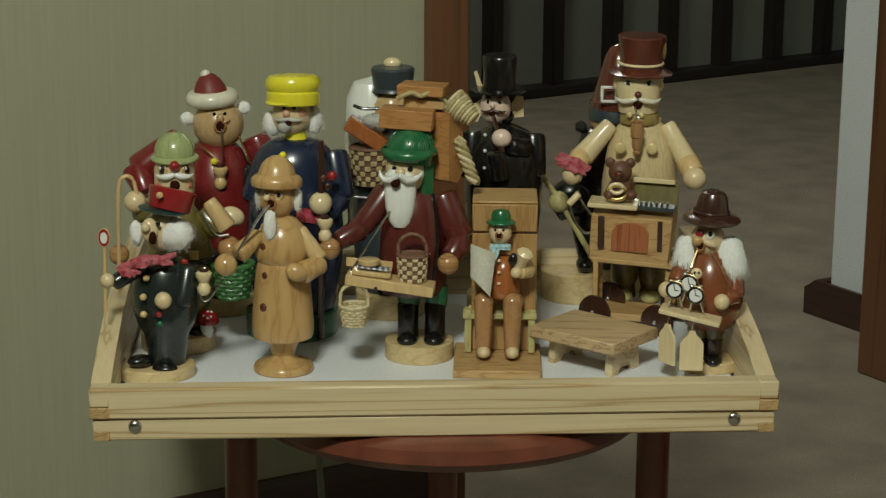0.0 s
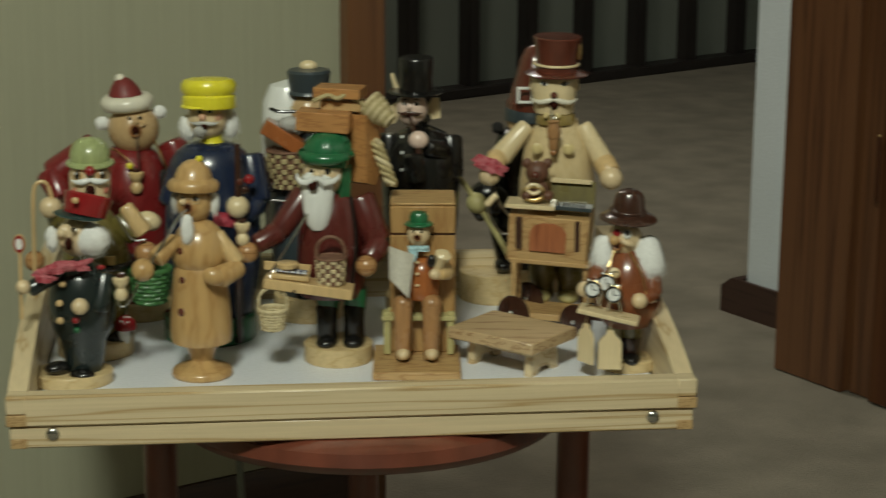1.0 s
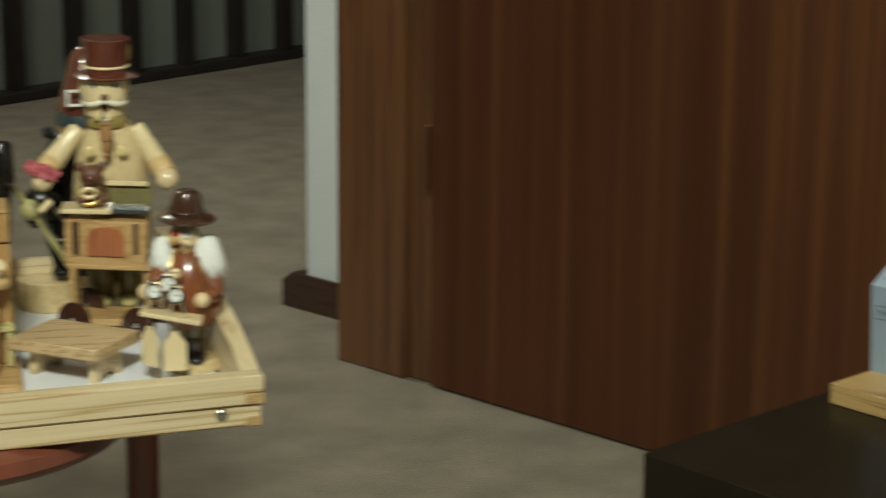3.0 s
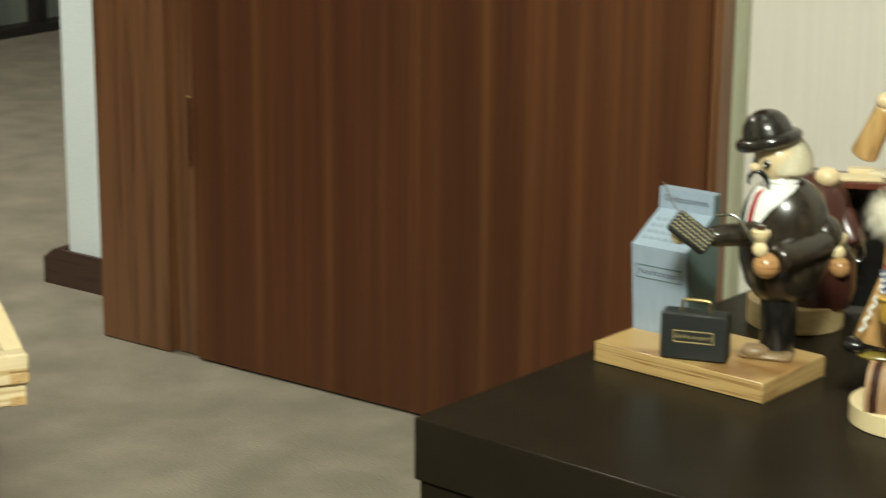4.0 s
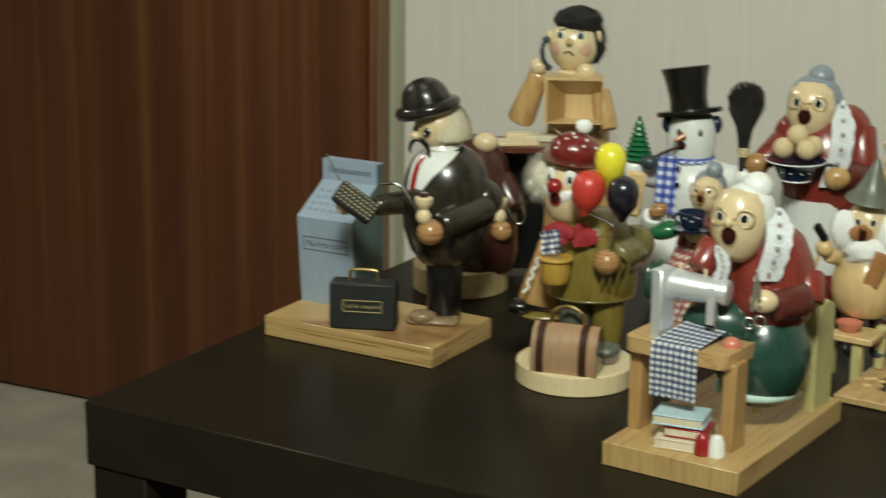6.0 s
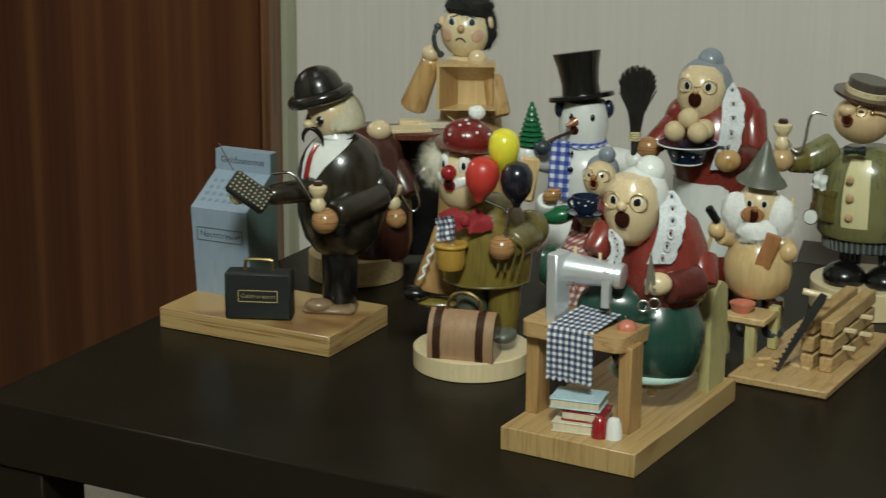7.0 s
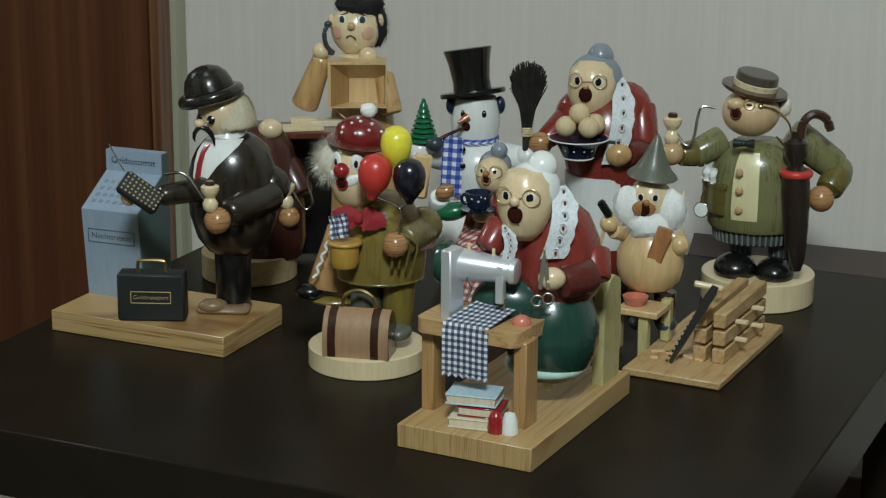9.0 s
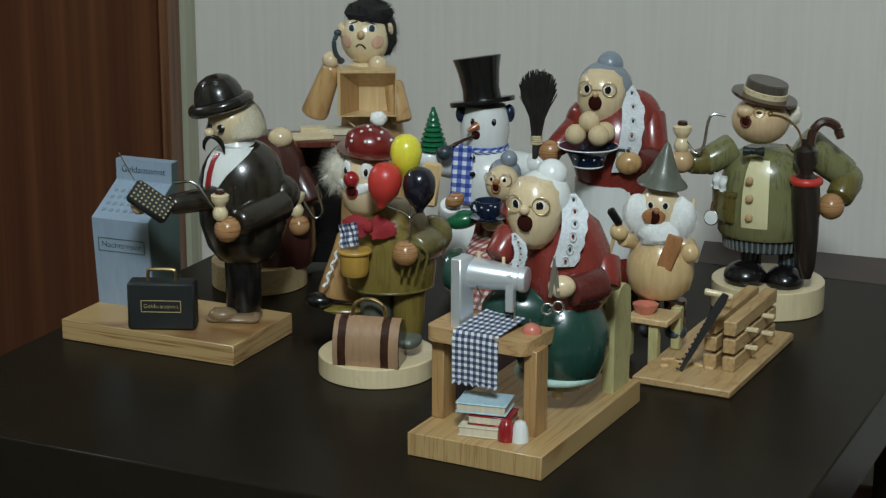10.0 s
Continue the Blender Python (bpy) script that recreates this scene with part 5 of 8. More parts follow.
# -- organ grinder in pale wood with a barrel organ cart
U = 0.0005625
f = Form(1128, 556)
sel = thing("organ_grinder_figurine", stand(0.1940, 1.8950, TZ, -5.8), "large pale wood organ grinder figurine with a wheeled barrel organ", "figurine", GROUP_A)


COLLAR = lacquer("gold_olive_paint", (0.26, 0.19, 0.06), 0.24, 0.12, 0.4)


def grinder(g):
    g.p0 = None
    for x in (1103, 1152):
        g.lathe([(18, 0), (22, 6), (20, 26), (21, 30), (24, 40), (26, 100)], OLIVE, g.p(x, 528, 8), seg=22)
        g.ball(g.p(x - 2, 524, -12), (19, 26, 12), W_GREENISH)
    g.lathe([(58, 0), (64, 10), (68, 60), (66, 120), (58, 180), (46, 212), (34, 226), (34, 232)], PALEPINE, g.p(1128, 436, 6), seg=40, squash=(1, 0.85))
    g.lathe([(34, 0), (35, 4), (33, 16), (31, 18)], COLLAR, g.p(1130, 212, 0), seg=32)
    h = g.p(1128, 165, -2)
    g.lathe([(22, -36), (33, -28), (38, 0), (40, 30), (38, 34), (0, 36)], W_CREAM, h, seg=30)
    for s in (-1, 1):
        g.ball(oncyl(h, 39, s * 27, 26), (8, 1.6, 3.6), WHITE, (0, 0, s * 27), 12)
        g.ball(oncyl(h, 39.9, s * 26, 26), (4, 1.6, 3.8), BLACK, (0, 0, s * 26), 10)
        horn(g, [oncyl(h, 39.8, s * 39, 27), oncyl(h, 40.4, s * 27, 30.5), oncyl(h, 40, s * 16, 26)], [0.6, 1.3, 0.6], BROWN, 8)
        g.box(oncyl(h, 38, s * 84, 34), (8, 12, 18), W_CREAM, (0, 0, 0), 3)
        horn(g, [oncyl(h, 39.5, s * 40, 34), oncyl(h, 40, s * 28, 37), oncyl(h, 40, s * 16, 34)], [0.8, 2.0, 0.8], BROWN, 8)
        g.ball(oncyl(h, 38, s * 90, 18), (5, 6, 11), W_CREAM, seg=10)
    g.ball(oncyl(h, 41, 0, 7), 6.5, REDBROWN, seg=16)
    for k in (-1, 1):
        horn(g, [oncyl(h, 41, k * 2, 0), oncyl(h, 43, k * 16, -3), oncyl(h, 43, k * 34, -6), oncyl(h, 43, k * 52, -5), oncyl(h, 44, k * 62, -1)], [3.2, 5, 4.6, 3, 0.8], SANTAFUR, 10)
    g.ball(oncyl(h, 36, 0, -10), (8, 5, 8), DARKHOLE, seg=14)
    g.lathe([(54, 0), (55, 2), (50, 4), (40, 6), (37, 8), (36, 32), (42, 64), (40, 66), (0, 66)], REDBROWN, g.p(1132, 127, -2), (2, 1, 0), 40)
    g.ring(g.p(1132, 109, -2), 38, 2.6, W_CREAM, (2, 1, 0))
    g.ball(g.p(1172, 88, -10), (4, 4, 16), BRASS)
    g.rod(g.p(1082, 216, -4), g.p(1030, 280, -20), 15, 20, W_CREAM)
    g.rod(g.p(1031, 274, -20), g.p(1020, 300, -44), 20, 18, W_LIGHT)
    g.ball(g.p(1016, 312, -56), 18, SKIN)
    g.rod(g.p(1176, 214, -4), g.p(1216, 288, -18), 15, 19, W_CREAM)
    g.rod(g.p(1212, 280, -18), g.p(1224, 304, -40), 20, 19, W_LIGHT)
    g.ball(g.p(1225, 312, -48), 20, SKIN)
    crumpled(g, g.p(1018, 294, -70), (34, 7, 16), KERCHIEF, (-30, 18, 0), 44, 5)
    g.tube([g.p(1124, 186, -38), g.p(1124, 214, -60)], 1.6, STEEL)
    g.lathe([(6, 0), (8, 4), (9, 20), (11, 22), (12, 34), (9, 46), (11, 50), (6, 52)], LEGWOOD, g.p(1126, 266, -66), seg=18)
    g.ball(g.p(1126, 270, -66), 6, W_BROWN)
    for x in (1098, 1152):
        g.ball(g.p(x, 263, -53), (10, 3, 10), GOLDPAINT, seg=18)
    for x in (1114, 1134):
        g.ball(g.p(x, 204, -36), (5, 3, 5), GOLDPAINT, seg=12)


piece("grinder_figure", grinder, "pale wooden man with brown top hat")


piece("organ_case", lambda g: g.box(g.p(1118, 418, -92), (136, 66, 80), W_PLANK, (0, 3, -4), 2), "light wood organ case")
piece("top_board", lambda g: g.box(g.p(1088, 362, -96), (84, 62, 8), W_CREAM, (0, 2, -4), 1.5), "cream top board")
piece("bottom_board", lambda g: g.box(g.p(1122, 458, -92), (140, 70, 8), W_PLANK, (0, 3, -4), 1.5), "")
piece("arched_panel", lambda g: g.slab([(-31, -24), (31, -24), (31, 10), (24, 20), (10, 25), (-10, 25), (-24, 20), (-31, 10)], INLAY, g.p(1116, 423, -127), (0, 3, -4), 4), "red-brown arched inlay")
for x in (1067, 1166):
    piece("inlay_strip", lambda g: g.box(g.p(x, 417 + (x - 1116) * 0.05, -127), (11, 4, 56), BROWN, (0, 0, -4), 3), "dark inlaid strip")
piece("lid_edge", lambda g: g.box(g.p(1156, 320, -70), (72, 6, 8), W_CREAM, (0, 2, -4), 1), "")
piece("raised_lid", lambda g: g.box(g.p(1160, 342, -66), (76, 5, 46), OLIVE, (-14, 2, -4), 1), "olive raised lid")
piece("music_bed", lambda g: g.box(g.p(1160, 367, -96), (64, 36, 7), SLATE, (0, 3, -4), 1), "dark recess")
for k in range(6):
    piece("organ_pipe", lambda g: g.rod(g.p(1134 + k * 9, 362, -112), g.p(1134 + k * 9, 358, -84), 2.6, 2.6, STEEL, 10), "")
for x, y in ((1057, -118), (1180, -118), (1064, -66), (1190, -66)):
    piece("cart_leg", lambda g: g.box(g.p(x, 500 if y < -100 else 494, y), (9, 9, 80), W_PLANK, (0, 0, 0), 1), "")
piece("cart_floor", lambda g: g.box(g.p(1126, 552, -70), (126, 84, 12), W_PLANK, (0, 3, -4), 1.5), "")
for x, h, y in ((1056, 556, -128), (1162, 570, -132), (1080, 530, -30), (1196, 540, -34)):
    def wheel(g):
        g.lathe([(0, -4), (25, -4), (30, -3), (31, 0), (30, 3), (25, 4), (0, 4)], BROWN, g.p(x, h, y), (90, 0, -28), 28)
        g.ball(g.p(x - 4, h, y - 5), 4.5, STEEL, seg=10)
    piece("wheel", wheel, "dark brown wheel with steel hub")
piece("crank", lambda g: (g.tube([g.p(1050, 384, -110), g.p(1034, 362, -110), g.p(1026, 344, -112)], 2.6, STEEL), g.rod(g.p(1030, 348, -112), g.p(1012, 368, -116), 6, 6, W_CREAM), g.tube([g.p(1012, 362, -112), g.p(1020, 392, -112), g.p(1036, 414, -112), g.p(1050, 416, -110)], 2.6, STEEL)), "bent steel crank handle")


def bear(g):
    g.ball(g.p(1098, 338, -98), (20, 16, 22), BEARBROWN)
    g.ball(g.p(1099, 308, -100), (20, 18, 20), BEARBROWN)
    for s in (-1, 1):
        g.ball(g.p(1099 + s * 17, 292, -98), (9, 6, 9), BEARBROWN)
        g.ball(g.p(1099 + s * 18, 348, -112), (10, 12, 9), BEARBROWN)
    g.ball(g.p(1097, 314, -116), (8, 7, 7), REDBROWN)
    g.ring(g.p(1093, 345, -116), 17, 4, BRASS, (80, 0, 0), 20, (1, 0.7))
    g.ring(g.p(1093, 338, -116), 11, 3.5, W_CREAM, (80, 0, 0), 20, (1, 0.7))


piece("toy_bear", bear, "brown toy bear with a drum")

# -- clock seller with long white hair
RUSSET = lacquer("russet_lacquer", (0.20, 0.062, 0.024), 0.24, 0.16, 0.4)
f = Form(1253, 652)
disc(f.sub("base_disc", "wooden base disc"), 52, 20, W_BASE, (1.0, 0.85))
f.ball(f.p(1262, 636, -26), (16, 24, 11), BLACK)
f.ball(f.p(1230, 638, -22), (15, 22, 11), BLACK)
for x in (1262, 1234):
    f.lathe([(13, 0), (15, 10), (16, 40), (16, 44)], BROWN, f.p(x, 640, -8), seg=18)
    f.lathe([(15, 0), (18, 12), (20, 36)], OLIVE, f.p(x + 1, 598, -6), seg=18)
f.lathe([(40, 0), (52, 18), (58, 46), (57, 74), (50, 104), (38, 126), (24, 140), (14, 146)], RUSSET, f.p(1254, 572, 0), seg=36)
hd = f.p(1252, 418, -6)
f.ball(hd, (30, 29, 31), SKIN, seg=24)
f.ball(on(hd, 30, -32, 20), (8, 5, 8), RED, (0, 0, -30), 14)
f.ball(on(hd, 30, 10, 18), (8, 5, 9), WHITE, (0, 0, 10), 14)
f.ball(on(hd, 33, 8, 20), (4.5, 4, 5.5), BLACK, seg=10)
f.ball(on(hd, 32, -34, -4), (10, 8, 9), W_HONEY, seg=14)
mouth(f, hd, 30, -24, -18, 9, W_BROWN)
f.ball(on(hd, 31, 8, -10), (12, 6, 6), SKIN, (0, 20, 0), 12)
f.hair(f.p(1218, 430, -2), (13, 14, 20), FUR_W, 160, 0.3, 0.6, 51, 0.6)
f.fall(f.p(1216, 422, -6), (15, 18, 10), FUR_W, 52, 420, 53, 0.7, -150, 40, 0.5)
f.hair(f.p(1288, 430, -2), (17, 16, 22), FUR_W, 200, 0.3, 0.6, 52, 0.6)
f.fall(f.p(1290, 422, -6), (20, 20, 10), FUR_W, 60, 620, 54, 0.7, -50, 160, 0.6)
s = f.sub("hat", "dark brown hat")
s.lathe([(50, 0), (51, 2), (48, 6), (40, 9), (31, 12), (28, 24), (25, 42), (20, 50), (9, 54), (0, 55)], BROWN, f.p(1258, 383, -6), (3, 3, 0), 40)
s.ring(f.p(1258, 367, -6), 30, 3, BROWN, (3, 3, 0))
f.rod(f.p(1214, 458, -6), f.p(1198, 500, -40), 17, 16, RUSSET)
f.ball(f.p(1182, 512, -52), 14, SKIN)
f.rod(f.p(1296, 464, -6), f.p(1300, 520, -30), 18, 17, RUSSET)
f.rod(f.p(1300, 518, -30), f.p(1284, 524, -54), 15, 13, RUSSET)
f.ball(f.p(1277, 530, -62), 14, SKIN)
f.tube([f.p(1234, 440, -36), f.p(1222, 480, -56), f.p(1208, 540, -68)], 1.4, BRASS)
f.tube([f.p(1258, 440, -36), f.p(1280, 480, -50), f.p(1290, 520, -56)], 1.4, BRASS)
U = 0.000513
ob = f.make("clock_seller_figure", U)
sel = thing("clock_seller_figurine", stand(0.2413, 1.7164, TZ, -8.0), "wooden clock seller figurine with white hair and dark brown hat", "figurine", GROUP_A)
ob.parent = sel
piece("sales_tray", lambda g: g.box(g.p(1224, 556, -86), (106, 46, 8), W_CREAM, (0, 10, -6), 1.5), "light wooden sales tray")
for x, h, y, r in ((1198, 512, -88, 14), (1234, 520, -92, 14), (1222, 500, -74, 15)):
    def clock(g):
        g.lathe([(0, -7), (r, -7), (r + 1.5, -3), (r + 1.5, 6), (r - 1.5, 7), (0, 6)], BRASS, g.p(x, h, y), (82, 0, -10), 26)
        g.lathe([(r - 2, 7), (0, 7.4)], WHITE, g.p(x, h, y), (82, 0, -10), 26)
        g.ring(g.p(x - 1, h + 1, y - 7), r - 1, 2, BLACK, (82, 0, -10), 24)
        g.tube([g.p(x - 1, h + 1, y - 8), g.p(x - 2, h - 9, y - 8)], 0.9, BLACK, 5)
        g.tube([g.p(x - 1, h + 1, y - 8), g.p(x + 6, h + 2, y - 8)], 0.9, BLACK, 5)
        for s in (-1, 1):
            g.rod(g.p(x + s * 7, h + r * 0.7, y), g.p(x + s * 12, h + r + 16, y + 4), 2.4, 1.8, STEEL, 10)
            g.ball(g.p(x + s * 7, h - r - 1, y), (5, 4, 4), STEEL, seg=10)
    piece("alarm_clock", clock, "small brass alarm clock with white dial")
piece("figure_head_clock", lambda g: (g.ball(g.p(1234, 482, -72), (10, 5, 10), W_CREAM), g.ball(g.p(1231, 480, -77), 2, BLACK, seg=8), g.ball(g.p(1238, 480, -77), 2, BLACK, seg=8)), "round cream button face")
for x, h, y, ry in ((1184, 608, -84, -50), (1226, 618, -96, 4)):
    piece("hanging_sign", lambda g: (g.slab([(-20, -36), (20, -36), (20, 12), (15, 20), (8, 26), (5, 34), (-5, 34), (-8, 26), (-15, 20), (-20, 12)], W_CREAM, g.p(x, h, y), (0, 0, ry), 5), g.tube([g.p(x, h - 32, y), g.p(x + 4, h - 54, y + 4)], 0.9, STRAW)), "pale shield-shaped hanging board")


def letters(body, size, mat, parent, m, name="lettering", label=""):
    """Raised built-in-font lettering as a mesh part."""
    cu = bpy.data.curves.new("letters", "FONT")
    cu.body, cu.size, cu.align_x, cu.align_y, cu.extrude, cu.offset = body, size, "CENTER", "CENTER", 0.0002, -0.018 * size
    tmp = bpy.data.objects.new("letters", cu)
    scene.collection.objects.link(tmp)
    bpy.context.view_layer.update()
    me = bpy.data.meshes.new_from_object(tmp.evaluated_get(bpy.context.evaluated_depsgraph_get()))
    bpy.data.objects.remove(tmp)
    me.materials.clear()
    me.materials.append(mat)
    ob = new(name, me)
    ob.parent = parent
    ob.matrix_local = m
    if label:
        ob["label"] = label
    return ob


def placed(name, fn, at, turn, label=""):
    """A part built in its own frame and set at a place and turn on the thing sel."""
    g = Form(0, 0)
    fn(g)
    o = g.make(name, U, sel, label)
    o.location = [k * U for k in at]
    o.rotation_euler = (0, 0, radians(turn))
    return o


ATM_BLUE = lacquer("grey_blue_paint", (0.27, 0.335, 0.42), 0.42, 0.06, 0.1)
ATM_KEY = lacquer("key_grey_paint", (0.19, 0.255, 0.30), 0.42, 0.06, 0.1)
ATM_GREEN = lacquer("grey_green_paint", (0.085, 0.125, 0.118), 0.42, 0.08, 0.1)
CASE_BLACK = lacquer("matt_black_paint", (0.012, 0.014, 0.013), 0.55, 0.1, 0.0)
MINT = lacquer("mint_lace", (0.45, 0.60, 0.52), 0.6, 0.1, 0.0)
STRIPES = lacquer("grey_stripes", (0.16, 0.165, 0.15), 0.4, 0.1)
LACE = lacquer("white_lace", (0.62, 0.64, 0.66), 0.7, 0.15, 0.0, (400, 400, 400))
GREYHAIR = lacquer("grey_hair_paint", (0.22, 0.25, 0.29), 0.3, 0.08, 0.3)
GREENSKIRT = lacquer("bottle_green_lacquer", (0.018, 0.055, 0.04), 0.24, 0.15, 0.4)
WARMRED = lacquer("warm_red_lacquer", (0.20, 0.03, 0.021), 0.25, 0.15, 0.4)
OLIVE_L = plain_wood("olive_stained_wood", (0.185, 0.18, 0.075), (0.115, 0.115, 0.045), (130, 130, 6), 0.26, 0.35, 4.0)
OLIVE_Y = plain_wood("mustard_stained_wood", (0.21, 0.155, 0.032), (0.15, 0.107, 0.021), (110, 110, 8), 0.28, 0.3, 4.0)
GREYGREEN = lacquer("grey_green_lacquer", (0.10, 0.107, 0.08), 0.4, 0.12, 0.1)
UMBRELLA = lacquer("umbrella_black_brown", (0.018, 0.012, 0.009), 0.28, 0.15, 0.4)
SUIT = plain_wood("suit_stained_wood", (0.026, 0.020, 0.013), (0.010, 0.0075, 0.005), (110, 110, 8), 0.27, 0.4, 4.0)
BOOK_C = lacquer("cream_pages", (0.62, 0.55, 0.40), 0.6, 0.1, 0.0)
BOOK_B = lacquer("pale_blue_cover", (0.42, 0.56, 0.62), 0.45, 0.12, 0.0)
HATBLACK = lacquer("black_brown_hat_lacquer", (0.013, 0.011, 0.009), 0.2, 0.2, 0.5)
BALLOON_R = lacquer("bright_red_lacquer", (0.50, 0.040, 0.028), 0.34, 0.05, 0.15)
PINE_HONEY = plain_wood("honey_pine", (0.50, 0.33, 0.135), (0.27, 0.135, 0.045), (3, 5, 130), 0.42, 0.15, 5.0)
POTCLAY = lacquer("ochre_lacquer", (0.46, 0.27, 0.045), 0.28, 0.1, 0.3)
BALLOON_K = lacquer("blue_black_lacquer", (0.010, 0.010, 0.018), 0.2, 0.05, 0.4)
SILVER = base_mat("brushed_aluminium", 0.33, 0.55)[0]
SILVER.node_tree.nodes["Principled BSDF"].inputs["Base Color"].default_value = (0.70, 0.72, 0.74, 1)

# -- banker at a cash machine, on a board
U = 0.0005535
f = Form(315, 590)
sel = thing("banker_figurine", stand(0.9469, 1.6026, BZ, -30.6), "wooden banker figurine with bowler hat beside a grey-blue cash machine", "figurine", GROUP_B)
placed("base_board", lambda g: g.box((0, 0, 18.5), (347, 204, 37), PINE_HONEY, (0, 0, 0), 1.5), (0, -15, 0), -32.6, "pine base board")


def atm(g):
    prof = [(14, 0), (0, 166), (90, 216), (90, 254), (114, 254), (114, 0)]
    g.slab(prof, ATM_BLUE, (0, 0, 0), (0, 0, 90), 112)


atm_ob = placed("cash_machine", atm, (-96, 46, 32), -29.5, "grey-blue wooden cash machine with sloping keypad")
placed("machine_side", lambda g: g.slab([(17, 0), (3, 164), (92, 215), (92, 252), (112, 252), (112, 0)], ATM_GREEN, (56.5, 0, 1), (0, 0, 90), 1.6), (-96, 46, 32), -29.5, "grey-green side panel")
letters("Geldautomat", 17 * U, CASE_BLACK, atm_ob, pose(0, 89.0 * U, 236 * U, 90, 0, 0), label="black lettering on the header")
letters("Nachttresor", 16 * U, CASE_BLACK, atm_ob, pose(0, 3.9 * U, 118 * U, 95, 0, 0), label="black lettering on the front")


for i in range(7):
    for j in range(4):
        placed("key", lambda g: g.box((-42 + i * 14, 20 + j * 15, 166 + (20 + j * 15) * 0.555), (8, 8, 1.6), ATM_KEY, (29.6, 0, 0), 0.6), (-96, 46, 32), -29.5)


def plate_frame(g):
    for dx, dz, w, h in ((0, 130, 92, 1.5), (0, 106, 92, 1.5), (-46, 118, 1.5, 24), (46, 118, 1.5, 24)):
        g.box((dx, 14 - dz * 0.0843 - 0.4, dz), (w, 1.5, h), ATM_GREEN, (0, 0, 0), 0.3)


placed("plate_frame", plate_frame, (-96, 46, 32), -29.5, "thin grey-green frame round the lettering")


GOLDPAINT = lacquer("gold_paint", (0.50, 0.38, 0.16), 0.4, 0.1, 0.1)


def case(g):
    g.box((0, 0, 43), (116, 40, 84), CASE_BLACK, (0, 0, 0), 4)
    g.tube([(-24, 0, 84), (-24, 0, 98), (-18, 0, 104), (18, 0, 104), (24, 0, 98), (24, 0, 84)], 3.2, BRASS)
    for dx, dz, w, h in ((0, 54, 68, 1.3), (0, 34, 68, 1.3), (-34, 44, 1.3, 20), (34, 44, 1.3, 20)):
        g.box((dx, -20.4, dz), (w, 1.2, h), GOLDPAINT, (0, 0, 0), 0.2)


case_ob = placed("briefcase", case, (-24, -78, 37), -10, "black briefcase with brass handle")
letters("Geldtransport", 10.5 * U, GOLDPAINT, case_ob, pose(0, -20.6 * U, 44 * U, 90, 0, 0), label="gold lettering")


FUR_BEIGE = blotched("beige_fur", (0.50, 0.44, 0.30), (0.62, 0.56, 0.41), 60.0, 0.9)
SHOEWOOD = lacquer("olive_brown_shoe_paint", (0.22, 0.145, 0.075), 0.35, 0.15, 0.2)


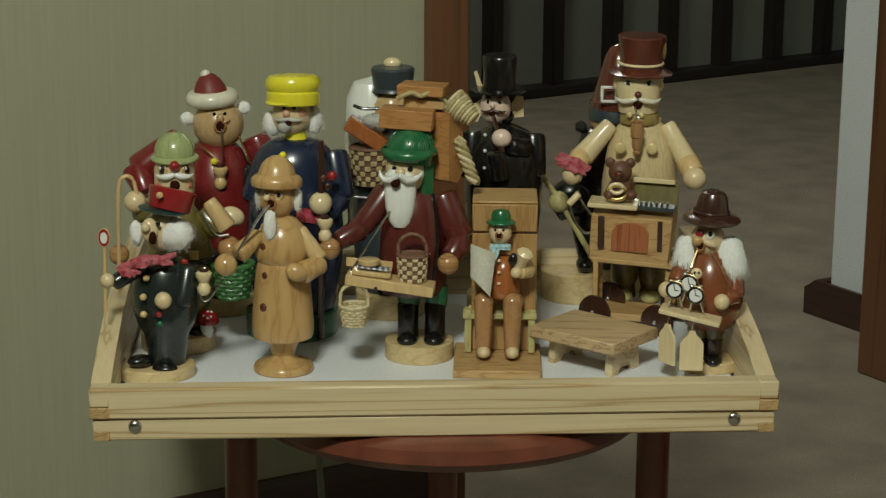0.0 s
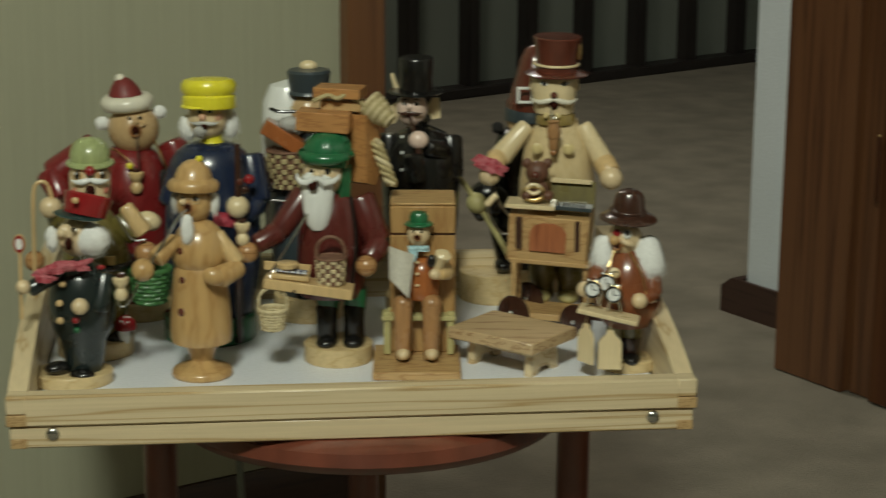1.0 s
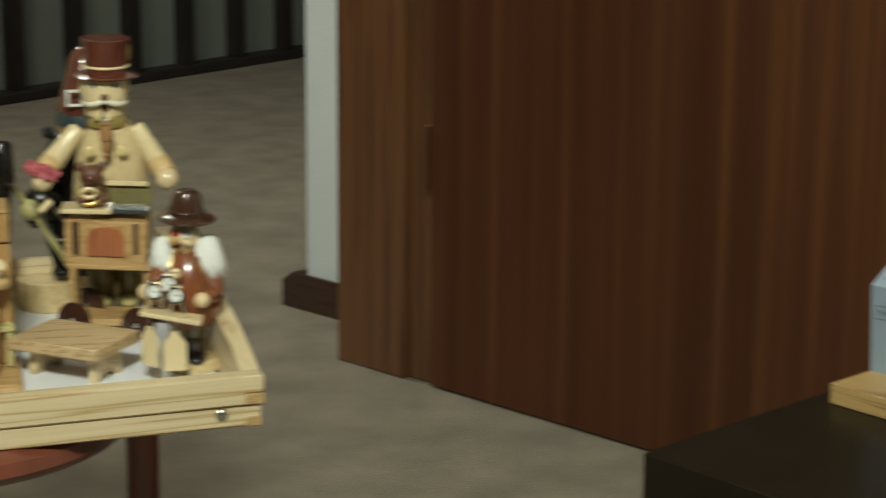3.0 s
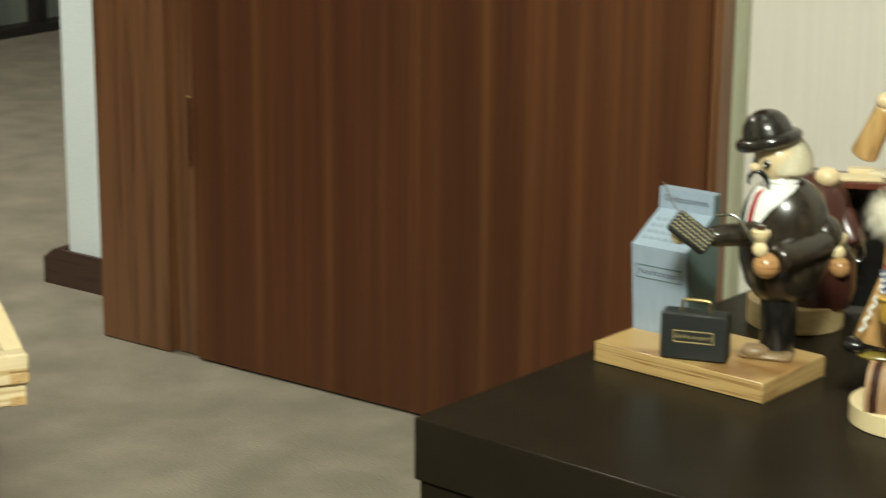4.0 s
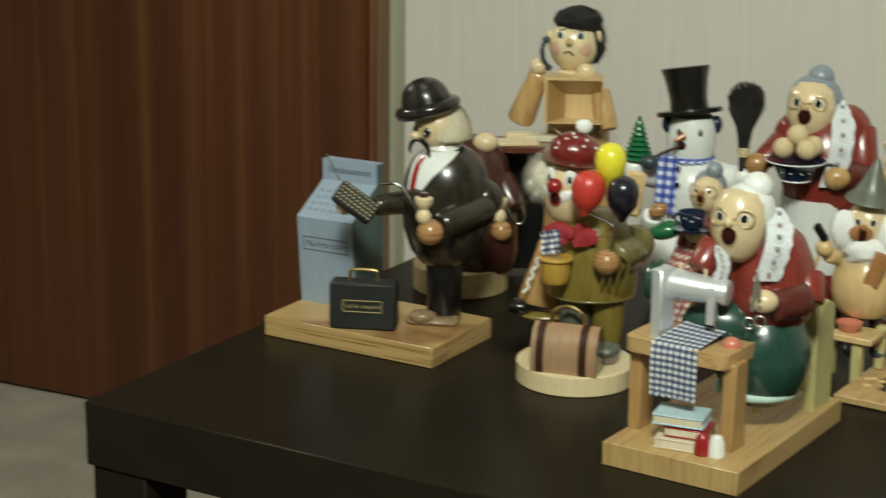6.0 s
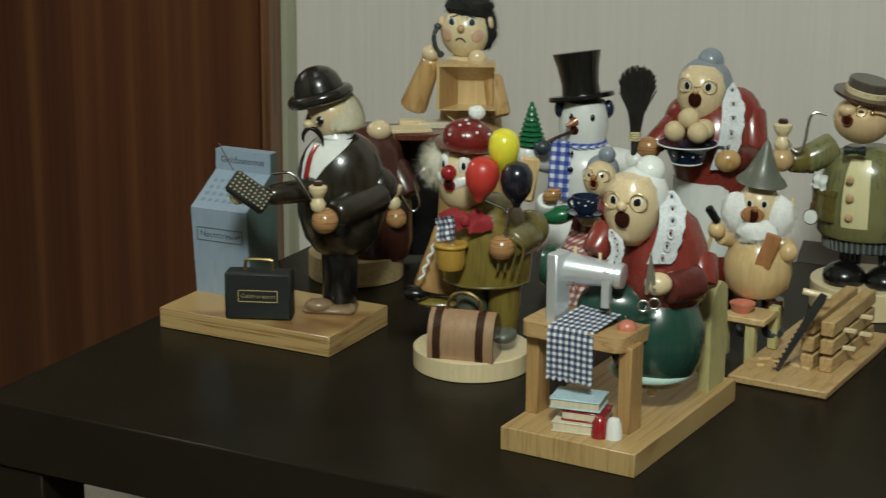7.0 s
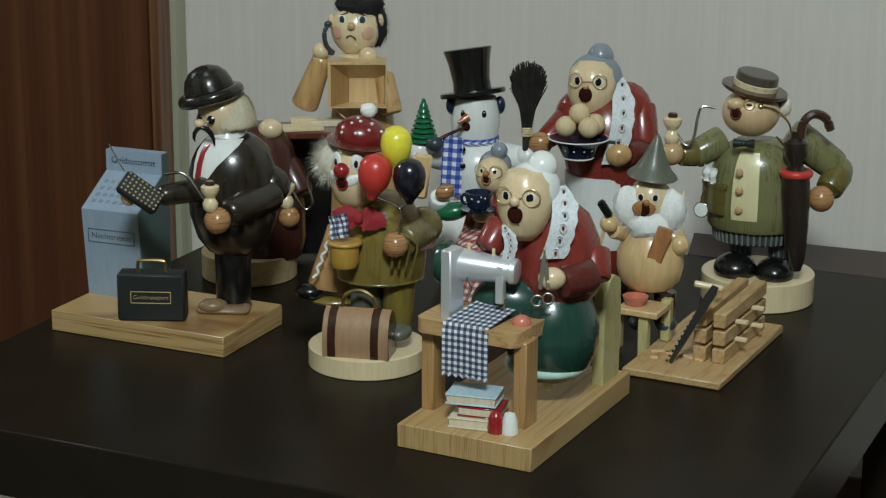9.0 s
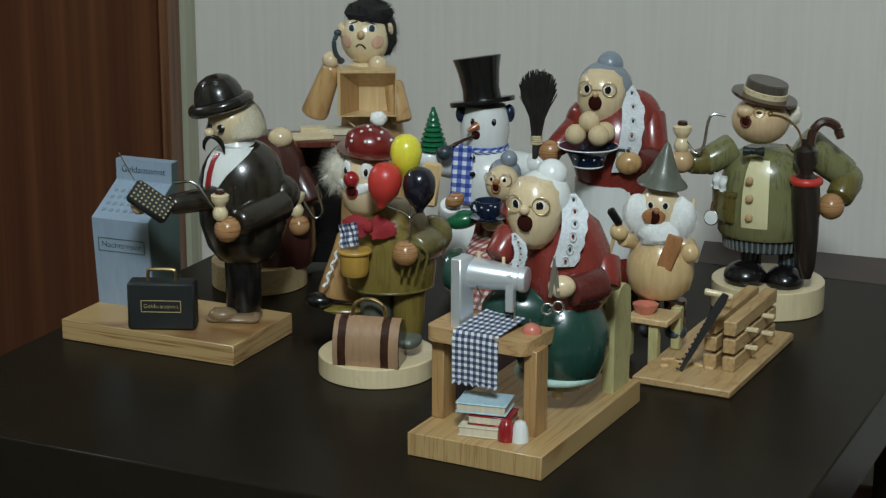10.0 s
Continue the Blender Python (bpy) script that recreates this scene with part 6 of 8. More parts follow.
def banker(g):
    g.box(g.p(412, 560, -46), (92, 60, 18), SHOEWOOD, (0, 0, -12), 8)
    g.ball(g.p(392, 556, -58), (26, 18, 13), SHOEWOOD)
    g.lathe([(28, 0), (31, 10), (31, 60), (33, 110), (30, 116)], BLACK, g.p(430, 556, -30), seg=26)
    body = g.p(430, 464, -24)
    g.lathe([(26, 0), (46, 10), (64, 34), (76, 74), (78, 112), (76, 150), (70, 172), (61, 190), (49, 204), (36, 213), (26, 217)], SUIT, body, (0, 0, 0), 48, (1, 0.92))
    inset(g, [(78, 120, -146, -141), (76, 150, -153, -126), (70, 172, -157, -114), (61, 190, -163, -98), (49, 204, -170, -80), (36, 213, -182, -60)], WHITE, body, 1.8, (1, 0.92))
    inset(g, [(78, 112, -144, -140), (77.5, 124, -147, -138), (76, 150, -146, -137), (70, 172, -147, -138), (61, 190, -149, -139), (49, 204, -152, -138)], RED, body, 4.0, (1, 0.92))
    g.lathe([(31, 0), (33, 4), (30, 14), (27, 16)], WHITE, g.p(414, 258, -28), (-6, 6, 0), 30)
    h = g.p(404, 214, -28)
    g.ball(h, (41, 40, 42), SKIN, seg=28)
    g.ball(g.p(416, 214, -18), (40, 42, 42), FUR_BEIGE, seg=20)
    g.fall(g.p(414, 212, -18), (42, 44, 40), FUR_BEIGE, 20, 1500, 61, 1.0, -14, 190, 0.04)
    g.fall(g.p(372, 222, -26), (10, 12, 14), FUR_BEIGE, 20, 120, 62, 0.7, -170, -40, 0.1)
    g.ball(g.p(384, 227, -66), (7, 3, 7.5), BLACK, (0, 0, -20), 14)
    g.ball(g.p(387, 224, -69), (2.2, 1.4, 2.4), WHITE, seg=8)
    g.ball(g.p(379, 230, -69), (1.4, 1.2, 1.8), WHITE, seg=8)
    g.ball(g.p(366, 222, -62), (4, 2.5, 6), BLACK, (0, 0, -40), 10)
    g.ball(g.p(365, 233, -66), (9, 9, 8), SKIN, seg=16)
    horn(g, [g.p(368, 240, -72), g.p(362, 242, -70), g.p(357, 249, -68), g.p(356, 258, -66), g.p(358, 264, -66)], [3, 4.2, 3.8, 2.6, 0.8], BLACK, 10)
    horn(g, [g.p(368, 240, -72), g.p(377, 243, -72), g.p(384, 250, -70), g.p(389, 260, -68), g.p(391, 271, -66)], [3, 4.8, 4.6, 3.2, 1.0], BLACK, 10)
    b = g.p(385, 182, -30)
    g.lathe([(46, -2), (44, 6), (42, 20), (37, 34), (26, 46), (12, 52), (0, 53)], HATBLACK, b, (-4, -15, 0), 44)
    g.ring(b, 47, 11, HATBLACK, (-4, -15, 0), 40)
    tilt = Euler((radians(-4), radians(-15), 0)).to_matrix()
    for k in range(13):
        z = 12 + k * 2.6
        r = 44 * math.sqrt(max(0.02, 1 - (z / 56) ** 2)) + 0.4
        g.tube([Vector(b) + tilt @ Vector((r * math.sin(radians(a)), -r * math.cos(radians(a)), z)) for a in range(-70, 71, 20)], 0.9, HATBLACK, 6, False, 2)
    g.rod(g.p(392, 344, -66), g.p(298, 358, -104), 22, 18, SUIT)
    g.ball(g.p(248, 358, -100), 15, SKIN, seg=16)
    g.rod(g.p(492, 356, -40), g.p(410, 394, -122), 32, 25, SUIT)
    g.ball(g.p(490, 342, -34), 34, SUIT)
    g.ball(g.p(395, 404, -136), 23, HANDWOOD)
    turned_pipe(g, g.p(383, 388, -142), 48, W_CREAM)
    g.tube([g.p(380, 380, -140), g.p(362, 354, -138), g.p(346, 330, -136), g.p(338, 322, -134), g.p(328, 319, -132), g.p(306, 321, -124)], 2.6, STEEL)


piece("banker_figure", banker, "stout man in a dark suit, white shirt and red tie")


def phone(g):
    g.box((0, 0, 0), (76, 42, 19), CASE_BLACK, (0, 0, 0), 5)
    for i in range(9):
        for j in range(5):
            g.box((-32 + i * 8, -15 + j * 7.5, 10.2), (3.4, 3.4, 1.0), STRAW, (0, 0, 0), 0.6)
    g.tube([(-42, 16, 0), (-90, 30, 26)], 1.2, STEEL)


o = placed("mobile_phone", phone, f.p(267, 352, -116), 0, "large black mobile phone with brass keys")
o.rotation_euler = (radians(52), radians(36), radians(-6))

# -- dark red figure behind the banker
DARKMAROON = lacquer("dark_maroon_lacquer", (0.055, 0.017, 0.012), 0.28, 0.18, 0.3)
U = 0.0006018
f = Form(460, 500)
disc(f.sub("base_disc", "wooden base disc"), 84, 46, W_BASE)
f.lathe([(66, 0), (74, 30), (72, 90), (64, 150), (52, 196), (34, 224), (14, 232)], DARKMAROON, f.p(486, 462, 0), seg=36)
f.rod(f.p(520, 300, -10), f.p(548, 360, -40), 26, 24, DARKMAROON)
f.ball(f.p(494, 240, -24), (22, 20, 18), SKIN)
f.ball(f.p(526, 398, -60), 19, HANDWOOD)
s = f.sub("pipe", "pale turned pipe with bent steel stem")
turned_pipe(s, f.p(522, 382, -62), 46, W_CREAM)
s.tube([f.p(530, 348, -62), f.p(552, 384, -62), f.p(566, 372, -62), f.p(556, 330, -62), f.p(572, 312, -62), f.p(586, 312, -60)], 2.4, STEEL)
ob = f.make("maroon_figurine", U)
set_down(ob, stand(1.1067, 1.6997, BZ, -33.1), "rounded maroon wooden figurine with a turned pipe", "figurine", GROUP_B)

# -- telephoning clerk behind a desk
CHEEK = lacquer("pale_cheek_paint", (0.64, 0.40, 0.27), 0.32, 0.08)
U = 0.0006203
f = Form(655, 470)
sel = thing("clerk_figurine", stand(1.2383, 1.6804, BZ, -36.4), "wooden clerk figurine on the telephone behind a cluttered desk", "figurine", GROUP_B)


def clerk(g):
    g.lathe([(60, 0), (66, 60), (62, 180), (50, 300), (34, 352), (20, 362)], W_HONEY, g.p(660, 470, 20), seg=36, squash=(1, 0.7))
    h = g.p(645, 62, 6)
    g.ball(h, (43, 41, 46), W_CREAM, seg=28)
    for s in (-1, 1):
        q = on(h, (43, 41, 46), -10 + s * 27, 17)
        g.ball(q, (8.5, 1.5, 8), WHITE, (0, 0, s * 27 - 10), 14)
        g.ball(on(h, (43.4, 41.4, 46.4), -10 + s * 26.5, 17), (6.2, 1.6, 7.2), SLATE, (0, 0, s * 27 - 10), 12)
        g.ball(on(h, (43.8, 41.8, 46.8), -12 + s * 26.5, 20), (1.6, 1.2, 1.8), WHITE, seg=8)
        g.tube([on(h, (43, 41, 47), -10 + s * 14, 34), on(h, (43, 41, 47), -10 + s * 26, 30), on(h, (43, 41, 47), -10 + s * 38, 34 - 8)], 1.3, BROWN, 6)
        g.ball(on(h, (41, 39, 43), -10 + s * 40, -12), (13, 2.5, 12), CHEEK, (0, 0, s * 40 - 10), 16)
        g.ball(on(h, (45, 43, 46), 2 + s * 76, 10), (7, 8, 13), SKIN, seg=12)
    nose(g, h, (45, 43, 48), -10, 4, 7, SKIN_D)
    g.tube([on(h, (43.5, 41.5, 46.5), -22, -21), on(h, (43.5, 41.5, 46.5), -14, -16), on(h, (43.5, 41.5, 46.5), -6, -18), on(h, (43.5, 41.5, 46.5), 0, -25)], 1.3, BROWN, 6)
    g.hair(g.p(652, 19, 8), (48, 46, 29), FUR_K, 1500, 0.14, 0.1, 71, 0.9)
    g.hair(g.p(680, 54, 14), (22, 32, 46), FUR_K, 900, 0.14, 0.15, 72, 0.9)
    g.lathe([(34, 0), (36, 6), (28, 12), (20, 14)], W_CREAM, g.p(648, 118, 4), seg=28)
    g.ball(g.p(666, 112, -24), (16, 12, 15), SKIN)
    g.rod(g.p(556, 200, -4), g.p(590, 112, -16), 24, 18, W_HONEY)
    g.ball(g.p(586, 104, -20), 15, SKIN)
    g.rod(g.p(692, 140, -4), g.p(708, 214, -24), 18, 20, W_HONEY)


piece("clerk_figure", clerk, "black-haired clerk with rosy cheeks")
piece("receiver", lambda g: (g.tube([g.p(597, 60, -26), g.p(592, 74, -34), g.p(594, 92, -34), g.p(602, 104, -28)], 4, SLATE), g.ball(g.p(598, 58, -26), (7, 6, 6), SLATE, seg=12), g.ball(g.p(603, 106, -26), (7, 6, 6), SLATE, seg=12), g.tube([g.p(604, 110, -26), g.p(604, 160, -30), g.p(606, 200, -34), g.p(628, 222, -40)], 1.4, STRAW_L)), "dark telephone receiver on a pale cord")


def open_box(g):
    a, b, d = (-50, 50, 40), (-14, 44, 0), 44
    o = g.p(648, 168, -60)
    front = [(a[0], 0, -38), (a[1], 0, -38), (a[1], 0, 42), (a[0], 0, 42)]
    inner = [(a[0] + 5, 0, -36), (a[1] - 2, 0, -36), (a[1] - 2, 0, 37), (a[0] + 5, 0, 37)]
    deep = [(b[0], d, -36), (b[1], d, -36), (b[1], d, 6), (b[0], d, 6)]
    rear = [(a[0], d + 4, -38), (a[1], d + 4, -38), (a[1], d + 4, 42), (a[0], d + 4, 42)]
    vs = [Vector(o) + Vector(q) for q in front + inner + deep + rear]
    sides = [(k, (k + 1) % 4) for k in range(4)]
    g.add(vs, [(i, j, 4 + j, 4 + i) for i, j in sides] + [(12 + i, 12 + j, j, i) for i, j in sides] + [(12, 13, 14, 15)], W_LIGHT)
    g.add(vs, [(4 + i, 4 + j, 8 + j, 8 + i) for i, j in sides[:3]] + [(8, 9, 10, 11)], W_LIGHT)
    g.add(vs, [(7, 4, 8, 11)], W_PLANK_D)


piece("open_box", open_box, "open light wooden box held before the chest")


def desk(g):
    g.box((0, 0, 200), (240, 90, 12), REDBROWN, (0, 0, 0), 2)
    for a in (-108, 108):
        g.box((a, 0, 78), (14, 80, 232), BLACK, (0, 0, 0), 2)
    g.box((0, 38, 80), (204, 8, 220), BLACK, (0, 0, 0), 2)


placed("desk", desk, (-96, -40, 38), 3, "dark red-brown desk")
for nm, c, sz, m, rz in (("paper_stack", (-10, -18, 209), (84, 40, 6), W_CREAM, 8), ("notebook", (46, 14, 211), (66, 30, 10), BOOK_C, -4), ("blotter", (-74, 12, 209), (64, 44, 5), SLATE, 12), ("card_box", (0, 20, 212), (44, 22, 12), W_CREAM, 4), ("ledger_book", (84, -20, 210), (54, 34, 8), REDBROWN, -10)):
    placed(nm, lambda g: g.box(c, sz, m, (0, 0, rz), 1), (-96, -40, 38), 3, "")

# -- clown with balloons and a suitcase
U = 0.0005241
f = Form(668, 655)
sel = thing("clown_figurine", stand(1.0357, 1.3949, BZ, -36.6), "wooden clown figurine with red spotted hat, balloons and suitcase", "figurine", GROUP_B)
piece("base_disc", lambda g: disc(g, 104, 36, W_CREAM), "thick pale wooden disc")


CAPRED = lacquer("dark_red_cap_paint", (0.15, 0.013, 0.012), 0.25, 0.1, 0.3)


REDCLOTH = blotched("red_bow_cloth", (0.26, 0.012, 0.016), (0.34, 0.02, 0.026), 60.0, 0.75, 0.2, 1200.0)
TANCAPE = lacquer("tan_cape_wood", (0.42, 0.24, 0.09), 0.3, 0.14)


def clown(g):
    for x, m, y in ((666, GREYGREEN, -4), (722, OLIVE_Y, -10)):
        g.lathe([(16, 0), (24, 14), (28, 50), (30, 96)], m, g.p(x, 604, y), seg=24)
        g.ball(g.p(x, 596, y - 14), (24, 36, 16), GREYGREEN if m is OLIVE_Y else OLIVE)
    g.ball(g.p(722, 572, -6), (24, 26, 22), WHITE)
    cloth(g, g.p(734, 574, -20), 22, 40, LTBLUE, (0, 0, 20), 2, 1.5, 81)
    g.lathe([(62, 0), (76, 8), (80, 40), (78, 80), (70, 116), (54, 142), (30, 156)], OLIVE_Y, g.p(690, 502, 4), seg=40, squash=(1, 0.85))
    g.ring(g.p(690, 496, 4), 74, 3, OLIVE, (0, 0, 0), 40, (1, 0.85))
    h = g.p(646, 320, -8)
    g.lathe([(0, -56), (22, -50), (38, -34), (44, -8), (44, 16), (40, 40), (30, 52), (0, 56)], SKIN, h, seg=30)
    for s in (-1, 1):
        g.ball(oncyl(h, 41, -24 + s * 27, 36), (11, 4, 16), WHITE, (0, 0, -24 + s * 27), 16)
        g.ball(oncyl(h, 44, -24 + s * 25, 34), (4, 3, 7), BLACK, (0, 0, -24 + s * 25), 10)
    g.ball(oncyl(h, 48, -30, 22), 14, RED, seg=18)
    for k in range(9):
        g.ball(oncyl(h, 42, -28 + (k - 4) * 10, 1 + 2.2 * abs(k - 4)), (11, 5, 12 - abs(k - 4)), WHITE, (0, 0, -28 + (k - 4) * 10), 14)
    g.ball(oncyl(h, 45, -30, 0), (10, 5, 11), DARKHOLE, (0, 0, -30), 14)
    g.ring(oncyl(h, 46, -30, 0), 10, 2, RED, (90, 0, -30), 18)
    g.hair(g.p(604, 290, -2), (28, 22, 34), FUR_P, 700, 1.1, 0.1, 82, 0.5)
    hb = g.p(652, 258, -6)
    g.lathe([(54, 0), (56, 3), (46, 6)], REDBROWN, hb, (6, 6, 0), 36)
    g.ball(g.p(654, 246, -6), (44, 42, 34), CAPRED, (0, 8, 0), 30)
    for a, b in ((-50, 10), (-32, 42), (-12, 12), (0, 50), (22, 20), (40, 38), (-20, 65), (58, 10)):
        g.ball(on(g.p(654, 246, -6), (44, 42, 34), a, b), 3, WHITE, seg=8)
    g.hair(g.p(667, 202, -6), (17, 15, 15), FUR_W, 200, 0.2, 0.05, 83)
    crumpled(g, g.p(630, 392, -74), (29, 4, 20), REDCLOTH, (-8, -10, -14), 85, 3)
    crumpled(g, g.p(672, 396, -72), (29, 4, 22), REDCLOTH, (-8, 8, 14), 86, 3)
    g.ball(g.p(651, 394, -80), (9, 6, 10), REDCLOTH, seg=14, lumps=0.2)
    cloth(g, g.p(618, 408, -78), 36, 40, GINGHAM_N, (-6, -16, -30), 3, 1.5, 84)
    g.lathe([(19, 0), (23, 10), (24, 40), (26, 44)], POTCLAY, g.p(628, 477, -66), seg=24)
    g.ring(g.p(628, 436, -66), 26, 4, POTCLAY)
    g.lathe([(21, 0), (25, 10), (25, 40)], POTCLAY, g.p(628, 478, -67), seg=24)
    g.rod(g.p(760, 416, 10), g.p(726, 436, -70), 34, 26, OLIVE)
    g.ball(g.p(764, 406, 14), 34, OLIVE)
    g.ball(g.p(714, 440, -84), 23, HANDWOOD)
    for x in (708, 720, 732, 744):
        g.tube([g.p(718, 420, -90), g.p(x + 6, 440, -86), g.p(x, 482, -80)], 2.6, OLIVE)


piece("clown_figure", clown, "clown with white-painted mouth and mustard coat")
piece("tan_cape", lambda g: g.lathe([(44, 0), (46, 6), (38, 40), (28, 80), (22, 110), (10, 122)], TANCAPE, g.p(608, 516, 34), (0, 6, 0), 30, (1, 0.8)), "flared tan wooden cape with pale zigzag trim")
piece("zigzag_trim", lambda g: g.tube([g.p(602 - k * 3.6 + (5 if k % 2 else -1), 420 + k * 10, -4 - k * 1.5) for k in range(9)], 2.6, WHITE, 8, False, 3), "pale zigzag trim")
piece("black_shoe", lambda g: g.ball(g.p(566, 525, 18), (26, 20, 14), BLACK), "black lacquered shoe")
piece("olive_foot", lambda g: g.ball(g.p(612, 542, 20), (44, 22, 9), OLIVE_Y), "olive lacquered foot")
piece("seat_back", lambda g: g.box(g.p(758, 316, 40), (34, 10, 80), W_LIGHT, (0, 8, 0), 5), "light wooden seat back")
for x, h, y, m, rx in ((714, 268, -72, YELLOW, 27), (678, 318, -100, BALLOON_R, 29), (736, 326, -108, BALLOON_K, 28)):
    def balloon(g):
        g.lathe([(6, -43), (8, -39), (9, -36), (rx * 0.55, -29), (rx * 0.88, -15), (rx, 3), (rx * 0.92, 18), (rx * 0.66, 29), (rx * 0.3, 34), (0, 35)], m, g.p(x, h, y), (0, 8 if m is BALLOON_R else 0, 0), 28)
        g.tube([g.p(x + 4, h + 40, y), g.p(722, 380, -96), g.p(720, 424, -92)], 1.4, STEEL)
    piece("balloon", balloon, "glossy painted wooden balloon")


TANWOOD = lacquer("tan_suitcase_wood", (0.34, 0.205, 0.11), 0.42, 0.12, 0.1)


def bag(g):
    arch = [(-30, 0), (30, 0), (33, 26), (29, 52), (17, 74), (0, 83), (-17, 74), (-29, 52), (-33, 26)]
    g.slab(arch, TANWOOD, (0, 0, 0), (0, 0, 90), 116)
    big = [(x * 1.035, z * 1.02) for x, z in arch]
    for a in (-42, 34):
        g.slab(big, BROWN, (a, 0, 0), (0, 0, 90), 14)
    g.slab([(x * 0.98, z * 0.98) for x, z in arch], BROWN, (58.5, 0, 0.5), (0, 0, 90), 1.6)
    g.tube([(-30, 0, 82), (-24, 0, 104), (0, 0, 114), (24, 0, 104), (30, 0, 82)], 3.4, BRASS)


placed("suitcase", bag, (-14, -58, 36), -14, "brown barrel-topped suitcase with dark straps")

# -- snowman with top hat, tree and broom
U = 0.0005999
f = Form(850, 505)
sel = thing("snowman_figurine", stand(1.2858, 1.5481, BZ, -39.7), "white wooden snowman figurine with top hat and blue checked scarf", "figurine", GROUP_B)


def snowman(g):
    g.lathe([(40, 0), (64, 14), (80, 50), (84, 84), (76, 120), (56, 150), (58, 170), (64, 190), (62, 214), (50, 236), (30, 250)], WHITE, g.p(860, 500, 0), seg=40)
    h = g.p(857, 218, -4)
    g.lathe([(28, -42), (38, -34), (43, -10), (42, 20), (36, 38), (0, 42)], WHITE, h, seg=32)
    for s in (-1, 1):
        g.ball(oncyl(h, 42, s * 82 + 4, 24), (10, 12, 16), NAVY, seg=14)
        g.ball(oncyl(h, 41.5, -5 + s * 26, 15), (4.5, 3, 6.5), BLACK, (0, 0, -5 + s * 26), 10)
        g.ball(oncyl(h, 43, -6 + s * 26, 18), 1.4, WHITE, seg=6)
    q = oncyl(h, 41, -18, 10)
    g.rod(q, (q[0] - 17, q[1] - 10, q[2] - 8), 8, 2.5, ORANGE)
    g.ball(oncyl(h, 40, -22, -7), (9, 5, 9), DARKHOLE, (0, 0, -22), 14)
    g.ball(oncyl(h, 39.5, 26, -2), (10, 3, 9), SKIN_P, (0, 0, 26), 12)
    g.tube([g.p(838, 238, -44), g.p(812, 250, -56), g.p(794, 260, -62)], 3, BROWN)
    g.ball(g.p(788, 268, -62), (15, 13, 13), SLATE)
    g.lathe([(56, 0), (57, 3), (56, 8), (33, 9), (32, 26), (36, 56), (41, 76), (42, 80), (40, 81), (0, 81)], BLACK, g.p(853, 178, -4), (-9, -8, 0), 44)
    buttons(g, [g.p(836, 277, -58), g.p(836, 306, -62)], 5, BLACK)
    g.rod(g.p(806, 286, -4), g.p(764, 282, -30), 26, 22, WHITE)
    g.ball(g.p(762, 278, -32), 24, WHITE)
    g.rod(g.p(906, 286, -4), g.p(950, 292, -26), 26, 22, WHITE)
    g.ball(g.p(948, 286, -28), 22, WHITE)


piece("snowman_figure", snowman, "white snowman with carrot nose and pipe")


def scarf(g):
    g.lathe([(40, 0), (43, 5), (41, 11)], GINGHAM_B, g.p(856, 258, -4), (2, 0, 0), 32)
    cloth(g, g.p(817, 306, -60), 36, 100, GINGHAM_B, (-4, 2, -10), 1.6, 2, 91)


piece("scarf", scarf, "blue and white checked scarf")


def tree(g):
    for k in range(8):
        z = 8 + k * 8.2
        r = 27 - k * 2.7
        g.lathe([(r * 0.55, z + 7), (r, z), (r * 0.98, z + 2), (r * 0.5, z + 9)], GREEN, g.p(768, 268, -34), seg=18)
    g.lathe([(6, 0), (16, 10), (12, 40), (5, 70), (3, 80), (0, 82)], GREEN, g.p(768, 268, -34), seg=14)


piece("toy_tree", tree, "small green shaved-wood tree")


def broom(g):
    rnd = random.Random(5)
    for k in range(480):
        a, b = rnd.uniform(-1, 1), rnd.uniform(-1, 1)
        e = 146 - 20 * (1 - a * a) + rnd.uniform(-6, 22)
        g.tube([g.p(945 + a * 7, 250, -40 + b * 6), g.p(946 + a * 13, 205, -40 + b * 9), g.p(947 + a * 31 + rnd.uniform(-3, 3), e, -40 + b * 15)], 0.75, BRISTLE, 4, False, 2)
    for k in range(4):
        g.ring(g.p(945, 249 - k * 4, -40), 8.5, 2.2, STRAW_L, (0, 0, 0), 18)
    g.rod(g.p(943, 278, -40), g.p(945, 250, -40), 5, 7, BRISTLE)


piece("broom", broom, "black bristle broom bound with cane")

# -- small grandmother with a cup
U = 0.0005699
f = Form(878, 560)
sel = thing("tea_grandmother_figurine", stand(1.2288, 1.4540, BZ, -40.2), "small wooden grandmother figurine in red checks holding a navy cup", "figurine", GROUP_B)


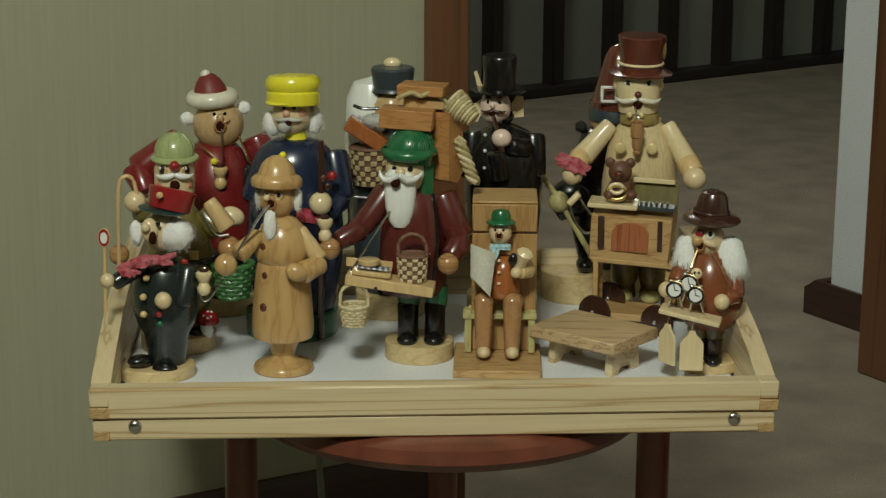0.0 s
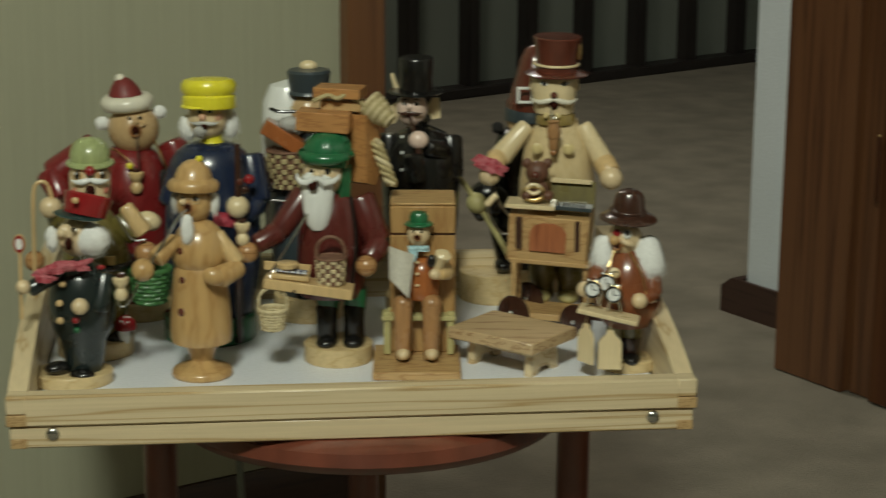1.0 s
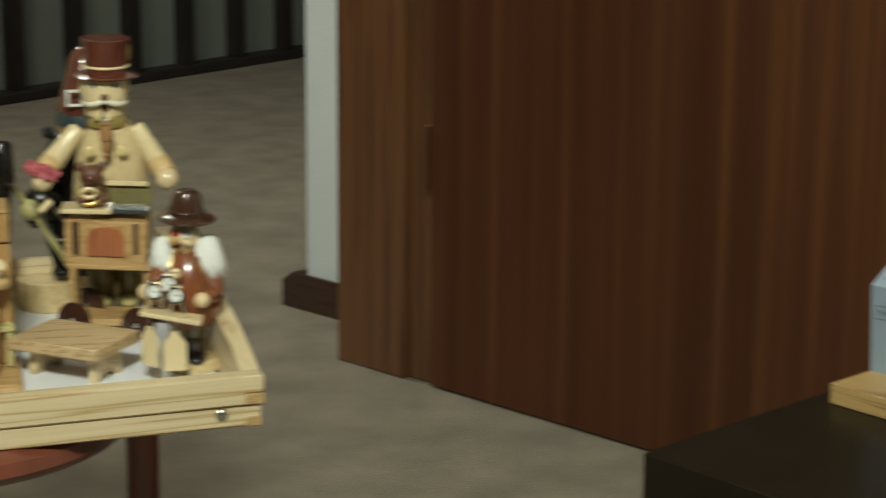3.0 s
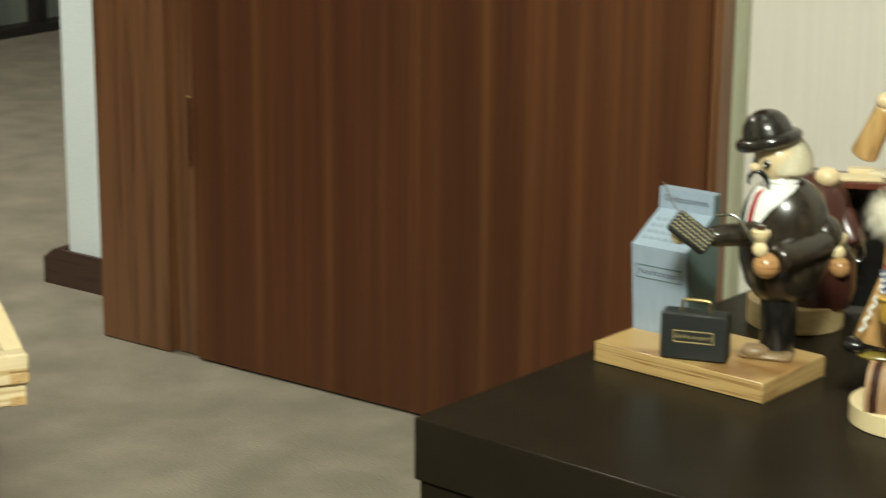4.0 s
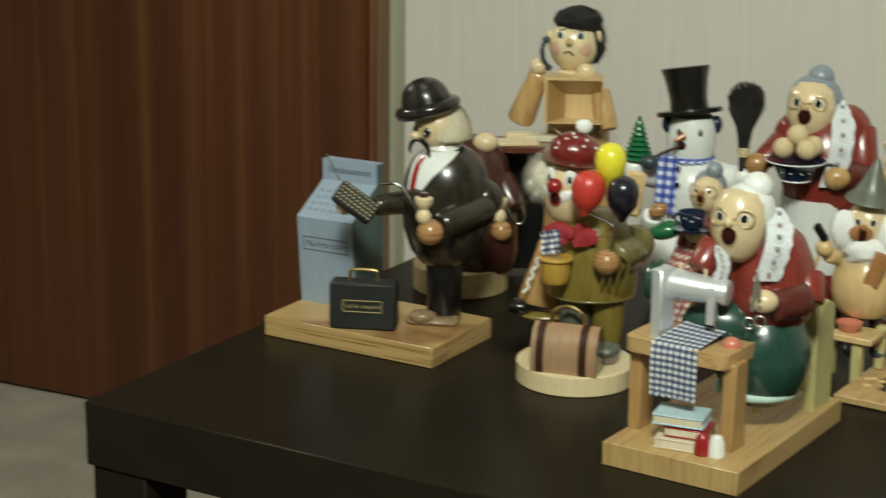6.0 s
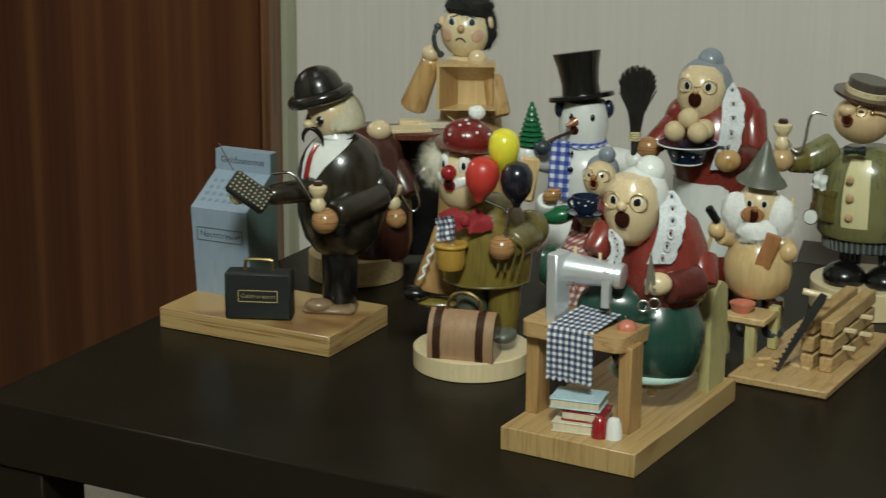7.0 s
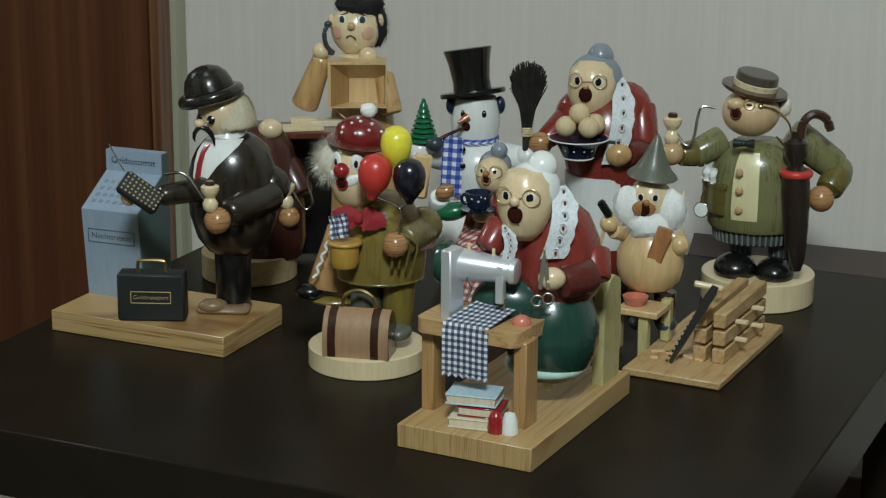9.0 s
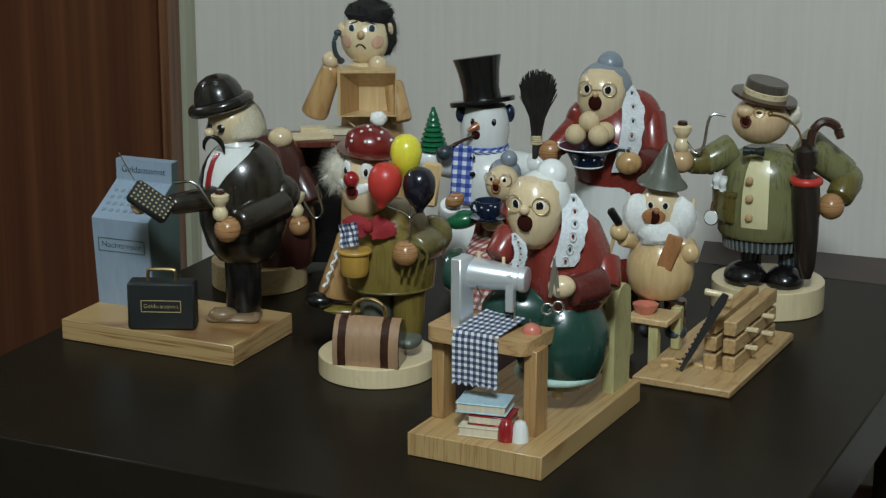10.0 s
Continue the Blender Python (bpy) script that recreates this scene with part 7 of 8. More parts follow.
def teagran(g):
    g.lathe([(56, 0), (60, 20), (56, 70), (44, 130), (36, 170), (22, 190)], WARMRED, g.p(876, 560, 0), seg=32)
    g.box(g.p(812, 500, 0), (20, 60, 70), W_LIGHT, (0, 0, 0), 6)
    h = g.p(888, 318, -8)
    g.ball(h, (30, 29, 33), SKIN, seg=24)
    g.ball(g.p(892, 300, 10), (29, 24, 28), GREYHAIR)
    g.ball(g.p(899, 274, 0), 15, GREYHAIR)
    eyes(g, h, (30, 29, 33), -18, 12, 26, 3.4)
    glasses(g, h, (30, 29, 33), -18, 12, 28, 11)
    nose(g, h, (32, 31, 34), -22, 6, 6, W_BROWN)
    mouth(g, h, (30, 29, 33), -22, -12, 8, W_BROWN)
    g.rod(g.p(906, 360, -10), g.p(892, 392, -44), 18, 14, WARMRED)
    g.ball(g.p(872, 392, -54), (20, 14, 12), SKIN)
    g.ball(g.p(820, 384, -30), (30, 20, 16), GREEN, (0, -14, 0))
    g.rod(g.p(792, 376, -10), g.p(798, 358, -30), 17, 18, WHITE)
    g.ball(g.p(806, 350, -40), (18, 13, 13), HANDWOOD, (0, -30, 0))


piece("grandmother_figure", teagran, "grandmother with glasses and blue-grey bun")
piece("checked_dress", lambda g: g.lathe([(58, 0), (62, 20), (58, 70), (46, 120), (34, 150)], GINGHAM_R, g.p(872, 556, -4), seg=32), "red and cream checked apron dress")


def cup(g):
    g.lathe([(14, 0), (20, 6), (23, 22), (24, 30), (22, 30), (18, 8), (0, 6)], NAVY, g.p(864, 380, -66), seg=24)
    g.ring(g.p(843, 362, -66), 8, 3, NAVY, (90, 0, 0), 16)
    g.lathe([(14, 0), (30, 3), (31, 5), (14, 3)], NAVY, g.p(864, 384, -66), seg=28)
    for a, b in ((-30, 0.2), (0, -0.1), (30, 0.3), (12, 0.5)):
        q = on(g.p(864, 364, -66), 22.5, a, 0)
        g.ball((q[0], q[1], q[2] + b * 14), 2, WHITE, seg=8)


piece("cup_and_saucer", cup, "navy cup and saucer with white dots")

# -- seamstress at her sewing machine
U = 0.0004851
f = Form(926, 752, 0.34)
sel = thing("seamstress_figurine", stand(1.0489, 1.2032, BZ, -41.1), "wooden seamstress figurine with sewing table, machine and gingham cloth", "figurine", GROUP_B)
BT = 42
TURN = -27.0
PINE_END_H = plain_wood("honey_board_wood", (0.50, 0.33, 0.135), (0.33, 0.18, 0.062), (210, 4, 8), 0.42, 0.15, 4.0)
placed("base_board", lambda g: g.box((0, 0, BT / 2), (250, 432, BT), PINE_END_H, (0, 0, 0), 1.5), (8, -12, 0), -24.8, "thick pine base board")
def rounded(w, d, r, n=5):
    """The outline of a rectangle with round corners."""
    pts = []
    for k, (sx, sy) in enumerate(((1, 1), (-1, 1), (-1, -1), (1, -1))):
        for i in range(n + 1):
            a = radians(90 * k + 90 * i / n)
            pts.append((sx * (w / 2 - r) + r * math.cos(a), sy * (d / 2 - r) + r * math.sin(a)))
    return pts


placed("table_top", lambda g: g.slab(rounded(196, 122, 20), W_PLANK, (0, 0, 0), (90, 0, 0), 25), f.p(872, 582, -88), TURN, "honey wood table top with rounded corners")
for x, h, y in ((788, 742, -66), (946, 774, -148)):
    base = f.p(x, h, y)
    placed("table_leg", lambda g: g.box((0, 0, 76), (24, 44, 152), W_PLANK_D, (0, 0, 0), 1.5), (base[0], base[1], BT), TURN, "")


def machine(g):
    g.box(g.p(822, 514, -88), (22, 40, 130), SILVER, (0, 0, -34), 2.5)
    a, b = g.p(822, 474, -66), g.p(926, 488, -100)
    g.rod(a, b, 29, 20, SILVER, 32, 0.04)
    d = (Vector(b) - Vector(a)).normalized()
    g.rod(Vector(a) - d * 6, Vector(a) + d * 5, 31, 31, SILVER, 32, 0.2)
    g.rod(Vector(b) - d * 7, Vector(b) + d * 8, 23, 22, SILVER, 32, 0.2)
    g.rod(Vector(a) - d * 26, Vector(a) - d * 5, 36, 39, GREENSKIRT, 32, 0.2)
    g.box(g.p(904, 512, -106), (15, 16, 66), SILVER, (0, 0, -20), 2)
    g.rod(g.p(911, 538, -112), g.p(911, 568, -112), 2.6, 1.6, STEEL)
    g.rod(g.p(850, 452, -72), g.p(850, 438, -72), 3, 3, W_CREAM)
    g.rod(g.p(892, 466, -86), g.p(892, 448, -86), 3, 3, W_CREAM)
    g.tube([g.p(846, 500, -98), g.p(854, 520, -100), g.p(848, 538, -100)], 1.6, STEEL)


piece("sewing_machine", machine, "silver sewing machine with green handwheel")


def draped(g):
    e = [Vector(g.p(862, 556, -62)), Vector(g.p(930, 572, -98))]
    fr = [Vector(g.p(808, 592, -122)), Vector(g.p(886, 604, -150))]
    n, rows = 13, 12
    vs, uvs, fs = [], [], []
    for s in (0, 1):
        for j in range(rows + 1):
            for i in range(n + 1):
                t = i / n
                top = e[0].lerp(e[1], t)
                fro = fr[0].lerp(fr[1], t)
                if j <= 5:
                    q = top.lerp(fro, j / 5) + Vector((0, -9 * j / 5, 15.0))
                else:
                    q = fro + Vector((-1.5, -14 - 1.5 * math.sin(t * 7 + j * 0.2), 15 - (j - 5) * 13.5 + (5 if i % 2 and j == rows else 0)))
                vs.append(q + Vector((0, -0.6 * s, 1.2 * s)))
                uvs.append((t * 82, j * 13))
    w = n + 1
    m = w * (rows + 1)
    for s in (0, 1):
        for j in range(rows):
            for i in range(n):
                k = s * m + j * w + i
                fs.append((k, k + 1, k + w + 1, k + w))
    g.add(vs, fs, GINGHAM_N, uvs)


piece("gingham_cloth", draped, "navy and white gingham cloth with pinked edge")


def sewgran(g):
    g.lathe([(46, 0), (70, 24), (84, 66), (84, 100), (70, 140), (54, 160)], GREENSKIRT, g.p(990, 672, -20), seg=40)
    g.ball(g.p(930, 548, -40), (78, 48, 56), GREENSKIRT, (0, 10, 0), 26)
    g.ring(g.p(984, 650, -22), 66, 8, MINT, (0, 0, 0), 30)
    g.rod(g.p(986, 700, -50), g.p(984, 660, -46), 8, 12, W_CREAM)
    g.lathe([(58, 0), (72, 16), (78, 60), (72, 110), (54, 150), (30, 170)], WARMRED, g.p(1000, 530, -10), seg=40)
    h = g.p(944, 362, -58)
    g.lathe([(0, -70), (18, -66), (34, -50), (46, -20), (48, 8), (44, 34), (30, 52), (0, 58)], SKIN, h, seg=32)
    g.ball(g.p(957, 340, -40), (48, 49, 49), WHITE, (0, 14, 0), 26)
    g.ball(g.p(972, 300, -40), 27, WHITE)
    eyes(g, h, (48, 48, 54), -17, 8, 28, 7.5)
    glasses(g, h, (48, 48, 54), -17, 8, 29, 15)
    nose(g, h, (51, 51, 54), -20, 2, 9, SKIN)
    mouth(g, h, (47, 47, 56), -21, -23, 14)
    horn(g, [on(h, (47.5, 47.5, 57), -15, -36), on(h, (46, 46, 57), -14, -43), on(h, (44, 44, 57), -14, -50)], [1.5, 3.5, 1.2], W_BROWN, 8)
    g.rod(g.p(1062, 440, -20), g.p(1060, 500, -50), 30, 32, WARMRED)
    g.rod(g.p(1056, 488, -50), g.p(1004, 508, -92), 34, 28, MAROON)
    g.ball(g.p(990, 500, -104), (24, 20, 20), SKIN)
    g.rod(g.p(906, 400, -40), g.p(880, 450, -70), 26, 24, WARMRED)


piece("seamstress_figure", sewgran, "white-haired seamstress in red jacket and green skirt")


def lace(g, x0, h0, x1, h1, ya, y, w):
    n = 16
    vs, fs = [], []
    for s in (0, 1):
        for i in range(n + 1):
            t = i / n
            x, hh = x0 + (x1 - x0) * t, h0 + (h1 - h0) * t
            fit = min(1.0, 0.25 + 3.0 * t)
            k = w * (0.85 + 0.2 * abs(math.sin(t * 3.1416 * 5))) * fit
            bow = 10 * math.sin(t * 3.14)
            yy = ya + (y - ya) * math.sin(min(1.0, t * 1.5) * 1.5708)
            vs += [g.p(x - w * 0.5 * fit + bow, hh, yy - 1 - 2 * s), g.p(x + k * 0.5 + bow, hh - 2, yy + 8 - 2 * s)]
    m = 2 * (n + 1)
    for s in (0, 1):
        for i in range(n):
            k = s * m + 2 * i
            fs.append((k, k + 1, k + 3, k + 2))
    for i in range(n):
        fs.append((2 * i, 2 * i + 2, m + 2 * i + 2, m + 2 * i))
        fs.append((2 * i + 1, 2 * i + 3, m + 2 * i + 3, m + 2 * i + 1))
    g.add(vs, fs, LACE)
    for i in range(6):
        t = (i + 0.5) / 6
        q = g.p(x0 + (x1 - x0) * t + 10 * math.sin(t * 3.14), h0 + (h1 - h0) * t, ya + (y - ya) * math.sin(min(1.0, t * 1.5) * 1.5708) - 3)
        g.ring(q, w * 0.15, 0.8, WHITE, (80, 0, 0), 14, (0.9, 1.2))
        g.ball(q, (w * 0.055, 1.2, w * 0.085), DRED if i % 2 else SLATE, seg=8)


piece("lace_collar", lambda g: lace(g, 1008, 334, 992, 466, -44, -96, 44), "white scalloped lace collar")
piece("lace_collar", lambda g: lace(g, 908, 408, 914, 470, -92, -94, 22), "white scalloped lace collar")


def scissors(g):
    g.slab([(-3, -34), (3, -34), (5, 10), (0, 40), (-4, 10)], STEEL, g.p(974, 486, -124), (0, 6, -10), 2)
    g.slab([(-3, -34), (3, -34), (5, 10), (0, 40), (-4, 10)], STEEL, g.p(980, 486, -121), (0, -8, -10), 2)
    g.ring(g.p(966, 540, -124), 9, 2.2, STEEL, (80, 0, 0), 16)
    g.ring(g.p(984, 536, -124), 9, 2.2, STEEL, (80, 0, 0), 16)


piece("scissors", scissors, "steel scissors")
back = f.p(1092, 688, 92)
placed("seat_back", lambda g: g.slab([(-34, 0), (38, 0), (40, 120), (34, 168), (16, 192), (-6, 196), (-30, 184), (-36, 120)], W_GREENISH, (0, 0, 0), (0, 0, 0), 22), (back[0], back[1], BT), -115, "pale rounded seat back")
for nm, x, h, y, sx, m in (("book", 862, 752, -150, 1.0, BOOK_C), ("book", 876, 732, -146, 0.95, RED), ("book", 862, 710, -140, 1.1, BOOK_B)):
    def book(g):
        g.box((0, 0, 0), (76 * sx, 56 * sx, 13), BOOK_C, (0, 0, 0), 1)
        g.box((0, 0, 7.5), (80 * sx, 59 * sx, 3), m, (0, 0, 0), 1)
        g.box((0, 0, -7.5), (80 * sx, 59 * sx, 3), m, (0, 0, 0), 1)
    q = f.p(x, h, y)
    placed(nm, book, (q[0], q[1], BT + 9 + (752 - h) * 0.93), -22 + sx * 8, "small book with pale pages" if m is not RED else "small red book")
q = f.p(898, 778, -186)
placed("spool", lambda g: g.lathe([(14, 0), (15, 8), (13, 26), (9, 34), (5, 38), (0, 38)], RED, seg=18), (q[0], q[1], BT), 0, "red thread spool")
q = f.p(921, 790, -188)
placed("thimble", lambda g: g.lathe([(15, 0), (15, 6), (13, 24), (9, 34), (0, 37)], WHITE, seg=18), (q[0], q[1], BT), 0, "white thimble-shaped spool")
piece("pincushion", lambda g: (g.ball(g.p(940, 580, -124), (17, 15, 15), ROSE), g.rod(g.p(938, 566, -124), g.p(937, 558, -124), 1.5, 1.2, STEEL)), "pink pincushion")

# -- grandmother serving dumplings
RAWWOOD = lacquer("bare_pale_wood", (0.60, 0.47, 0.27), 0.62, 0.08, 0.0)
U = 0.0006005
f = Form(1078, 505)
sel = thing("dumpling_grandmother_figurine", stand(1.3943, 1.4643, BZ, -43.6), "wooden grandmother figurine in red serving a bowl of dumplings", "figurine", GROUP_B)


def dumpgran(g):
    g.lathe([(52, 0), (60, 10), (62, 60), (60, 120), (66, 180), (76, 220), (74, 262), (60, 300), (40, 326), (22, 336)], WARMRED, g.p(1084, 500, 0), seg=40)
    h = g.p(1064, 168, -18)
    g.lathe([(0, -58), (16, -54), (32, -38), (42, -10), (42, 16), (36, 36), (22, 48), (0, 52)], SKIN, h, seg=30)
    g.ball(g.p(1070, 148, 0), (47, 46, 44), GREYHAIR, (0, 10, 0), 26)
    g.ball(g.p(1078, 109, 4), 23, GREYHAIR)
    eyes(g, h, (45, 45, 50), -11, 14, 27, 6.5)
    glasses(g, h, (45, 45, 50), -11, 14, 28, 12)
    nose(g, h, (45, 45, 48), -14, 6, 6, SKIN_D)
    mouth(g, h, (42, 42, 50), -15, -12, 12)
    g.rod(g.p(1024, 214, -4), g.p(984, 262, -40), 22, 20, WARMRED)
    g.ball(g.p(1122, 204, 0), (46, 40, 52), WARMRED)
    g.ball(g.p(1038, 214, 0), (38, 36, 44), WARMRED)
    g.ball(g.p(976, 268, -52), (22, 18, 20), HANDWOOD)
    g.rod(g.p(1148, 190, 0), g.p(1152, 268, -30), 26, 28, WARMRED)
    g.rod(g.p(1152, 272, -28), g.p(1122, 284, -70), 27, 22, MAROON)
    g.ball(g.p(1110, 286, -82), (23, 18, 20), W_HONEY)


piece("grandmother_figure", dumpgran, "grey-haired grandmother in a red dress")
piece("apron", lambda g: g.lathe([(62, 0), (65, 30), (63, 90), (64, 128)], WHITE, g.p(1078, 440, -6), seg=36), "white apron")
piece("lace_collar", lambda g: lace(g, 1114, 148, 1100, 304, -14, -84, 38), "white scalloped lace collar")


def bowl(g):
    c = g.p(1042, 294, -96)
    g.lathe([(22, 0), (26, 2), (28, 7), (38, 26), (50, 33), (52, 35), (49, 36), (34, 30), (0, 28)], NAVY, c, seg=36)
    g.ring((c[0], c[1], c[2] + 35), 51, 1.2, WHITE, (0, 0, 0), 36)
    g.ring((c[0], c[1], c[2] + 2), 25, 2.0, WHITE, (0, 0, 0), 30)
    for a in (-40, -12, 18, 44):
        g.ball(on((c[0], c[1], c[2] + 13), 33, a, 0), 2.2, WHITE, seg=8)
    g.box(g.p(1092, 262, -80), (40, 20, 5), SLATE, (0, 6, 10), 2)


bowl_ob = piece("bowl", bowl, "navy enamel bowl with white rim")
for x, h, y in ((1021, 240, -96), (1060, 242, -108), (1070, 234, -84), (1044, 217, -94)):
    piece("dumpling", lambda g: g.ball(g.p(x, h, y), 18, RAWWOOD, (0, 0, 0), 18), "cream wooden dumpling")

# -- gnome woodworker on a board
W_PLANK_G = plain_wood("flat_board_wood", (0.50, 0.33, 0.145), (0.38, 0.215, 0.085), (90, 14, 90), 0.45, 0.1, 5.0)
U = 0.0005329
f = Form(1266, 638, 0.31)
sel = thing("gnome_figurine", stand(1.3039, 1.2219, BZ, -46.9), "wooden gnome woodworker figurine with log stack, saw and table", "figurine", GROUP_B)
placed("base_board", lambda g: g.box((0, 0, 7.5), (176, 356, 15), W_PLANK_G, (0, 0, 0), 3), (0, -4, 0), -18.5, "flat pine base board")


def gnome(g):
    for x in (1145, 1192):
        g.lathe([(17, 0), (19, 10), (20, 60)], BROWN, g.p(x, 588, 40), seg=18)
        g.ball(g.p(x + 4, 588, 24), (20, 26, 14), SLATE)
    g.lathe([(40, 0), (54, 14), (60, 40), (59, 66), (48, 96), (34, 112), (18, 118)], W_LIGHT, g.p(1166, 520, 40), seg=36)
    h = g.p(1168, 360, 34)
    g.ball(h, (38, 36, 42), SKIN, seg=24)
    g.hair(g.p(1130, 374, 20), (32, 26, 42), FUR_W, 560, 0.35, 0.35, 101)
    g.hair(g.p(1206, 378, 20), (32, 26, 42), FUR_W, 560, 0.35, 0.35, 102)
    g.hair(g.p(1168, 410, 6), (44, 24, 26), FUR_W, 520, 0.3, 0.4, 103)
    eyes(g, h, (38, 36, 42), -4, 5, 21, 5.5)
    nose(g, h, (41, 39, 43), -6, -6, 6, W_BROWN)
    g.ball(on(h, (38, 36, 42), -14, -22), (21, 6, 15), W_BROWN, seg=16)
    mouth(g, h, (41, 39, 44), -14, -22, 12)
    g.lathe([(43, -2), (45, 0), (42, 5), (33, 13), (24, 28), (14, 50), (6, 70), (0, 78)], GREYGREEN, g.p(1172, 318, 34), (2, 6, 0), 36)
    g.ball(g.p(1226, 358, 34), (5, 8, 16), SKIN, seg=12)
    g.rod(g.p(1122, 424, 30), g.p(1104, 422, 0), 15, 14, W_LIGHT)
    g.ball(g.p(1098, 410, -6), 16, W_LIGHT)
    g.rod(g.p(1208, 428, 34), g.p(1222, 446, 20), 22, 18, W_LIGHT)
    g.ball(g.p(1220, 442, 14), 18, W_LIGHT)
    g.box(g.p(1187, 444, -14), (28, 8, 64), W_BROWN, (0, 18, 0), 2)
    g.rod(g.p(1082, 450, -8), g.p(1098, 388, -10), 3, 4, W_LIGHT)
    g.box(g.p(1092, 384, -12), (14, 14, 34), BLACK, (0, -34, 0), 3)


piece("gnome_figure", gnome, "white-bearded gnome with pointed grey-green hat")


def worktable(g):
    g.box(g.p(1158, 562, -20), (78, 70, 12), W_LIGHT, (0, 0, -18.5), 2)
    for x, h, y in ((1160, 610, -40), (1112, 596, -10), (1198, 580, 10)):
        g.box(g.p(x, h, y), (18, 18, 78), W_GREENISH, (0, 0, -18.5), 2)


piece("worktable", worktable, "small pale work table")
piece("red_bowl", lambda g: g.lathe([(14, 0), (22, 12), (23, 17), (19, 17), (0, 8)], ROSE, g.p(1144, 556, -20), seg=22), "small red bowl")
for k, (dx, z) in enumerate(((0, 26), (0, 58), (0, 90), (-34, 26), (-34, 58), (-34, 90))):
    def beam(g):
        g.box((0, 0, 0), (23, 228, 26), W_PLANK_G, (0, 0, 0), 2)
    placed("beam", beam, (58 + dx * 0.95, 6 - dx * 0.31, 15 + z - 13), -18.5, "sawn wooden beam")
for a, z in ((-50, 56), (40, 56), (-50, 88), (40, 88)):
    placed("peg", lambda g: g.box((0, a, z - 12), (96, 9, 7), W_CREAM, (0, 0, 0), 1), (42, 10, 0), -18.5, "pale cross peg")


SAWSTEEL = base_mat("dark_saw_steel", 0.42, 0.7)[0]
SAWSTEEL.node_tree.nodes["Principled BSDF"].inputs["Base Color"].default_value = (0.075, 0.078, 0.08, 1)


def saw(g):
    g.slab([(-3, -82), (4, -84), (9, 70), (6, 84), (-5, 82), (-7, 60)], SAWSTEEL, g.p(1246, 586, -124), (0, 27, -20), 4)
    g.rod(g.p(1248, 512, -60), g.p(1296, 520, -60), 6, 6, W_CREAM)
    for k in range(14):
        z = -74 + k * 10
        g.box(g.p(1240 + z * 0.5, 586 - z * 0.9, -124), (4, 2, 4), SAWSTEEL, (0, 45, 0), 0.5)


piece("saw", saw, "dark saw blade with pale handle")
for k in range(10):
    x, h = 1180 + (k * 37) % 90, 640 + (k * 13) % 30
    q = f.p(x, h, -90 + (k * 23) % 40)
    placed("wood_chip", lambda g: g.box((0, 0, 3), (14 + k % 3 * 5, 7, 5), W_LIGHT, (0, 0, 0), 1), (q[0], q[1], 14), k * 40, "")

# -- stout man with a straw boater and umbrella
U = 0.0005817
f = Form(1357, 540)
sel = thing("boater_man_figurine", stand(1.4741, 1.3130, BZ, -48.3), "stout wooden gentleman figurine in olive jacket with boater and umbrella", "figurine", GROUP_B)
piece("base_disc", lambda g: disc(g, 99, 50, W_CREAM), "thick pale wooden disc")


def shell(g, prof, mat, at, a0, a1, proud, squash, n=12):
    """A strip of thickness proud lying on a turned body between two angles."""
    vs, fs = [], []
    cols = [(a0, 0.0)] + [(a0 + (a1 - a0) * k / n, proud) for k in range(n + 1)] + [(a1, 0.0)]
    rows = [(prof[0][0] - proud, prof[0][1])] + prof + [(prof[-1][0] - proud, prof[-1][1])]
    for r, z in rows:
        for a, p in cols:
            vs.append((at[0] + (r + p) * math.cos(radians(a)) * squash[0], at[1] + (r + p) * math.sin(radians(a)) * squash[1], at[2] + z))
    w = len(cols)
    for j in range(len(rows) - 1):
        for i in range(w - 1):
            fs.append((j * w + i, j * w + i + 1, (j + 1) * w + i + 1, (j + 1) * w + i))
    g.add(vs, fs, mat)


TANSKIN = lacquer("warm_face_wood", (0.56, 0.40, 0.22), 0.27, 0.08)


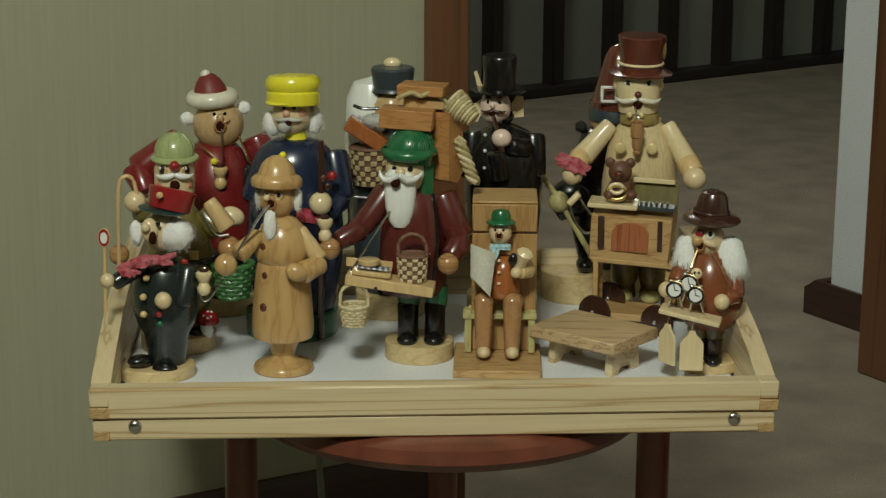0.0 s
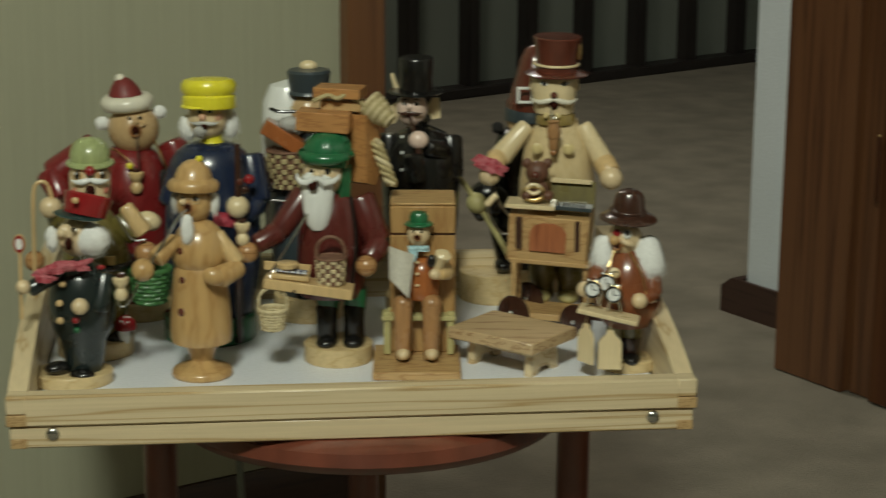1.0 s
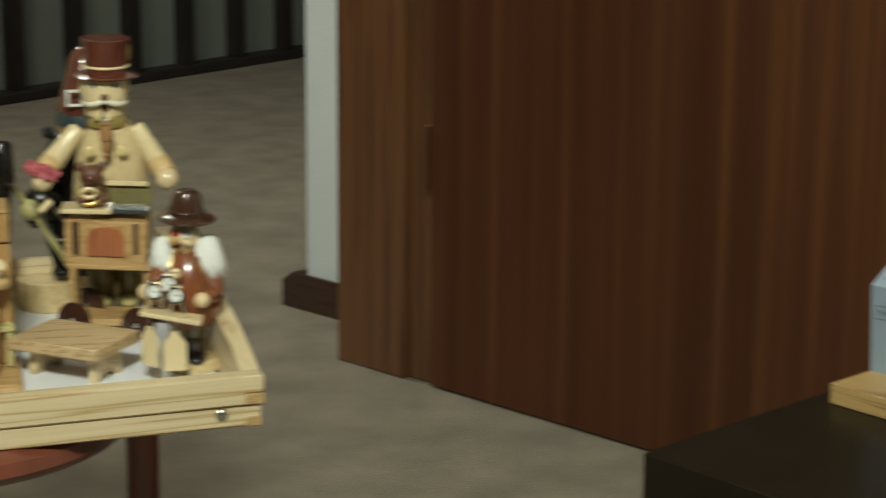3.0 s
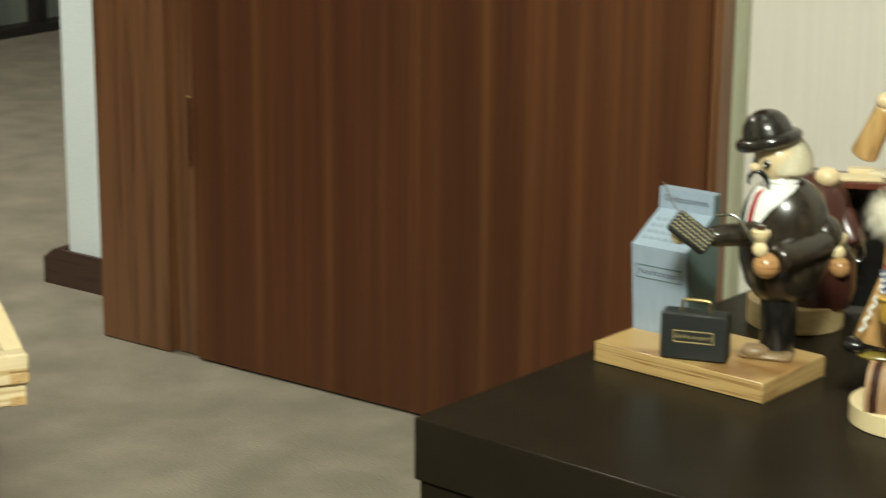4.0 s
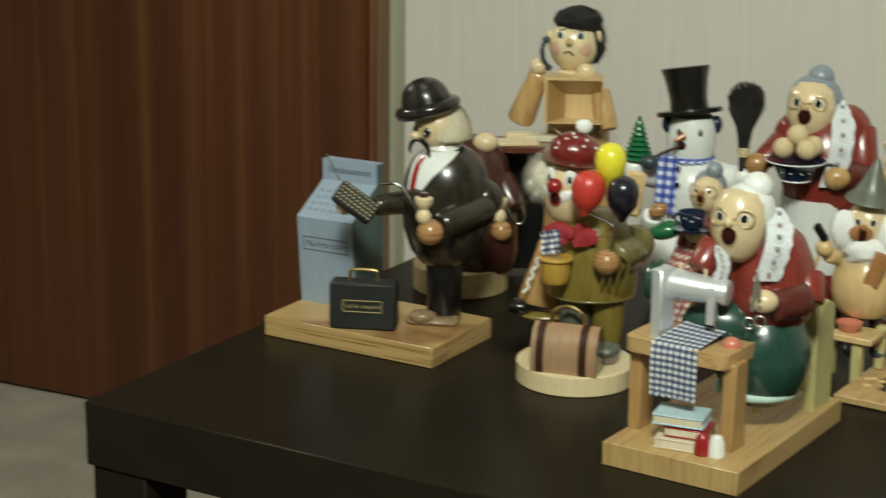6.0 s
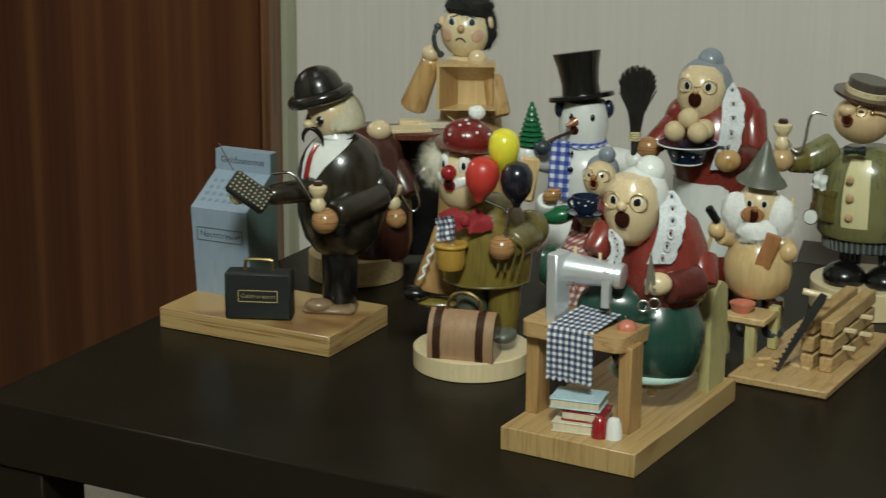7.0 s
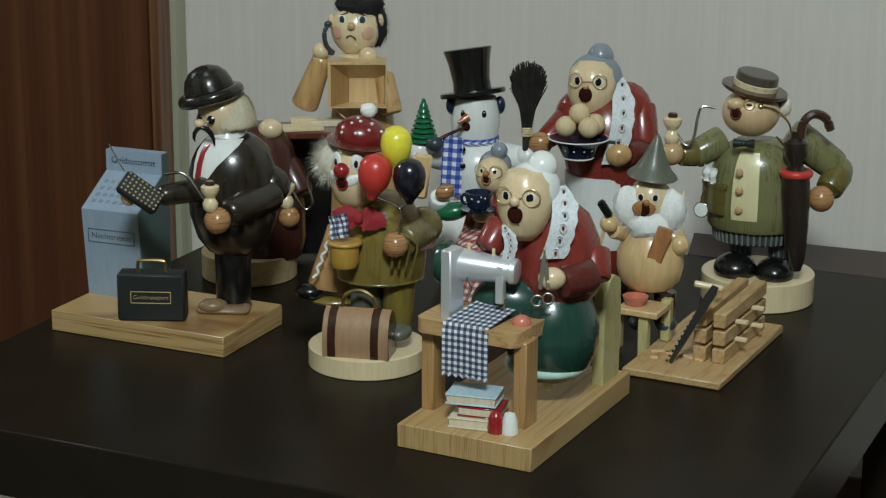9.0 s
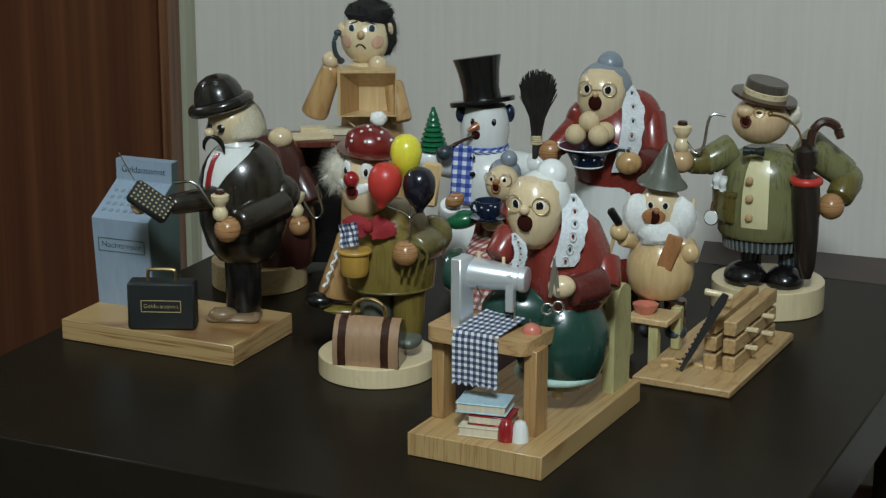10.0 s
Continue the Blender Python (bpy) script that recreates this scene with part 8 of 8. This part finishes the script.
def boater(g):
    for x, y in ((1320, -30), (1388, -34)):
        g.ball(g.p(x, 487 if x < 1350 else 492, y), (38 if x < 1350 else 34, 40, 27), BLACK)
    for x in (1328, 1394):
        g.lathe([(17, 0), (17, 56)], SLATE, g.p(x, 478, -6), seg=20)
        for k in range(12):
            a = 2 * math.pi * k / 12
            g.tube([(g.p(x, 478, -6)[0] + 17 * math.cos(a), -6 + 17 * math.sin(a), g.p(x, 478, -6)[2]), (g.p(x, 478, -6)[0] + 17 * math.cos(a), -6 + 17 * math.sin(a), g.p(x, 478, -6)[2] + 56)], 1.6, STRIPES, 5, False, 1)
    g.lathe([(64, 0), (70, 4), (74, 40)], SLATE, g.p(1352, 434, 0), seg=48, squash=(1, 0.8))
    for k in range(44):
        a = 2 * math.pi * k / 44
        q = g.p(1352, 434, 0)
        g.tube([(q[0] + 70 * math.cos(a), 56 * math.sin(a), q[2] + 3), (q[0] + 75 * math.cos(a), 60 * math.sin(a), q[2] + 40)], 2.4, STRIPES, 5, False, 1)
    g.lathe([(80, 0), (84, 6), (86, 40), (84, 84), (76, 118), (60, 142), (40, 154)], OLIVE_L, g.p(1354, 408, 0), seg=44, squash=(1, 0.82))
    h = g.p(1346, 208, -20)
    g.ball(h, (50, 49, 42), TANSKIN, seg=30)
    g.ball(on(h, (51, 49, 43), -34, 19), (15, 11, 11), TANSKIN, seg=16)
    g.ball(on(h, (50, 49, 42.5), -4, 20), (5, 1.5, 3), BROWN, (0, 0, -4), 10)
    mouth(g, h, (50, 49, 42), -30, -2, 10, REDBROWN)
    g.ring(on(h, (53, 51, 44), -3, 21), 9, 1.5, BRASS, (74, 0, 0), 20)
    g.ball(on(h, (52, 50, 43), 20, 17), 5, BRASS, seg=10)
    g.tube([on(h, (53, 51, 44), 20, 16), g.p(1388, 206, -50), g.p(1410, 226, -44), g.p(1414, 250, -44), g.p(1402, 264, -50), g.p(1390, 252, -56)], 2, BRASS)
    g.hair(g.p(1402, 196, -8), (16, 18, 20), FUR_P, 420, 0.3, 0.3, 111)
    b = g.p(1352, 168, -14)
    g.lathe([(56, -2), (58, 0), (57, 4), (38, 5)], BROWN, b, (4, 11, 0), 40)
    g.lathe([(38, 4), (39, 14), (38, 15)], STRAW_L, b, (4, 11, 0), 40)
    g.lathe([(37, 13), (36, 28), (34, 30), (0, 30)], HATGREY, b, (4, 11, 0), 40)
    body = [(83, 24), (85, 34), (86, 44), (85.3, 64), (84, 84), (80.5, 102), (76, 118), (68.5, 131), (61, 141)]
    shell(g, body, YELLOW_SOFT, g.p(1354, 408, 0), -119, -88, 2.2, (1, 0.82))
    buttons(g, [g.p(1328, 318, -73), g.p(1328, 350, -74), g.p(1327, 384, -72)], 7, SKIN_D)
    for s in (-1, 1):
        g.rod(g.p(1335, 267, -68), g.p(1335 + s * 18, 267, -66), 5, 9, INK)
    g.ball(g.p(1335, 267, -70), 6, INK, seg=10)
    shell(g, [(84, 30), (86, 40), (86, 70), (85, 80)], OLIVE, g.p(1354, 408, 0), -182, -128, 9, (1, 0.82))
    shell(g, [(85.5, 76), (85, 84)], OLIVE, g.p(1354, 408, 0), -184, -126, 11, (1, 0.82))
    cloth(g, g.p(1275, 322, -46), 28, 28, WHITE, (0, 14, -30), 3.5, 1.5, 113)
    g.ring(g.p(1262, 386, -48), 12, 2, STEEL, (84, 0, -16), 18)
    g.lathe([(0, -3), (12, -3), (12, 2), (0, 3)], WHITE, g.p(1262, 386, -48), (84, 0, -16), 20)
    g.tube([g.p(1262, 372, -48), g.p(1264, 360, -48)], 2, BRASS)
    g.rod(g.p(1300, 256, 0), g.p(1246, 290, -24), 27, 25, OLIVE_L)
    g.rod(g.p(1252, 284, -22), g.p(1224, 290, -40), 24, 20, OLIVE)
    g.ball(g.p(1212, 288, -48), 21, SKIN_D)
    turned_pipe(g, g.p(1212, 272, -50), 50, W_CREAM)
    g.tube([g.p(1220, 254, -54), g.p(1238, 274, -58), g.p(1250, 260, -58), g.p(1262, 208, -56), g.p(1288, 206, -52)], 2.6, STEEL)
    g.rod(g.p(1412, 238, 6), g.p(1496, 300, 4), 32, 28, OLIVE_L)
    g.ball(g.p(1494, 304, 2), 27, OLIVE_L)
    g.rod(g.p(1496, 306, 0), g.p(1478, 342, -30), 27, 24, OLIVE)
    g.ball(g.p(1466, 356, -44), 23, HANDWOOD)


HATGREY = lacquer("grey_brown_hat_paint", (0.07, 0.056, 0.042), 0.3, 0.2, 0.3)
YELLOW_SOFT = lacquer("cream_waistcoat_paint", (0.66, 0.60, 0.34), 0.32, 0.05, 0.3)
piece("gentleman_figure", boater, "olive-jacketed gentleman with straw hat")


def umbrella(g):
    c = g.p(1424, 486, -62)
    g.lathe([(9, 0), (16, 20), (22, 80), (25, 140), (23, 176), (12, 184), (12, 192), (20, 204), (20, 226), (8, 234), (7, 246)], UMBRELLA, c, (0, -3, 0), 28)
    g.ring(g.p(1424, 314, -62), 21, 7.5, BALLOON_R, (0, 0, 0), 28)
    g.tube([g.p(1430, 250, -62), g.p(1436, 224, -62), g.p(1452, 210, -58), g.p(1472, 216, -54), g.p(1480, 236, -52)], 8, BROWN)


piece("umbrella", umbrella, "furled black umbrella with red ring and crook handle")
